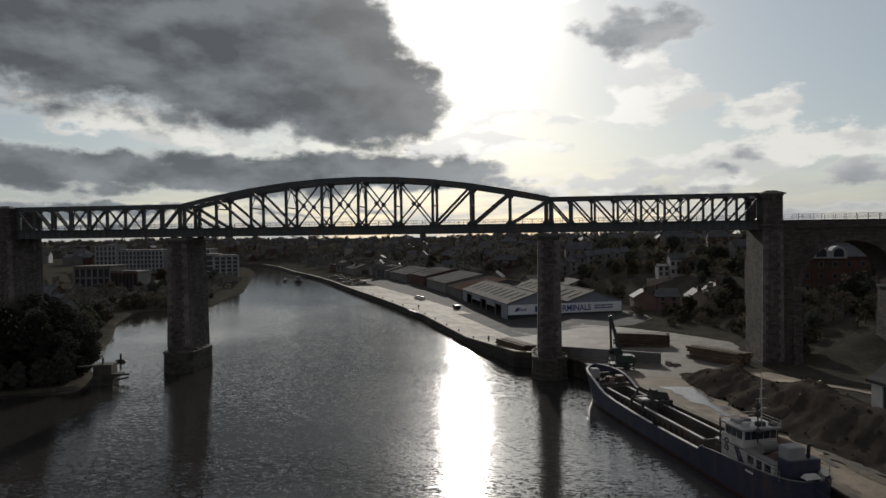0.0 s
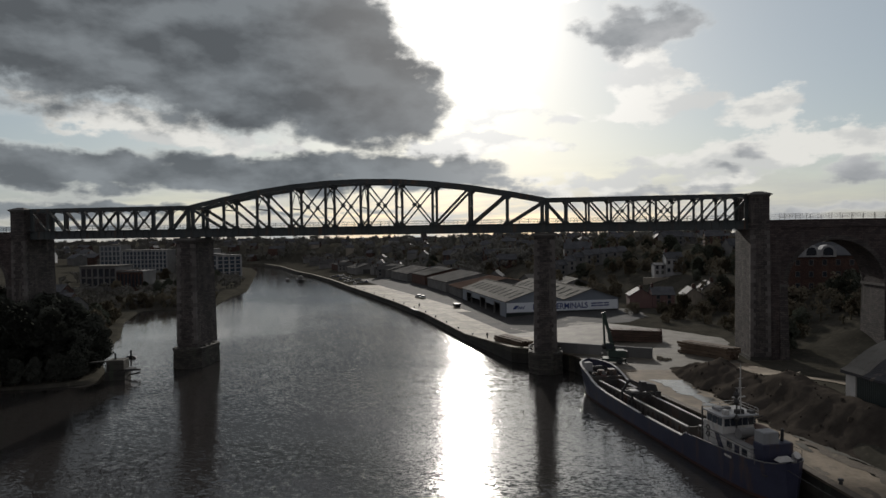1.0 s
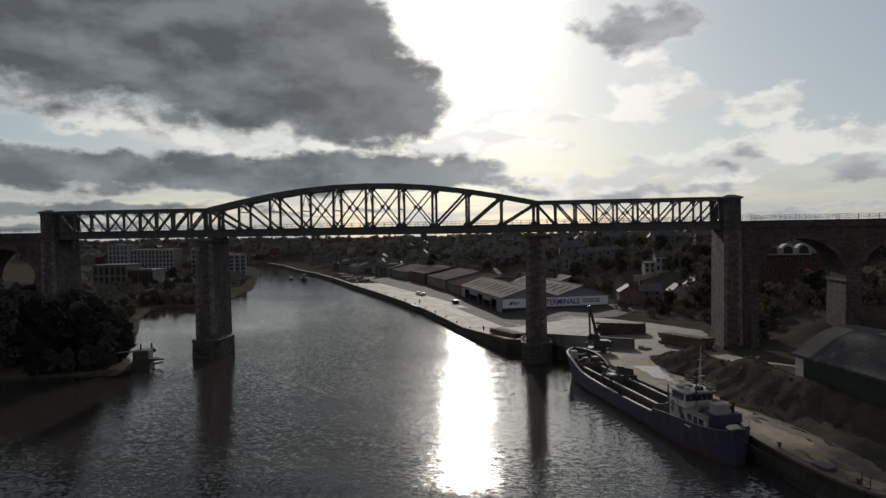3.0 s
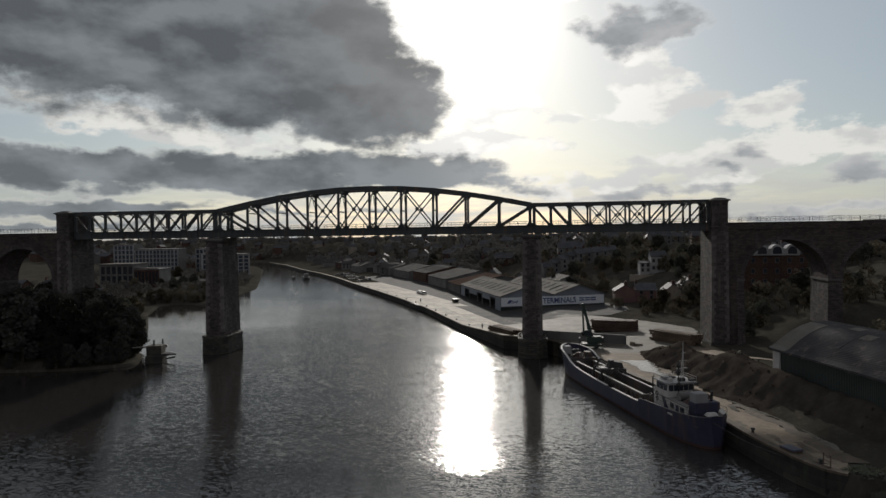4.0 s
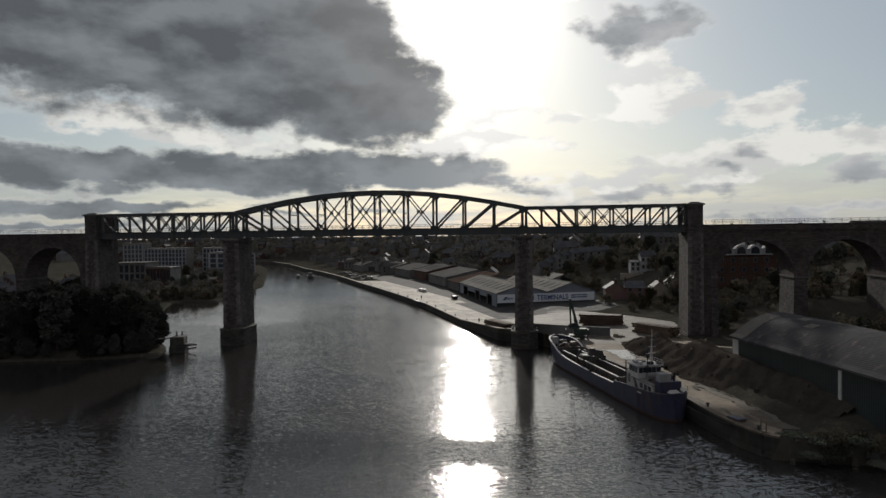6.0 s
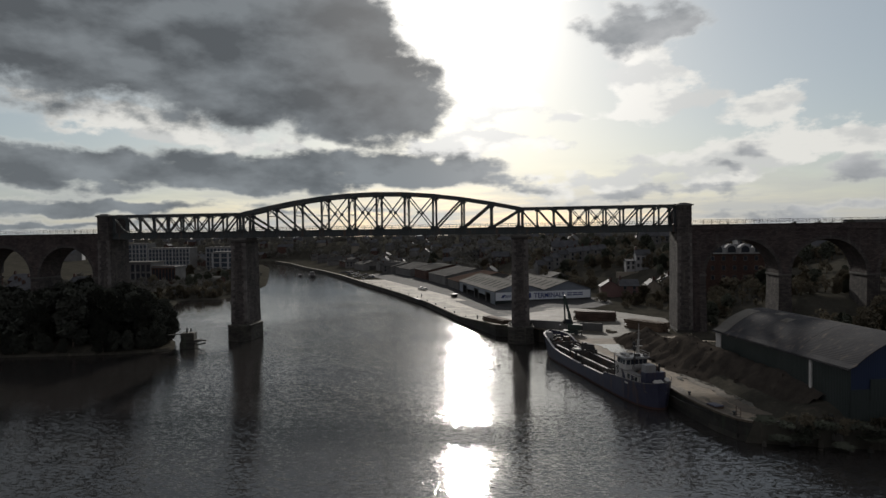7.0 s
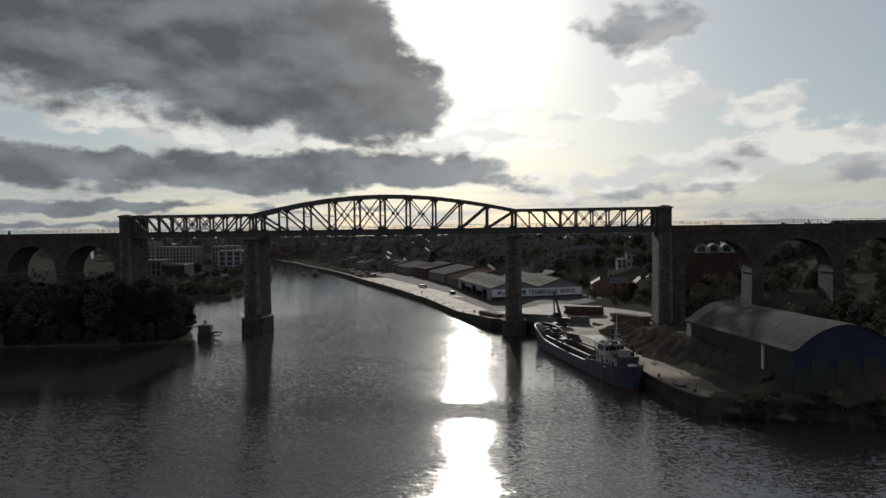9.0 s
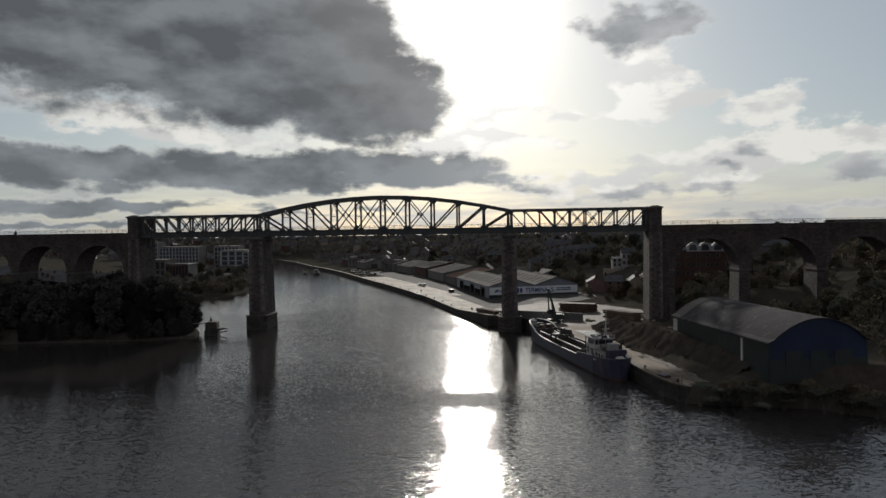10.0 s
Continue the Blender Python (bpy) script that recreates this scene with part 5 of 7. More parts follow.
    wheel = part("wheelhouse", Shape().hexa([(-2.25, -20.6, 5.1), (2.25, -20.6, 5.1), (2.25, -17.0, 5.1), (-2.25, -17.0, 5.1)], [(-2.1, -20.5, 7.15), (2.1, -20.5, 7.15), (2.1, -17.3, 7.15), (-2.1, -17.3, 7.15)]), WHITE, ship, "white wheelhouse with dark windows")
    for k in range(5):
        x = -1.64 + k * 0.82
        part("window", Shape().hexa([(x - 0.35, -17.14, 6.05), (x + 0.35, -17.14, 6.05), (x + 0.35, -17.08, 6.05), (x - 0.35, -17.08, 6.05)], [(x - 0.35, -17.3, 6.95), (x + 0.35, -17.3, 6.95), (x + 0.35, -17.2, 6.95), (x - 0.35, -17.2, 6.95)]), GLASS, wheel)
        part("window", Shape().box(x - 0.35, x + 0.35, -20.62, -20.54, 6.0, 6.9), GLASS, wheel)
    for sgn in (-1, 1):
        for y in (-17.9, -18.9, -19.9):
            part("window", Shape().box(min(sgn * 2.12, sgn * 2.24), max(sgn * 2.12, sgn * 2.24), y - 0.4, y + 0.4, 6.0, 6.9), GLASS, wheel)
    part("roof", Shape().box(-2.5, 2.5, -20.9, -16.7, 7.15, 7.3, 0.04), PALEWALL, wheel, "pale flat wheelhouse roof")
    for z in (7.65, 8.0):
        for p, q in (((-2.4, -16.8), (2.4, -16.8)), ((2.4, -16.8), (2.4, -20.8)), ((-2.4, -20.8), (-2.4, -16.8))):
            part("hand_rail", Shape().beam((*p, z), (*q, z), 0.04, 0.04), WHITE, wheel)
    for x in (-2.4, 0, 2.4):
        for y in (-16.8, -20.8):
            part("rail_post", Shape().beam((x, y, 7.3), (x, y, 8.0), 0.04, 0.04), WHITE, wheel)
    mast = part("mast", Shape().tube((1.2, -19.2, 7.3), (1.2, -19.2, 13.2), 0.1, 0.04).tube((0.7, -19.2, 7.3), (1.15, -19.2, 11.6), 0.05, 0.03).tube((1.2, -18.6, 7.3), (1.2, -19.1, 11.4), 0.05, 0.03).beam((0.5, -19.2, 10.2), (1.9, -19.2, 10.2), 0.06, 0.06, (0, 0, 1)).beam((0.8, -19.2, 11.4), (1.6, -19.2, 11.4), 0.05, 0.05, (0, 0, 1)), WHITE, ship)
    part("radar", Shape().box(0.3, 2.1, -18.9, -18.75, 8.9, 9.05), WHITE, mast)
    pole = part("signal_pole", Shape().tube((-0.6, -20.9, 5.1), (-0.6, -20.9, 10.6), 0.09, 0.06), BLACKIRON, ship)
    for z in (7.0, 9.0, 9.9):
        part("day_shape", Shape().tube((-0.6, -20.9, z - 0.36), (-0.6, -20.9, z), 0.18, 0.38, 10).tube((-0.6, -20.9, z), (-0.6, -20.9, z + 0.36), 0.38, 0.18, 10), BLACKIRON, pole, "black ball-shaped day signal")
    part("corner_post", Shape().tube((-2.45, -16.75, 2.9), (-2.45, -16.75, 7.5), 0.12, 0.1), BLACKIRON, ship)
    # boat deck gear behind the wheelhouse
    part("raft_canister", Shape().tube((-1.6, -22.6, 5.75), (0.4, -22.6, 5.75), 0.62, 0.62, 14), GREYWALL, ship, "grey drum on the boat deck")
    part("cradle", Shape().box(-1.4, -1.2, -23.1, -22.1, 5.1, 5.4).box(0.0, 0.2, -23.1, -22.1, 5.1, 5.4), BLACKIRON, ship)
    boat = Shape()
    secs = [(-25.2, 0.25, 0.3), (-24.6, 0.65, 0.1), (-23.4, 0.75, 0.0), (-22.0, 0.65, 0.1), (-21.4, 0.2, 0.35)]
    for (ya, wa, za), (yb, wb, zb) in zip(secs, secs[1:]):
        ring = lambda y, wd, z: [(1.6 - wd * 0.6, y, 5.5 + z), (1.6 + wd * 0.6, y, 5.5 + z), (1.6 + wd, y, 6.1), (1.6 + wd * 0.5, y, 6.4), (1.6 - wd * 0.5, y, 6.4), (1.6 - wd, y, 6.1)]
        boat.hexa(ring(ya, wa, za), ring(yb, wb, zb))
    part("lifeboat", boat, RUSTY, ship, "dull covered lifeboat")
    part("davit", Shape().tube((1.6, -21.3, 5.1), (1.6, -21.3, 7.0), 0.08).tube((1.6, -21.3, 7.0), (2.5, -21.6, 7.3), 0.07), BLACKIRON, ship)
    part("boat_cover", Shape().hexa([(-1.5, -24.9, 5.1), (0.6, -24.9, 5.1), (0.6, -23.5, 5.1), (-1.5, -23.5, 5.1)], [(-1.1, -24.6, 5.7), (0.3, -24.6, 6.0), (0.2, -23.7, 5.9), (-1.2, -23.8, 5.6)]), RUSTY, ship, "brown tarpaulin heap")
    casing = part("engine_casing", Shape().box(-1.9, 1.9, -27.2, -25.6, 2.9, 5.9, 0.08), HULL, ship, "dark blue engine casing")
    part("tank", Shape().box(-1.7, 0.2, -27.0, -25.5, 5.9, 7.2, 0.1), PALEWALL, casing, "pale box tank on the casing")
    part("exhaust", Shape().tube((1.1, -26.4, 5.9), (1.1, -26.5, 7.3), 0.18).tube((0.7, -26.0, 5.9), (0.7, -26.1, 6.9), 0.12), BLACKIRON, casing)
    part("winch", Shape().tube((-0.9, -28.0, 3.6), (0.9, -28.0, 3.6), 0.35, 0.35, 10), BLACKIRON, ship)
    part("stern_cover", Shape().hexa([(-0.9, -28.5, 4.35), (0.9, -28.5, 4.35), (0.9, -27.6, 4.35), (-0.9, -27.6, 4.35)], [(-0.6, -28.3, 4.75), (0.6, -28.3, 4.75), (0.6, -27.8, 4.75), (-0.6, -27.8, 4.75)]), BRIGHT, ship, "glossy pale cover at the stern")
    part("ventilator", Shape().tube((1.7, -27.6, 2.9), (1.7, -27.6, 4.6), 0.26).tube((1.7, -27.6, 4.5), (1.7, -28.0, 4.8), 0.36, 0.44), WHITE, ship)
    for k, (x, y, p, q, z) in enumerate(((-1.2, -18.2, 0.5, 0.6, 0.45), (0.2, -17.8, 0.4, 0.4, 0.3), (0.4, -20.0, 0.5, 0.3, 0.5), (-1.5, -20.1, 0.3, 0.3, 0.6), (1.9, -20.2, 0.3, 0.4, 0.35))):
        part("roof_gear", Shape().box(x - p, x + p, y - q, y + q, 7.3, 7.3 + z, 0.06), (PALEWALL, GREYWALL, BLACKIRON, WHITE, GREYWALL)[k], ship)
    rng = random.Random(3)
    for k in range(14):
        x, y = rng.choice((-1, 1)) * rng.uniform(2.25, 2.75), rng.uniform(-11, 13)
        p, q, z = rng.uniform(0.12, 0.3), rng.uniform(0.2, 0.7), rng.uniform(0.2, 0.6)
        part("deck_gear", Shape().box(x - p, x + p, y - q, y + q, 1.75, 1.75 + z, 0.05), (BLACKIRON, RUSTY, DECK, GREYWALL)[k % 4], ship)
    for k in range(8):
        x, y = -2.4 + 0.62 * k, 15.9 + 0.5 * (k % 3)
        part("deck_gear", Shape().box(x, x + 0.45, y, y + 0.5, 4.0, 4.35 + 0.18 * (k % 4), 0.05), (BLACKIRON, RUSTY, DECK, GREYWALL)[k % 4], ship)
    part("gangway", Shape().box(-0.3, 0.3, -16.2, -12.6, 3.64, 3.72), BRIGHT, ship, "aluminium walkway laid across the hatch")
    for sgn in (-1, 1):
        for k in range(6):
            y = -27.2 + k * 2.1
            part("rail_post", Shape().beam((sgn * 3.0, y, 3.9), (sgn * 3.0, y, 5.0), 0.05, 0.05), GREYWALL, ship)
        for z in (4.5, 5.0):
            part("hand_rail", Shape().beam((sgn * 3.0, -27.2, z), (sgn * 3.0, -16.7, z), 0.04, 0.05), GREYWALL, ship)
        part("name_plate", Shape().box(min(sgn * 3.28, sgn * 3.37), max(sgn * 3.28, sgn * 3.37), -23.6, -22.4, 3.3, 3.5), BRIGHT, ship, "small pale lettering bar on the hull")
    return ship


build_ship()


def rope(points, label):
    """A sagging mooring line."""
    s = Shape()
    a, b_ = Vector(points[0]), Vector(points[1])
    n = 14
    p = [a.lerp(b_, t / n) - Vector((0, 0, 1.2 * math.sin(math.pi * t / n))) for t in range(n + 1)]
    for u, v in zip(p, p[1:]):
        s.tube(u, v, 0.035, 0.035, 6)
    tagged(part("mooring_rope", s, BLACKIRON), label, "rope", "mooring ropes")


rope(((63.9, -63.6, 5.4), (lerp(RIGHT, -78) + 0.8, -78, 4.9)), "dark mooring rope from stern to quay")
rope(((48.6, -15.2, 6.6), (53.5, -17.0, 4.9)), "dark mooring rope from bow to quay")

# ---------------------------------------------------------------- sheds
def barrel_shed():
    """Curved-roof shed; local x across, y from the back towards the front gable."""
    W, L, eave, rise = 18.0, 34.8, 4.1, 4.1
    turn = math.degrees(math.atan2(-0.973, 0.23)) - 90.0
    root = thing("barrel_shed", pose(78.85, -46.0, 8.05, 0, 0, turn), "large shed with a curved grey roof and blue gable", "shed")
    # after the turn, local +y points to the front gable and local -x across the shed
    n = 36
    arc = [(-W * k / n, eave + rise * (1 - (2 * k / n - 1) ** 2) ** 1.0) for k in range(n + 1)]
    for k in range(6):
        y0, y1 = k * L / 6 - (0.5 if k == 0 else 0), (k + 1) * L / 6 + (0.5 if k == 5 else -0.03)
        lift = 0.012 * (k % 2)
        line = [(x + (0.5 if x == 0 else (-0.5 if x == -W else 0)), z + lift) for x, z in arc]
        roof = Shape().sweep([[(x, y0, z), (x, y1, z), (x, y1, z + 0.14), (x, y0, z + 0.14)] for x, z in line])
        part("roof_sheet", roof, SHEET, root)
    for x in (0.0, -W):
        part("side_wall", Shape().box(x - 0.1, x + 0.1, 0, L, -3.8, eave), SHEDWALL, root)
    for y, mat in ((L - 0.12, BLUECLAD), (0.12, SHEDWALL)):
        g = Shape().sweep([[(x, y - 0.1, 1.2), (x, y + 0.1, 1.2), (x, y + 0.1, z - 0.02), (x, y - 0.1, z - 0.02)] for x, z in arc])
        part("gable", g, mat, root, "dark blue clad gable" if mat is BLUECLAD else "")
        part("plinth_wall", Shape().box(-W, 0, y - 0.2, y + 0.2, -3.8, 1.2), SHEDWALL, root)
    for y in (1.1, 27.0):
        part("door_post", Shape().box(0.08, 0.3, y - (0.85 if y < 2 else 0.28), y + (0.85 if y < 2 else 0.28), -0.4, eave - 0.25), WHITE, root, "white painted steel post")
    part("gutter", Shape().box(0.42, 0.62, -0.4, L + 0.4, eave - 0.18, eave), SHEET, root)
    # paler strip paints the lit curved edge at the shed's back corner
    rim = [(x, z) for x, z in arc if -7.5 < x]
    part("verge_sheet", Shape().sweep([[(x + (0.5 if x == 0 else 0), -0.55, z + 0.16), (x + (0.5 if x == 0 else 0), 3.4, z + 0.16), (x + (0.5 if x == 0 else 0), 3.4, z + 0.2), (x + (0.5 if x == 0 else 0), -0.55, z + 0.2)] for x, z in rim]), PALESHEET, root, "verge roof strip, paler as if sunlit")
    for y0, x0 in ((12.0, -5.5), (7.5, -7.5)):
        patch = [(x, z) for x, z in arc if x0 - 1.2 < x < x0 + 0.9]
        part("roof_patch", Shape().sweep([[(x, y0, z + 0.17), (x, y0 + 2.2, z + 0.17), (x, y0 + 2.2, z + 0.2), (x, y0, z + 0.2)] for x, z in patch]), PALESHEET, root, "pale patched roof sheet")
    for x in (-4.5, -9.0, -13.5):
        part("gable_panel", Shape().box(x - 1.6, x + 1.6, L + 0.05, L + 0.16, -0.4, 2.6), SHEDWALL, root)


barrel_shed()


def text_mesh(words, size):
    cu = bpy.data.curves.new("lettering", "FONT")
    cu.body, cu.size, cu.extrude, cu.offset = words, size, 0.02, 0.045
    ob = new("lettering", cu)
    me = bpy.data.meshes.new_from_object(ob.evaluated_get(bpy.context.evaluated_depsgraph_get()))
    bpy.data.objects.remove(ob)
    return me


def terminal():
    root = thing("warehouse", pose(29.6, 70.0, 4.75, 0, 0, 20.0), "twin-gabled port warehouse with a white sign board", "warehouse")
    W, L, eave, apex = 20.2, 58.0, 4.1, 7.4
    for k in range(2):
        x0, x1 = k * W, (k + 1) * W
        xm = (x0 + x1) / 2
        for y in (0.0, L):
            gable = Shape().hexa([(x0, y - 0.12, -2.4), (x1, y - 0.12, -2.4), (x1, y - 0.12, eave), (xm, y - 0.12, apex), (x0, y - 0.12, eave)], [(x0, y + 0.12, -2.4), (x1, y + 0.12, -2.4), (x1, y + 0.12, eave), (xm, y + 0.12, apex), (x0, y + 0.12, eave)])
            part("gable_wall", gable, GREYCLAD, root)
        for xa, za, xb, zb in ((x0 - (0.5 if k == 0 else 0), eave - (0.16 if k == 0 else 0), xm, apex), (xm, apex, x1 + (0.5 if k else 0), eave - (0.16 if k else 0))):
            roof = Shape().hexa([(xa, -0.7, za), (xb, -0.7, zb), (xb, L + 0.5, zb), (xa, L + 0.5, za)], [(xa, -0.7, za + 0.16), (xb, -0.7, zb + 0.16), (xb, L + 0.5, zb + 0.16), (xa, L + 0.5, za + 0.16)])
            slope = part("roof_slope", roof, PALESHEET, root, "pale weathered roof sheeting")
            lean = (zb - za) / (xb - xa)
            f = lambda x: za + lean * (x - xa) + 0.18
            for i in range(9):
                y = 3.0 + i * 6.0
                if y > L - 3:
                    continue
                xs, xe = xa + (xb - xa) * 0.25, xa + (xb - xa) * 0.75
                part("rooflight", Shape().hexa([(xs, y, f(xs)), (xe, y, f(xe)), (xe, y + 1.1, f(xe)), (xs, y + 1.1, f(xs))], [(xs, y, f(xs) + 0.05), (xe, y, f(xe) + 0.05), (xe, y + 1.1, f(xe) + 0.05), (xs, y + 1.1, f(xs) + 0.05)]), SKYLIGHT, slope)
        part("ridge_cap", Shape().box(xm - 0.35, xm + 0.35, -0.7, L + 0.5, apex + 0.1, apex + 0.24), PALESHEET, root)
    # side wall towards the quay: pale panels above dark door openings
    for y0, y1, z0 in ((0, 6, -2.4), (6, 13, 3.0), (13, 24, 1.6), (24, 31, 3.0), (31, 44, 1.6), (44, 51, 3.0), (51, L, -2.4)):
        part("side_wall", Shape().box(-0.12, 0.12, y0, y1, z0, eave), GREYCLAD, root)
    part("side_wall", Shape().box(2 * W - 0.12, 2 * W + 0.12, 0, L, -0.5, eave), GREYCLAD, root)
    part("inner_wall", Shape().box(7.0, 7.2, 0.4, L - 0.4, -2.2, eave + 1.5), BLACKIRON, root)
    for y in (6, 13, 24, 31, 44, 51):
        part("column", Shape().box(-0.2, 0.25, y - 0.2, y + 0.2, -2.2, 3.2), GREYWALL, root)
    part("plinth_wall", Shape().box(0.0, 2 * W, -0.3, -0.13, -2.3, 0.3), SHEDWALL, root, "dark lower wall below the sign")
    # sign board along the front
    board = part("sign_board", Shape().box(0.2, 2 * W - 0.4, -0.42, -0.16, 0.45, 3.6), SIGNWHITE, root, "long white sign board with blue lettering")
    me = text_mesh("TERMINALS", 2.75)
    me.materials.append(SIGNBLUE)
    ob = part("lettering", me, SIGNBLUE, board, "dark blue painted word TERMINALS")
    ob.matrix_basis = pose(16.0, -0.45, 1.1, 90)
    xs = max(v.co.x for v in me.vertices)
    ob.scale = (12.9 / xs, 1, 1)
    for k in range(4):
        part("letter_bar", Shape().box(9.3 + k * 1.45, 10.4 + k * 1.45, -0.47, -0.42, 1.1, 3.05), SIGNBLUE, board)
    part("emblem", Shape().hexa([(2.2, -0.47, 1.5), (3.4, -0.47, 1.5), (4.4, -0.47, 2.7), (3.2, -0.47, 2.7)], [(2.2, -0.42, 1.5), (3.4, -0.42, 1.5), (4.4, -0.42, 2.7), (3.2, -0.42, 2.7)]), SIGNBLUE, board)
    for k in range(3):
        part("emblem_bar", Shape().hexa([(3.9 + k * 0.8, -0.47, 1.5), (4.3 + k * 0.8, -0.47, 1.5), (4.9 + k * 0.8, -0.47, 2.4), (4.5 + k * 0.8, -0.47, 2.4)], [(3.9 + k * 0.8, -0.42, 1.5), (4.3 + k * 0.8, -0.42, 1.5), (4.9 + k * 0.8, -0.42, 2.4), (4.5 + k * 0.8, -0.42, 2.4)]), SIGNBLUE, board)
    for z in (2.35, 1.55):
        for k in range(3):
            part("letter_bar", Shape().box(30.2 + k * 2.3, 32.2 + k * 2.3, -0.47, -0.42, z, z + 0.42), SIGNBLUE, board)


terminal()


def plain_shed(x, y, turn, W, L, eave, apex, wall, roof, label, lights=0):
    """A single-gable shed; local y runs along its ridge."""
    root = thing("quay_shed", pose(x, y, land(x, y, 1 if x > lerp(RIGHT, y) else -1) - 0.1, 0, 0, turn), label, "shed", "quayside sheds")
    body = Shape().hexa([(0, 0, -1.5), (W, 0, -1.5), (W, 0, eave), (W / 2, 0, apex), (0, 0, eave)], [(0, L, -1.5), (W, L, -1.5), (W, L, eave), (W / 2, L, apex), (0, L, eave)])
    part("shell", body, wall, root)
    for xa, za, xb, zb in ((-0.4, eave - 0.1, W / 2, apex + 0.05), (W / 2, apex + 0.05, W + 0.4, eave - 0.1)):
        part("roof_slope", Shape().hexa([(xa, -0.4, za), (xb, -0.4, zb), (xb, L + 0.4, zb), (xa, L + 0.4, za)], [(xa, -0.4, za + 0.14), (xb, -0.4, zb + 0.14), (xb, L + 0.4, zb + 0.14), (xa, L + 0.4, za + 0.14)]), roof, root)
    part("door", Shape().box(W * 0.3, W * 0.7, -0.06, 0.1, -0.2, eave * 0.8), BLACKIRON, root)
    for k in range(lights):
        yy = 2 + k * (L - 4) / max(1, lights)
        f = lambda xx: eave - 0.1 + (apex + 0.15 - eave) * (xx + 0.4) / (W / 2 + 0.4) + 0.16
        part("rooflight", Shape().hexa([(W * 0.12, yy, f(W * 0.12)), (W * 0.4, yy, f(W * 0.4)), (W * 0.4, yy + 0.9, f(W * 0.4)), (W * 0.12, yy + 0.9, f(W * 0.12))], [(W * 0.12, yy, f(W * 0.12) + 0.05), (W * 0.4, yy, f(W * 0.4) + 0.05), (W * 0.4, yy + 0.9, f(W * 0.4) + 0.05), (W * 0.12, yy + 0.9, f(W * 0.12) + 0.05)]), SKYLIGHT, root)
    return root


plain_shed(9.0, 126, 20, 40, 24, 4.2, 8.0, GREYWALL, RUSTROOF, "broad old shed with a rust-brown roof", 0)
plain_shed(-1, 152, 24, 36, 34, 4.8, 8.4, GREYWALL, DULLROOF, "grey quayside shed with a dark roof", 0)
plain_shed(-17, 188, 26, 32, 26, 5.4, 8.6, BRICKWALL, DULLROOF, "brown brick quayside warehouse", 5)
plain_shed(-32, 216, 28, 28, 34, 4.6, 7.8, GREYWALL, DULLROOF, "dark quayside shed with a slate roof", 0)
plain_shed(-52, 252, 28, 24, 30, 4.6, 7.4, GREYWALL, DULLROOF, "dark quayside shed with a slate roof", 0)
plain_shed(52, 140, 15, 14, 18, 4.0, 6.6, GREYWALL, PALESHEET, "shed with a pale sheet roof behind the warehouse", 0)
plain_shed(33, 180, -60, 10, 20, 4.0, 6.4, GREYWALL, PALESHEET, "pale roofed store behind the quay", 0)
plain_shed(-84, 292, 30, 18, 26, 4.6, 7.4, GREYWALL, DULLROOF, "dark quayside shed with a slate roof", 0)
plain_shed(-110, 335, 30, 18, 26, 5.0, 8.0, BRICKWALL, DULLROOF, "brown brick quayside warehouse", 0)


# ---------------------------------------------------------------- houses
def ground_at(x, y):
    return land(x, y, 1 if x > (lerp(RIGHT, y) + lerp(LEFT, y)) / 2 else -1)


def house(x, y, turn, W, D, h, rise, wall, roof=None, label="", windows=(0, 0), stacks=1, name="house"):
    """A gabled house; local -y is the front with the eaves, windows: columns and rows on the front."""
    root = thing(name, pose(x, y, ground_at(x, y), 0, 0, turn), label, "house", "houses on the hillside")
    body = Shape().hexa([(-W / 2, -D / 2, -4), (-W / 2, D / 2, -4), (-W / 2, D / 2, h), (-W / 2, 0, h + rise), (-W / 2, -D / 2, h)], [(W / 2, -D / 2, -4), (W / 2, D / 2, -4), (W / 2, D / 2, h), (W / 2, 0, h + rise), (W / 2, -D / 2, h)])
    part("wall", body, wall, root)
    for s in (-1, 1):
        e = s * (D / 2 + 0.35)
        ez = h - 0.35 * rise / (D / 2)
        part("roof_slope", Shape().hexa([(-W / 2 - 0.25, e, ez), (W / 2 + 0.25, e, ez), (W / 2 + 0.25, 0, h + rise + 0.02), (-W / 2 - 0.25, 0, h + rise + 0.02)], [(-W / 2 - 0.25, e, ez + 0.18), (W / 2 + 0.25, e, ez + 0.18), (W / 2 + 0.25, 0, h + rise + 0.2), (-W / 2 - 0.25, 0, h + rise + 0.2)]), roof or SLATE, root)
    for k in range(stacks):
        cx = -W / 2 + 0.5 if k == 0 else W / 2 - 0.5
        part("chimney", Shape().box(cx - 0.4, cx + 0.4, -0.5, 0.5, h + rise - 0.6, h + rise + 1.3).box(cx - 0.15, cx + 0.15, -0.2, 0.2, h + rise + 1.3, h + rise + 1.6), BRICKWALL, root)
    cols, rows = windows
    for r in range(rows):
        for c in range(cols):
            wx = -W / 2 + (c + 0.5) * W / cols
            wz = 1.0 + r * (h - 0.4) / max(rows, 1)
            part("window_frame", Shape().box(wx - 0.62, wx + 0.62, -D / 2 - 0.06, -D / 2 + 0.1, wz - 0.14, wz + 1.54), GREYWALL, root)
            part("window", Shape().box(wx - 0.5, wx + 0.5, -D / 2 - 0.09, -D / 2 - 0.06, wz, wz + 1.4), GLASS, root)
    return root


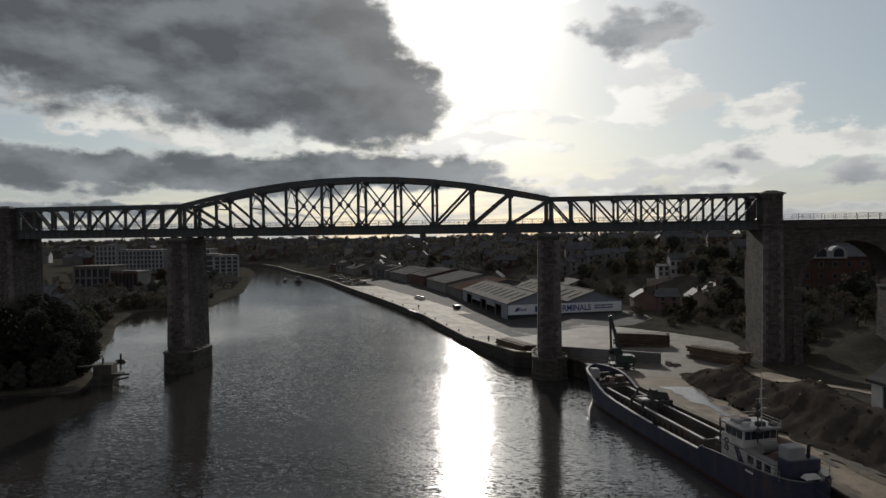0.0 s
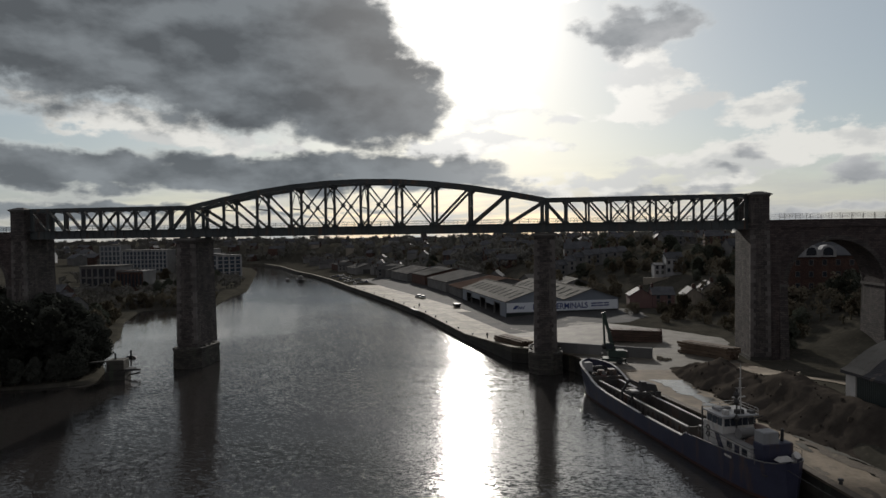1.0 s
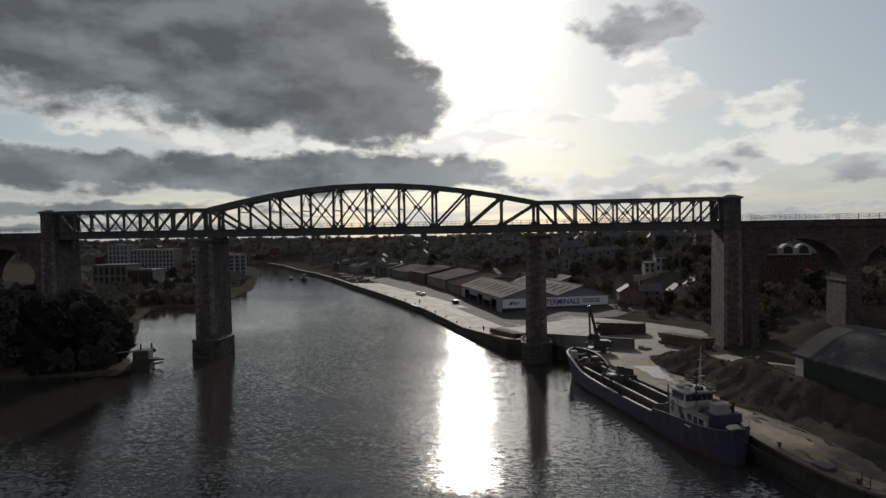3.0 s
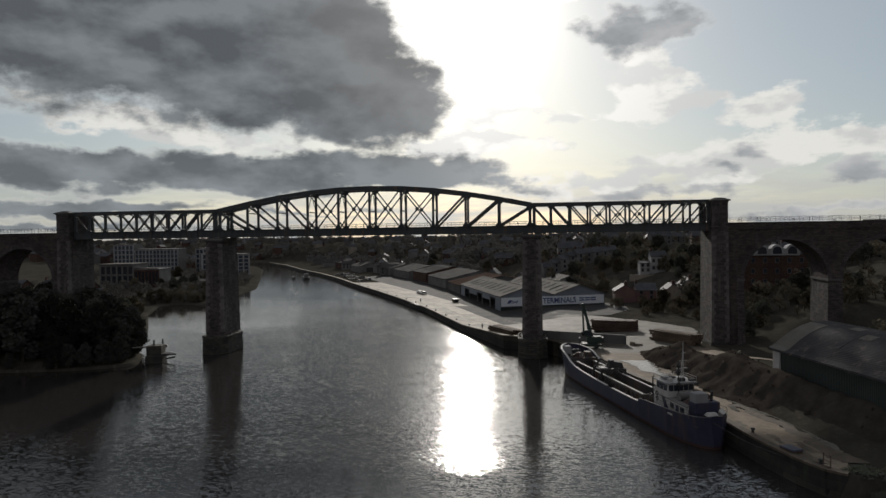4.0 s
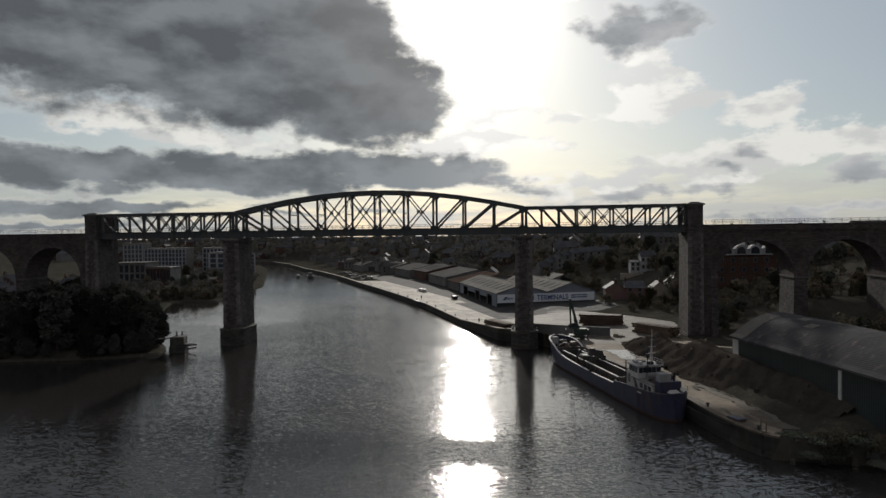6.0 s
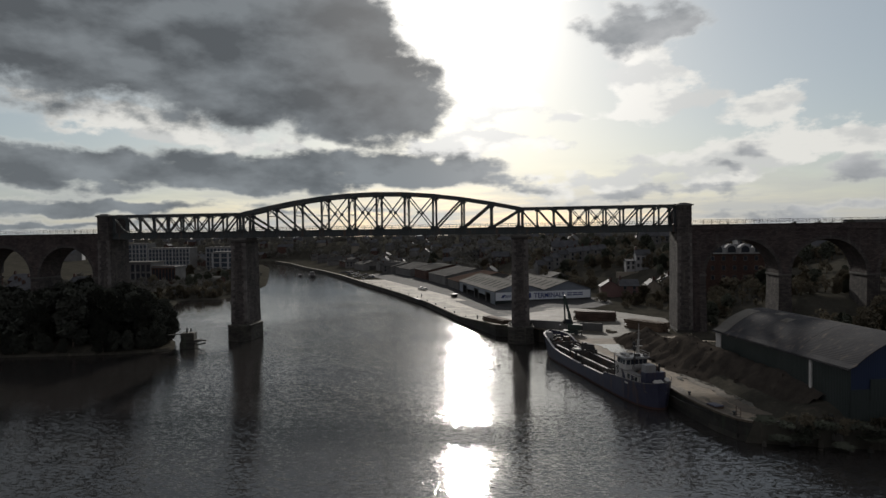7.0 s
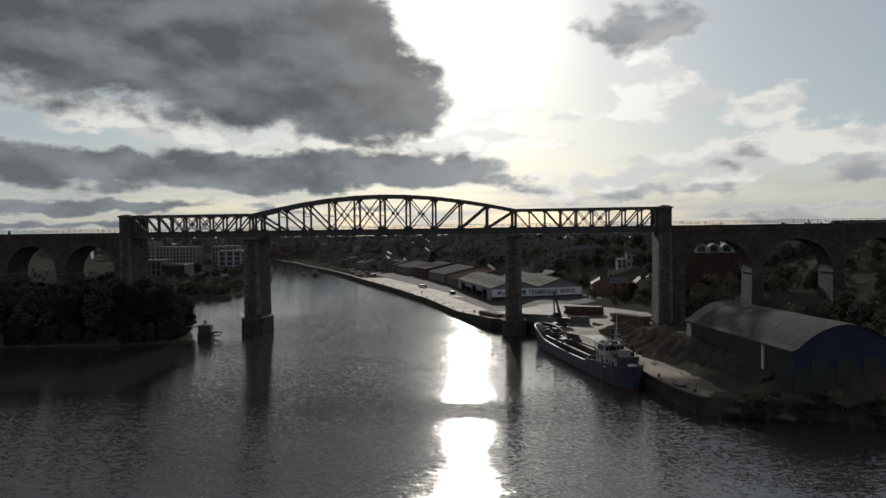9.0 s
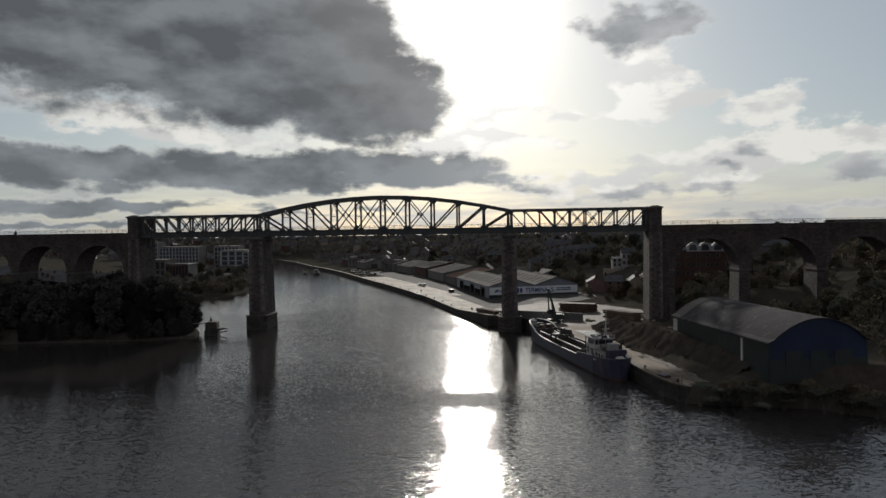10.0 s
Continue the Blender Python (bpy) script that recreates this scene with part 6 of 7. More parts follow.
# villa and cottages below the hill
house(95.5, 128, 0, 6.4, 7, 6.6, 2.2, PALEWALL, SLATE, "white three-bay villa on the slope", (3, 2), 1)
house(90.2, 129, 0, 4.4, 6, 4.6, 0.8, PALEWALL, SLATE, "white side wing of the villa", (2, 2), 0)
villa_terrace = Shape().box(83, 96, 122.5, 123.0, ground_at(90, 122.7) - 2, ground_at(90, 122.7) + 0.9)
tagged(part("garden_wall", villa_terrace, CREAMWALL), "pale garden wall below the villa", "wall")
for k, (x, w, mat, lab) in enumerate(((76.0, 7.5, PINKWALL, "pink rendered cottage beside the yard"), (83.6, 7.4, PINKWALL, "pink rendered cottage beside the yard"), (92.0, 5.6, CREAMWALL, "cream rendered cottage beside the yard"), (97.8, 5.4, CREAMWALL, "cream rendered cottage beside the yard"))):
    house(x, 92 - (6 if k > 1 else 0), 90 if k != 1 else 0, 8.0 if k != 1 else w, w if k != 1 else 8.0, 4.4 if k < 2 else 3.6, 2.3, mat, SLATE, lab, (2, 2), 1)
# terrace with a row of gables on the hill
for k in range(9):
    house(49 + k * 4.3, 178 + k * 1.2, 15.6, 4.46, 8, 5.4, 2.3, GREYWALL, SLATE, "narrow terraced house with a slate roof", (1, 2), 1)
house(64, 215, 0, 14, 9, 6.8, 3.4, GREYWALL, SLATE, "large grey house with a slate roof on the hill", (4, 2), 2)
house(118, 232, 8, 12, 8, 5.2, 3.0, GREYWALL, SLATE, "house with a glinting slate roof", (3, 2), 1)
house(140, 228, -6, 10, 8, 5.2, 3.0, BRICKWALL, SLATE, "brick house on the hill", (3, 2), 2)
house(150, 150, 0, 12, 8, 5.4, 3.4, PALEWALL, SLATE, "pale house on the hill with tall windows", (4, 2), 1)
house(133, 168, 10, 10, 8, 5.2, 3.0, GREYWALL, SLATE, "grey house on the hill", (3, 2), 2)
house(166, 170, -10, 10, 8, 5.2, 3.2, CREAMWALL, SLATE, "cream house on the hill", (3, 2), 1)
# institution seen through the first arch
inst = house(116, 62, 0, 29, 12, 10.5, 2.5, BRICKWALL, SLATE, "long dark brick building with tall windows and dormers", (8, 3), 2, "institution")
part("attic_wall", Shape().box(-9.6, 8.4, -6.5, -5.6, 10.0, 12.2), PALEWALL, inst, "pale attic storey between the dormers")
for k in range(4):
    dx = -7.4 + k * 4.5
    arc = [(dx + 1.9 * math.cos(a), 11.6 + 1.9 * math.sin(a)) for a in (i * math.pi / 10 for i in range(11))]
    part("dormer", Shape().hexa([(x, -6.7, z) for x, z in arc] + [(dx - 1.9, -6.7, 10.1), (dx + 1.9, -6.7, 10.1)], [(x, -4.0, z) for x, z in arc] + [(dx - 1.9, -4.0, 10.1), (dx + 1.9, -4.0, 10.1)]), PALEWALL, inst, "pale round-headed dormer gable")
    arc = [(dx + 1.35 * math.cos(a), 11.5 + 1.35 * math.sin(a)) for a in (i * math.pi / 10 for i in range(11))]
    part("dormer_window", Shape().hexa([(x, -6.76, z) for x, z in arc] + [(dx - 1.35, -6.76, 10.5), (dx + 1.35, -6.76, 10.5)], [(x, -6.7, z) for x, z in arc] + [(dx - 1.35, -6.7, 10.5), (dx + 1.35, -6.7, 10.5)]), GLASS, inst)
house(306, 305, 0, 78, 12, 7.8, 3.0, GREYWALL, DULLROOF, "long dark building on the hilltop", (0, 0), 0)
house(150, 92, -4, 34, 8, 5.0, 2.4, GREYWALL, SLATE, "low grey building beyond the viaduct", (6, 1), 1)

# brick houses behind the left arches
for k in range(6):
    house(-140 - k * 15, 74 + (k % 2) * 9, 6, 13, 8.5, 7.4, 2.6, BRICKWALL, SLATE, "red brick house beyond the viaduct arches", (4, 2), 1)

# the town on the right bank
rng = random.Random(11)
walls = [GREYWALL, PALEWALL, CREAMWALL, BRICKWALL, GREYWALL, GREYWALL, BRICKWALL, GREYWALL]
names = {id(GREYWALL): "grey", id(PALEWALL): "white", id(CREAMWALL): "cream", id(BRICKWALL): "brown brick", id(PINKWALL): "pink"}
for row in range(13):
    base_y = 205 + row * 36
    for k in range(12):
        x = lerp(RIGHT, base_y) + 62 + row * 2 + k * rng.uniform(16, 24)
        y = base_y + rng.uniform(-9, 9) + k * 3
        if x < 175 and y < 250 and x > 30:
            continue
        mat = rng.choice(walls)
        tone = names[id(mat)]
        house(x, y, rng.choice((0, 90, 20, 20, -12)) + rng.uniform(-8, 8), rng.uniform(7, 12), rng.uniform(6.5, 8), rng.uniform(4.0, 5.2), rng.uniform(2.2, 3.0), mat, SLATE, f"{tone} town house with a slate roof", (3, 2) if row < 4 else (0, 0), 1)
# low quayside buildings upriver
for k in range(10):
    y = 262 + k * 24
    x = lerp(RIGHT, y) + 30 + rng.uniform(0, 18)
    mat = rng.choice((GREYWALL, BRICKWALL, GREYWALL))
    house(x, y, 25 + rng.uniform(-10, 10), rng.uniform(10, 16), rng.uniform(8, 11), rng.uniform(3.6, 5.4), rng.uniform(2.0, 2.8), mat, DULLROOF, f"{names[id(mat)]} riverside building upriver", (4, 2) if k < 5 else (0, 0), 1)
# the left bank behind the blocks
for row in range(6):
    base_y = 300 + row * 55
    for k in range(8):
        x = lerp(LEFT, base_y) - 40 - k * rng.uniform(22, 34)
        mat = rng.choice(walls)
        house(x, base_y + rng.uniform(-14, 14), rng.uniform(-30, 30), rng.uniform(10, 18), rng.uniform(8, 10), rng.uniform(5, 7), rng.uniform(2.4, 3.4), mat, SLATE, f"{names[id(mat)]} house on the far bank", (0, 0), 1)


def block(x, y, turn, W, D, h, cols, rows, label, frame_mat, glass):
    """A flat-roofed block with a frame of piers and recessed windows on the front."""
    root = thing("apartment_block", pose(x, y, ground_at(x, y), 0, 0, turn), label, "apartment block", "riverside blocks")
    part("body", Shape().box(0, W, 0.5, D, -4, h), GREYWALL, root)
    part("roof_slab", Shape().box(-0.3, W + 0.3, -0.3, D + 0.3, h, h + 0.5), GREYWALL, root)
    cw, rh = W / cols, (h - 1.0) / rows
    for c in range(cols + 1):
        part("pier", Shape().box(c * cw - cw * 0.13, c * cw + cw * 0.13, 0, 0.5, -4, h), frame_mat, root)
    for r in range(rows + 1):
        part("floor_band", Shape().box(0, W, 0.08, 0.5, r * rh + 0.2, r * rh + 0.2 + rh * 0.2), frame_mat, root)
    pane = Shape().box(0, cw * 0.74, 0.42, 0.48, 0, rh * 0.8).mesh("window")
    for r in range(rows):
        for c in range(cols):
            ob = part("window", pane, glass, root)
            ob.location = (c * cw + cw * 0.13, 0, r * rh + 0.2 + rh * 0.2)
    return root


block(-255, 256, 6, 14, 14, 17.5, 5, 5, "white framed riverside apartment block", PALEWALL, BLUEGLASS)
block(-240, 258, 6, 31, 14, 15.5, 12, 5, "long pale apartment block with rows of windows", PALEWALL, BLUEGLASS)
block(-207, 282, 6, 20, 14, 18.5, 7, 5, "pale apartment block behind the quay", PALEWALL, BLUEGLASS)
block(-191, 262, 10, 17, 20, 15.5, 3, 4, "glassy block with a white frame on the waterside", PALEWALL, BLUEGLASS)
block(-174, 265, 40, 16, 10, 14.5, 4, 5, "grey waterside block with white piers", PALEWALL, BLUEGLASS)
block(-187, 150, 6, 18, 16, 10.8, 6, 2, "pale office building with tall columns", GREYWALL, GLASS)
block(-168.5, 152, 6, 13, 14, 9.6, 7, 1, "dark brown building with vertical piers", BRICKWALL, GLASS)
part("parapet", Shape().box(-0.6, 18.6, -0.6, 16.6, 11.3, 11.6), PALESHEET, bpy.data.objects["apartment_block.005"], "pale flat roof edge")
house(-150, 172, 10, 14, 8, 3.6, 1.2, BRICKWALL, PALESHEET, "low brick building with a pale roof", (3, 1), 0)
house(-138, 166, -10, 9, 6, 3.2, 1.0, BRICKWALL, PALESHEET, "low store with a pale roof", (2, 1), 0)
for k in range(7):
    house(-112 - k * 13, 48 + (k % 3) * 12, rng.uniform(-15, 15), rng.uniform(9, 13), 8, rng.uniform(5, 6.5), 2.8, rng.choice((BRICKWALL, GREYWALL, PINKWALL)), SLATE, "house beyond the viaduct near the river", (3, 2), 1)

# landmarks on the skyline
tower = thing("church_tower", pose(-126, 838, 18), "tall square stone tower on the skyline", "tower")
part("shaft", Shape().box(-4.2, 4.2, -4.2, 4.2, -14, 17, 0.4), STONE, tower)
part("pinnacle", Shape().tube((-3.6, -3.6, 17), (-3.6, -3.6, 20), 0.7, 0.1, 6).tube((3.6, -3.6, 17), (3.6, -3.6, 20), 0.7, 0.1, 6), STONE, tower)
spire = thing("church_spire", pose(-82, 800, 18), "pointed dark church spire on the skyline", "church")
part("base", Shape().box(-3, 3, -3, 3, -14, 4), STONE, spire)
part("steeple", Shape().tube((0, 0, 4), (0, 0, 15), 3.6, 0.1, 8), SLATE, spire)
copy_thing(spire, pose(-268, 152, 22))

# two small craft lying upriver
for x, y, L, w_, h_, lab in ((-117, 270, 13, 4.2, 3.6, "dark workboat moored upriver"), (-127, 272, 6, 2.2, 1.5, "small dark boat on the river")):
    boat = thing("workboat", pose(x, y, TIDE, 0, 0, 28), lab, "boat", "boats upriver")
    part("hull", Shape().hexa([(-w_ / 2 * 0.8, -L / 2, -0.5), (w_ / 2 * 0.8, -L / 2, -0.5), (w_ / 2 * 0.8, L * 0.25, -0.5), (0, L / 2 * 0.9, -0.5), (-w_ / 2 * 0.8, L * 0.25, -0.5)], [(-w_ / 2, -L / 2, 1.2), (w_ / 2, -L / 2, 1.2), (w_ / 2, L * 0.25, 1.4), (0, L / 2, 1.9), (-w_ / 2, L * 0.25, 1.4)]), BLACKIRON, boat)
    part("cabin", Shape().box(-w_ * 0.35, w_ * 0.35, -L * 0.3, L * 0.05, 1.2, h_, 0.1), GREYWALL, boat)
    part("mast", Shape().tube((0, -L * 0.1, h_), (0, -L * 0.1, h_ + 2.5), 0.06), BLACKIRON, boat)

# mooring dolphin off the wooded bank
dol = thing("mooring_dolphin", pose(-50.2, -13.8, 0, 0, 0, 14), "dark concrete mooring dolphin off the wooded bank", "dolphin")
part("base", Shape().box(-2.0, 2.0, -1.6, 1.8, -3, 3.2, 0.1), QUAYWALL, dol, "dark pile base")
part("block", Shape().box(-1.75, 1.75, -1.4, 1.6, 3.2, 5.6, 0.12), QUAYWALL, dol)
part("fender", Shape().box(1.75, 3.4, -1.0, 1.2, 3.1, 3.6).beam((3.4, -0.8, 3.4), (4.6, 0.2, 3.2), 0.3, 0.4).beam((1.9, 0.8, 2.0), (4.4, 0.4, 2.5), 0.25, 0.35), BLACKIRON, dol)
part("stump", Shape().tube((-0.4, 0, 5.6), (-0.4, 0, 6.9), 0.2), BLACKIRON, dol)
part("gangway", Shape().beam((-1.75, 0.5, 5.2), (-8.5, 3.0, 4.4), 1.0, 0.2, (0, 1, 0)), BLACKIRON, dol)
mark = thing("channel_marker", pose(-62, 7.8, 0), "dark marker post with a crossbar in the water", "marker post")
part("post", Shape().tube((0, 0, -3), (0, 0, 3.4), 0.28, 0.22), BLACKIRON, mark)
part("crossbar", Shape().hexa([(-1.5, -0.2, 1.45), (1.5, -0.2, 1.45), (1.5, 0.2, 1.45), (-1.5, 0.2, 1.45)], [(-0.9, -0.2, 1.95), (0.9, -0.2, 1.95), (0.9, 0.2, 1.95), (-0.9, 0.2, 1.95)]), BLACKIRON, mark)

# ---------------------------------------------------------------- trees and scrub
def make_tree(name, label, height, spread_, leaves, leaf, mat, seed, trunk=0.22, low=0.25, bare=0.0):
    """A tapered trunk with limbs and a ragged crown of many small leaf sprays."""
    rng = random.Random(seed)
    root = thing(name, pose(0, 0, -50), label, "tree", "trees")
    wood = Shape()
    top = height * 0.75
    wood.tube((0, 0, -0.6), (0, 0, height * low + 0.5), trunk * 1.3, trunk, 7)
    wood.tube((0, 0, height * low + 0.5), (rng.uniform(-0.4, 0.4), rng.uniform(-0.4, 0.4), top), trunk, trunk * 0.3, 6)
    lobes = []
    for k in range(9):
        a = k * 2.4 + rng.uniform(-0.4, 0.4)
        z = height * (low + (0.86 - low) * (k + 0.5) / 9)
        r = spread_ * (0.75 - 0.45 * abs((k + 0.5) / 9 - 0.4)) * rng.uniform(0.6, 1.0)
        end = Vector((r * math.cos(a), r * math.sin(a), z + r * 0.35))
        wood.tube((0, 0, z - r * 0.25), end, trunk * 0.42, trunk * 0.1, 5)
        lobes.append((end * 0.92, spread_ * rng.uniform(0.34, 0.52)))
    lobes.append((Vector((0, 0, height * 0.86)), spread_ * 0.42))
    lobes.append((Vector((0, 0, height * 0.6)), spread_ * 0.6))
    part("trunk", wood, BARK, root)
    crown = Shape()
    for i in range(leaves):
        c, r = lobes[rng.randrange(len(lobes))]
        d = Vector((rng.gauss(0, 1), rng.gauss(0, 1), rng.gauss(0, 0.8))).normalized()
        p = c + d * r * (rng.random() ** 0.4) * rng.uniform(0.8, 1.12)
        u = Vector((rng.gauss(0, 1), rng.gauss(0, 1), rng.gauss(0, 0.6))).normalized()
        v = u.orthogonal().normalized()
        s = leaf * rng.uniform(0.6, 1.35)
        crown.quad(p - u * s, p + v * s * 0.55 - u * s * 0.1, p + u * s, p - v * s * 0.6 + u * s * 0.15)
    me = bpy.data.meshes.new("crown")
    me.from_pydata(crown.v, [], crown.f)
    part("crown", me, mat, root)
    return root


EVERGREEN = [make_tree("evergreen_tree", "dark dense evergreen tree on the river bank", 14, 4.6, 3600, 0.50, EVERLEAF, s, 0.28, 0.10) for s in (1, 2, 3)]
BROADLEAF = [make_tree("broadleaf_tree", "autumn broadleaf tree on the slope", 9.5, 4.2, 2300, 0.40, AUTUMN, s, 0.2, 0.08) for s in (4, 5)]
DARKTREE = [make_tree("deciduous_tree", "dark green broadleaf tree", 10, 4.4, 2000, 0.48, LEAF, s, 0.22, 0.08) for s in (6, 7)]
SHRUB = [make_tree("shrub", "brown autumn shrub on the bank", 3.4, 2.2, 700, 0.22, AUTUMN, s, 0.08, 0.05) for s in (8, 9)]


def plant(kind, x, y, scale=1.0, lift=0.0):
    if 74 < x < 108 and -84 < y < -36:
        return None
    rng = random.Random(int(x * 31 + y * 17))
    side = 1 if x > (lerp(RIGHT, y) + lerp(LEFT, y)) / 2 else -1
    ob = kind[rng.randrange(len(kind))]
    s = scale * rng.uniform(0.88, 1.12)
    made = copy_thing(ob, pose(x, y, land(x, y, side) - 0.25 + lift, 0, 0, rng.uniform(0, 360)))
    made.scale = (s * rng.uniform(0.9, 1.15), s * rng.uniform(0.9, 1.15), s)
    return made


rng = random.Random(21)
# dense wood on the left bank's point
for y in np.arange(-25, 22, 5.2):
    for x in np.arange(-112, -52, 5.6):
        px, py = x + rng.uniform(-1.6, 1.6), y + rng.uniform(-1.6, 1.6)
        inside = lerp(LEFT, py) - px
        if inside < (0.4 if py < 6 else 4.0) or inside > 62:
            continue
        tall = 1.0 if inside > 7 else 0.8
        plant(EVERGREEN, px, py, tall * rng.uniform(0.85, 1.05))
for k in range(60):
    y = rng.uniform(-36, -2)
    plant(EVERGREEN, lerp(LEFT, y) - rng.uniform(2.6, 5.2), y, rng.uniform(0.28, 0.45))
# scrub along the left bank above the bridge
for k in range(60):
    y = rng.uniform(20, 108)
    plant(SHRUB, lerp(LEFT, y) - rng.uniform(3, 16), y, rng.uniform(0.4, 0.8))
for k in range(26):
    y = rng.uniform(24, 230)
    plant(DARKTREE if k % 2 else BROADLEAF, lerp(LEFT, y) - rng.uniform(18, 60), y, rng.uniform(0.5, 0.8))
for k in range(80):
    x, y = rng.uniform(-200, -92), rng.uniform(11, 66)
    plant(DARKTREE if k % 3 else BROADLEAF, min(x, lerp(LEFT, y) - 5), y, rng.uniform(0.5, 0.9))
# scrub and trees on the right slope before and below the viaduct
for k in range(70):
    x, y = rng.uniform(112, 175), rng.uniform(-60, -4)
    if x - 112 < (-20 - y) * 0.25:
        continue
    plant(BROADLEAF if k % 3 else DARKTREE, x, y, rng.uniform(0.45, 0.85))
for k in range(60):
    x, y = rng.uniform(88, 170), rng.uniform(10, 52)
    plant((SHRUB, BROADLEAF, DARKTREE)[k % 3], x, y, rng.uniform(0.6, 1.0) if k % 3 == 0 else rng.uniform(0.35, 0.65))
for k in range(70):
    x, y = rng.uniform(52, 130), rng.uniform(98, 172)
    if x - lerp(RIGHT, y) < 84 or (72 < x < 94 and y < 134):
        continue
    plant(DARKTREE if k % 2 else BROADLEAF, x, y, rng.uniform(0.45, 0.75))
for k in range(26):
    x = rng.uniform(62, 108)
    plant(SHRUB, x, rng.uniform(56, 84) - (x - 62) * 0.35, rng.uniform(0.7, 1.3))
for k in range(80):
    x, y = rng.uniform(72, 180), rng.uniform(60, 180)
    if x - lerp(RIGHT, y) < 80 or (70 < x < 102 and 80 < y < 134) or (100 < x < 134 and y < 72):
        continue
    plant((DARKTREE, BROADLEAF, SHRUB)[k % 3], x, y, rng.uniform(0.4, 0.7) if k % 3 < 2 else rng.uniform(0.8, 1.4))
for k in range(30):
    y = rng.uniform(105, 150)
    plant(SHRUB if k % 2 else BROADLEAF, lerp(LEFT, y) - rng.uniform(3, 22), y, rng.uniform(0.9, 1.5) if k % 2 else rng.uniform(0.35, 0.5))
for k in range(34):
    x = 79 + k * 1.0 + rng.uniform(-0.8, 0.8)
    made = copy_thing(SHRUB[k % 2], pose(x, lerp([(74, -78.2), (84, -79.0), (95, -80.0), (103, -84), (118, -91)], x) + rng.uniform(-1.6, 0.8), 3.9 + rng.uniform(-0.8, 0.3), 0, 0, k * 50))
    made.scale = (rng.uniform(0.5, 0.8), rng.uniform(0.5, 0.8), rng.uniform(0.4, 0.6))
# single trees on the hilltop that stand above the viaduct's parapet
for x, y, size in ((217, 264, 1.15), (212, 262, 0.9), (226, 393, 1.0), (231, 396, 0.8), (245, 250, 1.2), (262, 255, 1.0), (180, 300, 0.9)):
    plant(DARKTREE if size > 1 else BROADLEAF, x, y, size)
# low dark scrub covering the bank beyond the quay's end, partly for its shade
THICKET = [make_tree("thicket", "low dark scrub on the tidal bank", 2.4, 2.6, 900, 0.24, LEAF, s, 0.06, 0.05) for s in (31, 32)]
for k in range(40):
    x = 76 + k * 1.15 + rng.uniform(-0.6, 0.6)
    edge = lerp([(74, -79.6), (84, -80.6), (95, -81.6), (103, -86), (118, -94), (124, -97)], x)
    out = rng.uniform(-2.2, 1.6)
    made = copy_thing(THICKET[k % 2], pose(x, edge + out, 3.7 + min(0.3, out * 0.9), 0, 0, k * 47))
    made.scale = (rng.uniform(0.5, 0.9), rng.uniform(0.5, 0.9), rng.uniform(0.2, 0.38))
# trees among the near town
for k in range(56):
    y = rng.uniform(190, 330)
    x = lerp(RIGHT, y) + rng.uniform(62, 330)
    plant(DARKTREE if k % 3 else BROADLEAF, x, y, rng.uniform(0.6, 1.05))
for k in range(20):
    plant(DARKTREE if k % 2 else BROADLEAF, rng.uniform(120, 330), rng.uniform(90, 200), rng.uniform(0.6, 1.0))


def far_woods(name, spots, mat, label, seed):
    """Far trees, one mesh of leaf sprays on short trunks."""
    rng = random.Random(seed)
    s = Shape()
    for x, y, size in spots:
        side = 1 if x > (lerp(RIGHT, y) + lerp(LEFT, y)) / 2 else -1
        z = land(x, y, side)
        h, r = 9.5 * size, 3.6 * size
        s.tube((x, y, z - 1), (x, y, z + h * 0.6), 0.3, 0.1, 4)
        lobes = [(Vector((x + rng.uniform(-r, r) * 0.7, y + rng.uniform(-r, r) * 0.7, z + h * rng.uniform(0.35, 0.85))), r * rng.uniform(0.4, 0.7)) for _ in range(6)]
        for _ in range(int(60 + 150 * min(1.0, size))):
            c, q = lobes[rng.randrange(6)]
            d = Vector((rng.gauss(0, 1), rng.gauss(0, 1), rng.gauss(0, 0.9))).normalized()
            p = c + d * q * rng.uniform(0.5, 1.1)
            u = Vector((rng.gauss(0, 1), rng.gauss(0, 1), rng.gauss(0, 0.6))).normalized()
            v = u.orthogonal()
            t = 0.75 * size * rng.uniform(0.6, 1.3)
            s.quad(p - u * t, p + v * t * 0.6, p + u * t, p - v * t * 0.6)
    me = bpy.data.meshes.new(name)
    me.from_pydata(s.v, [], s.f)
    tagged(part(name, me, mat), label, "woods", kind="stuff")


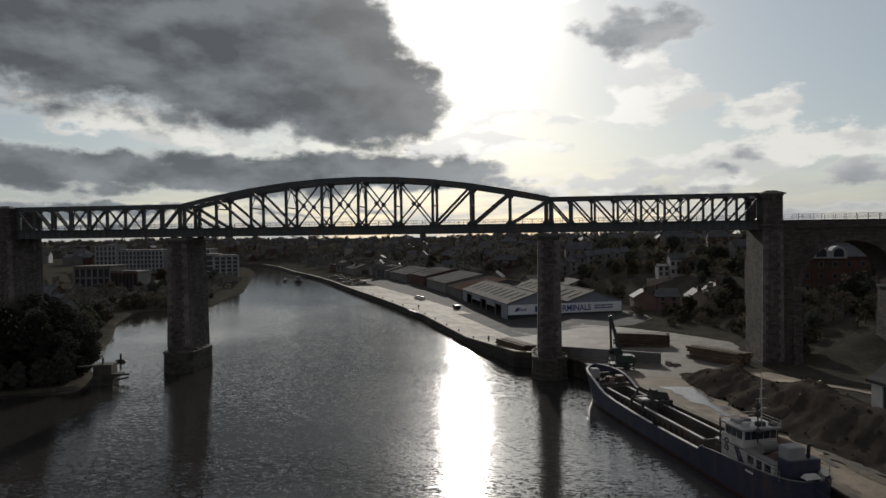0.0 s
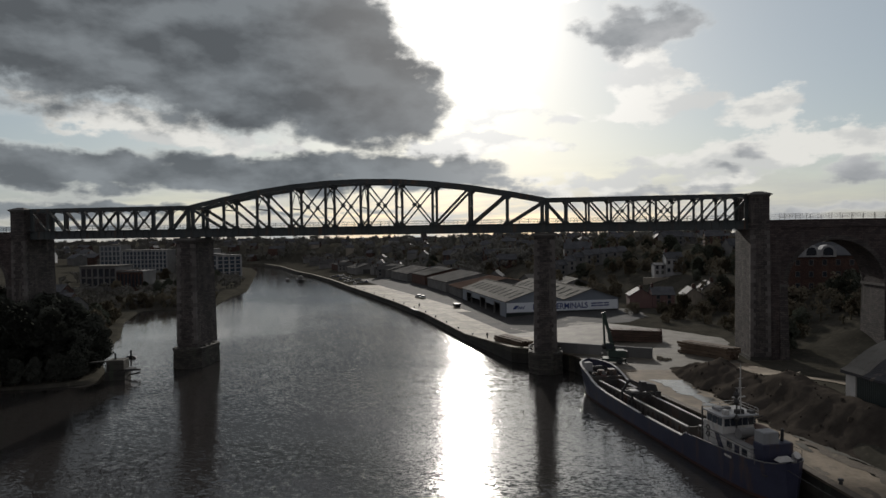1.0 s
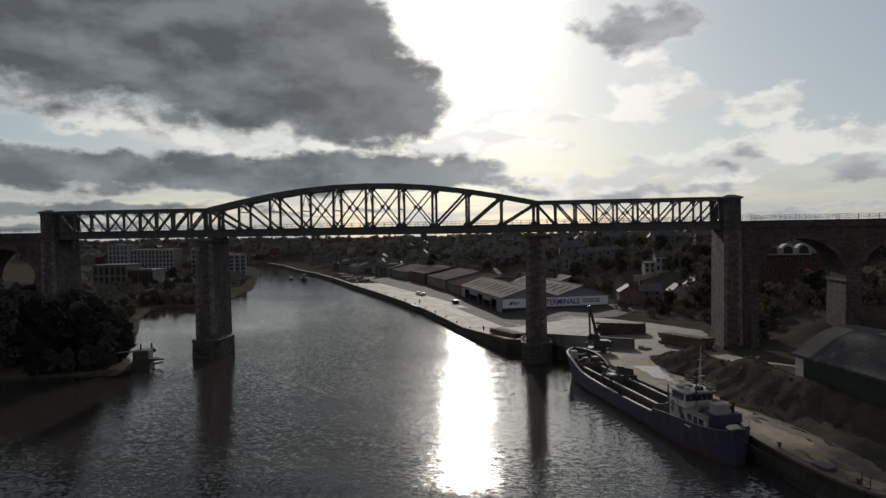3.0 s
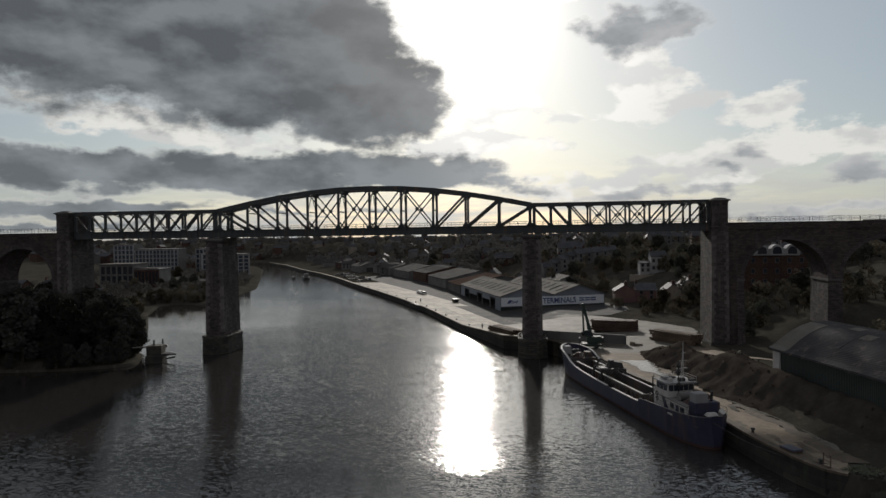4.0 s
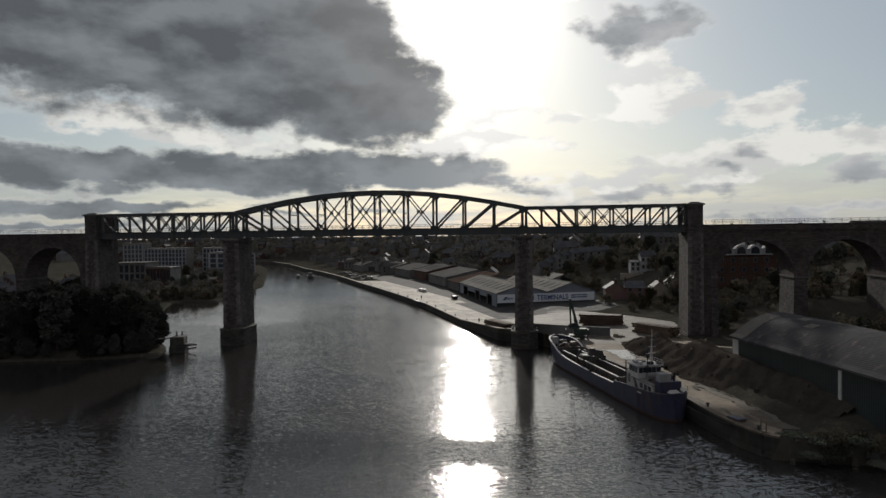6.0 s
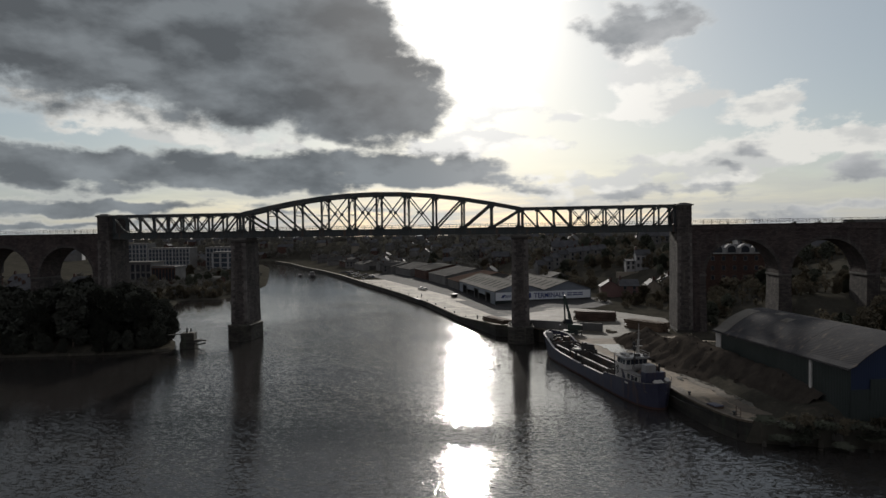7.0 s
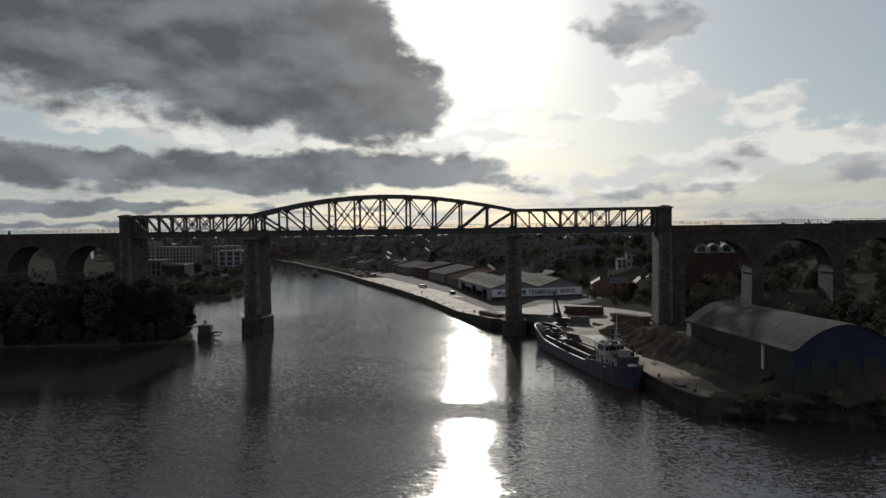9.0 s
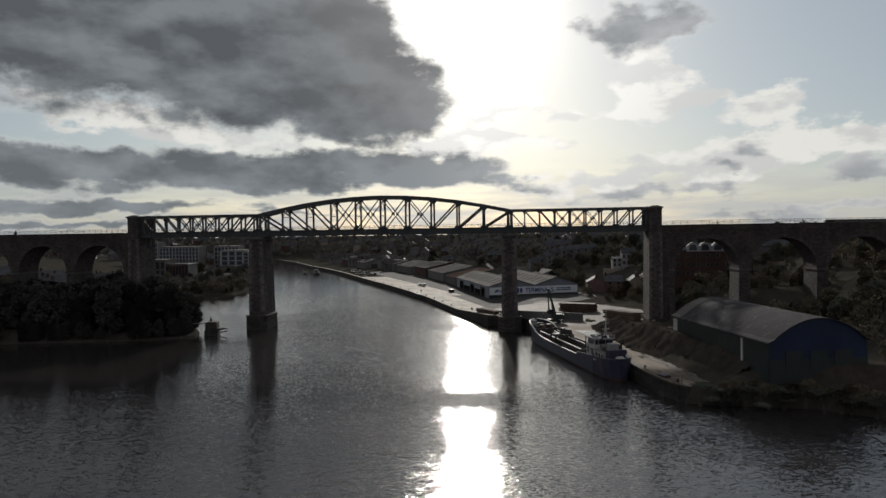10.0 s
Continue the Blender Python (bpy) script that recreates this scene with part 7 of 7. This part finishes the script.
spots = []
for k in range(760):
    y = rng.uniform(40, 430)
    x = lerp(RIGHT, y) + rng.uniform(84, 300)
    if (70 < x < 103 and 86 < y < 131) or (94 < x < 134 and 52 < y < 70) or (y < 60 and x < 90):
        continue
    spots.append((x, y, rng.uniform(0.3, 0.75)))
for k in range(130):
    spots.append((rng.uniform(88, 175), rng.uniform(10, 50), rng.uniform(0.25, 0.5)))
for k in range(90):
    x, y = rng.uniform(108, 190), rng.uniform(-75, -4)
    spots.append((x, y, rng.uniform(0.25, 0.6)))
far_woods("hillside_scrub", spots, AUTUMN, "brown and green scrub covering the hillside", 2)
spots = []
for k in range(300):
    y = rng.uniform(320, 700)
    spots.append((lerp(RIGHT, y) + rng.uniform(50, 460), y, rng.uniform(0.7, 1.2)))
for k in range(220):
    y = rng.uniform(280, 700)
    spots.append((lerp(LEFT, y) - rng.uniform(30, 340), y, rng.uniform(0.7, 1.1)))
for k in range(430):
    y = rng.uniform(60, 262)
    spots.append((lerp(LEFT, y) - rng.uniform(5, 95), y, rng.uniform(0.25, 0.6)))
for k in range(360):
    spots.append((rng.uniform(-210, -88), rng.uniform(11, 85), rng.uniform(0.25, 0.55)))
spots = [p for p in spots if p[0] > lerp(RIGHT, p[1]) + 40 or p[0] < lerp(LEFT, p[1]) - 4]
spots = [p for p in spots if not (-190 < p[0] < -154 and 146 < p[1] < 172)]
for k in range(420):
    y = rng.uniform(250, 690)
    x = lerp(RIGHT, y) + rng.uniform(44, 420)
    spots.append((x, y, rng.uniform(0.45, 0.95)))
for k in range(160):
    x, y = rng.uniform(-60, 60), rng.uniform(225, 330)
    if x > lerp(RIGHT, y) + 66:
        spots.append((x, y, rng.uniform(0.6, 1.0)))
# both tree belts take the leaf colour paled for haze
far_woods("far_trees", spots, HAZEWOOD, "trees among the distant town, haze in their colour", 3)
far_woods("skyline_trees", [(rng.uniform(-950, 700), rng.uniform(640, 1200), rng.uniform(0.7, 1.5)) for _ in range(330)], HAZEWOOD, "skyline trees, haze in their colour", 4)
for kinds in (EVERGREEN, BROADLEAF, DARKTREE, SHRUB, THICKET):
    for ob in kinds:
        for child in list(ob.children):
            bpy.data.objects.remove(child)
        bpy.data.objects.remove(ob)
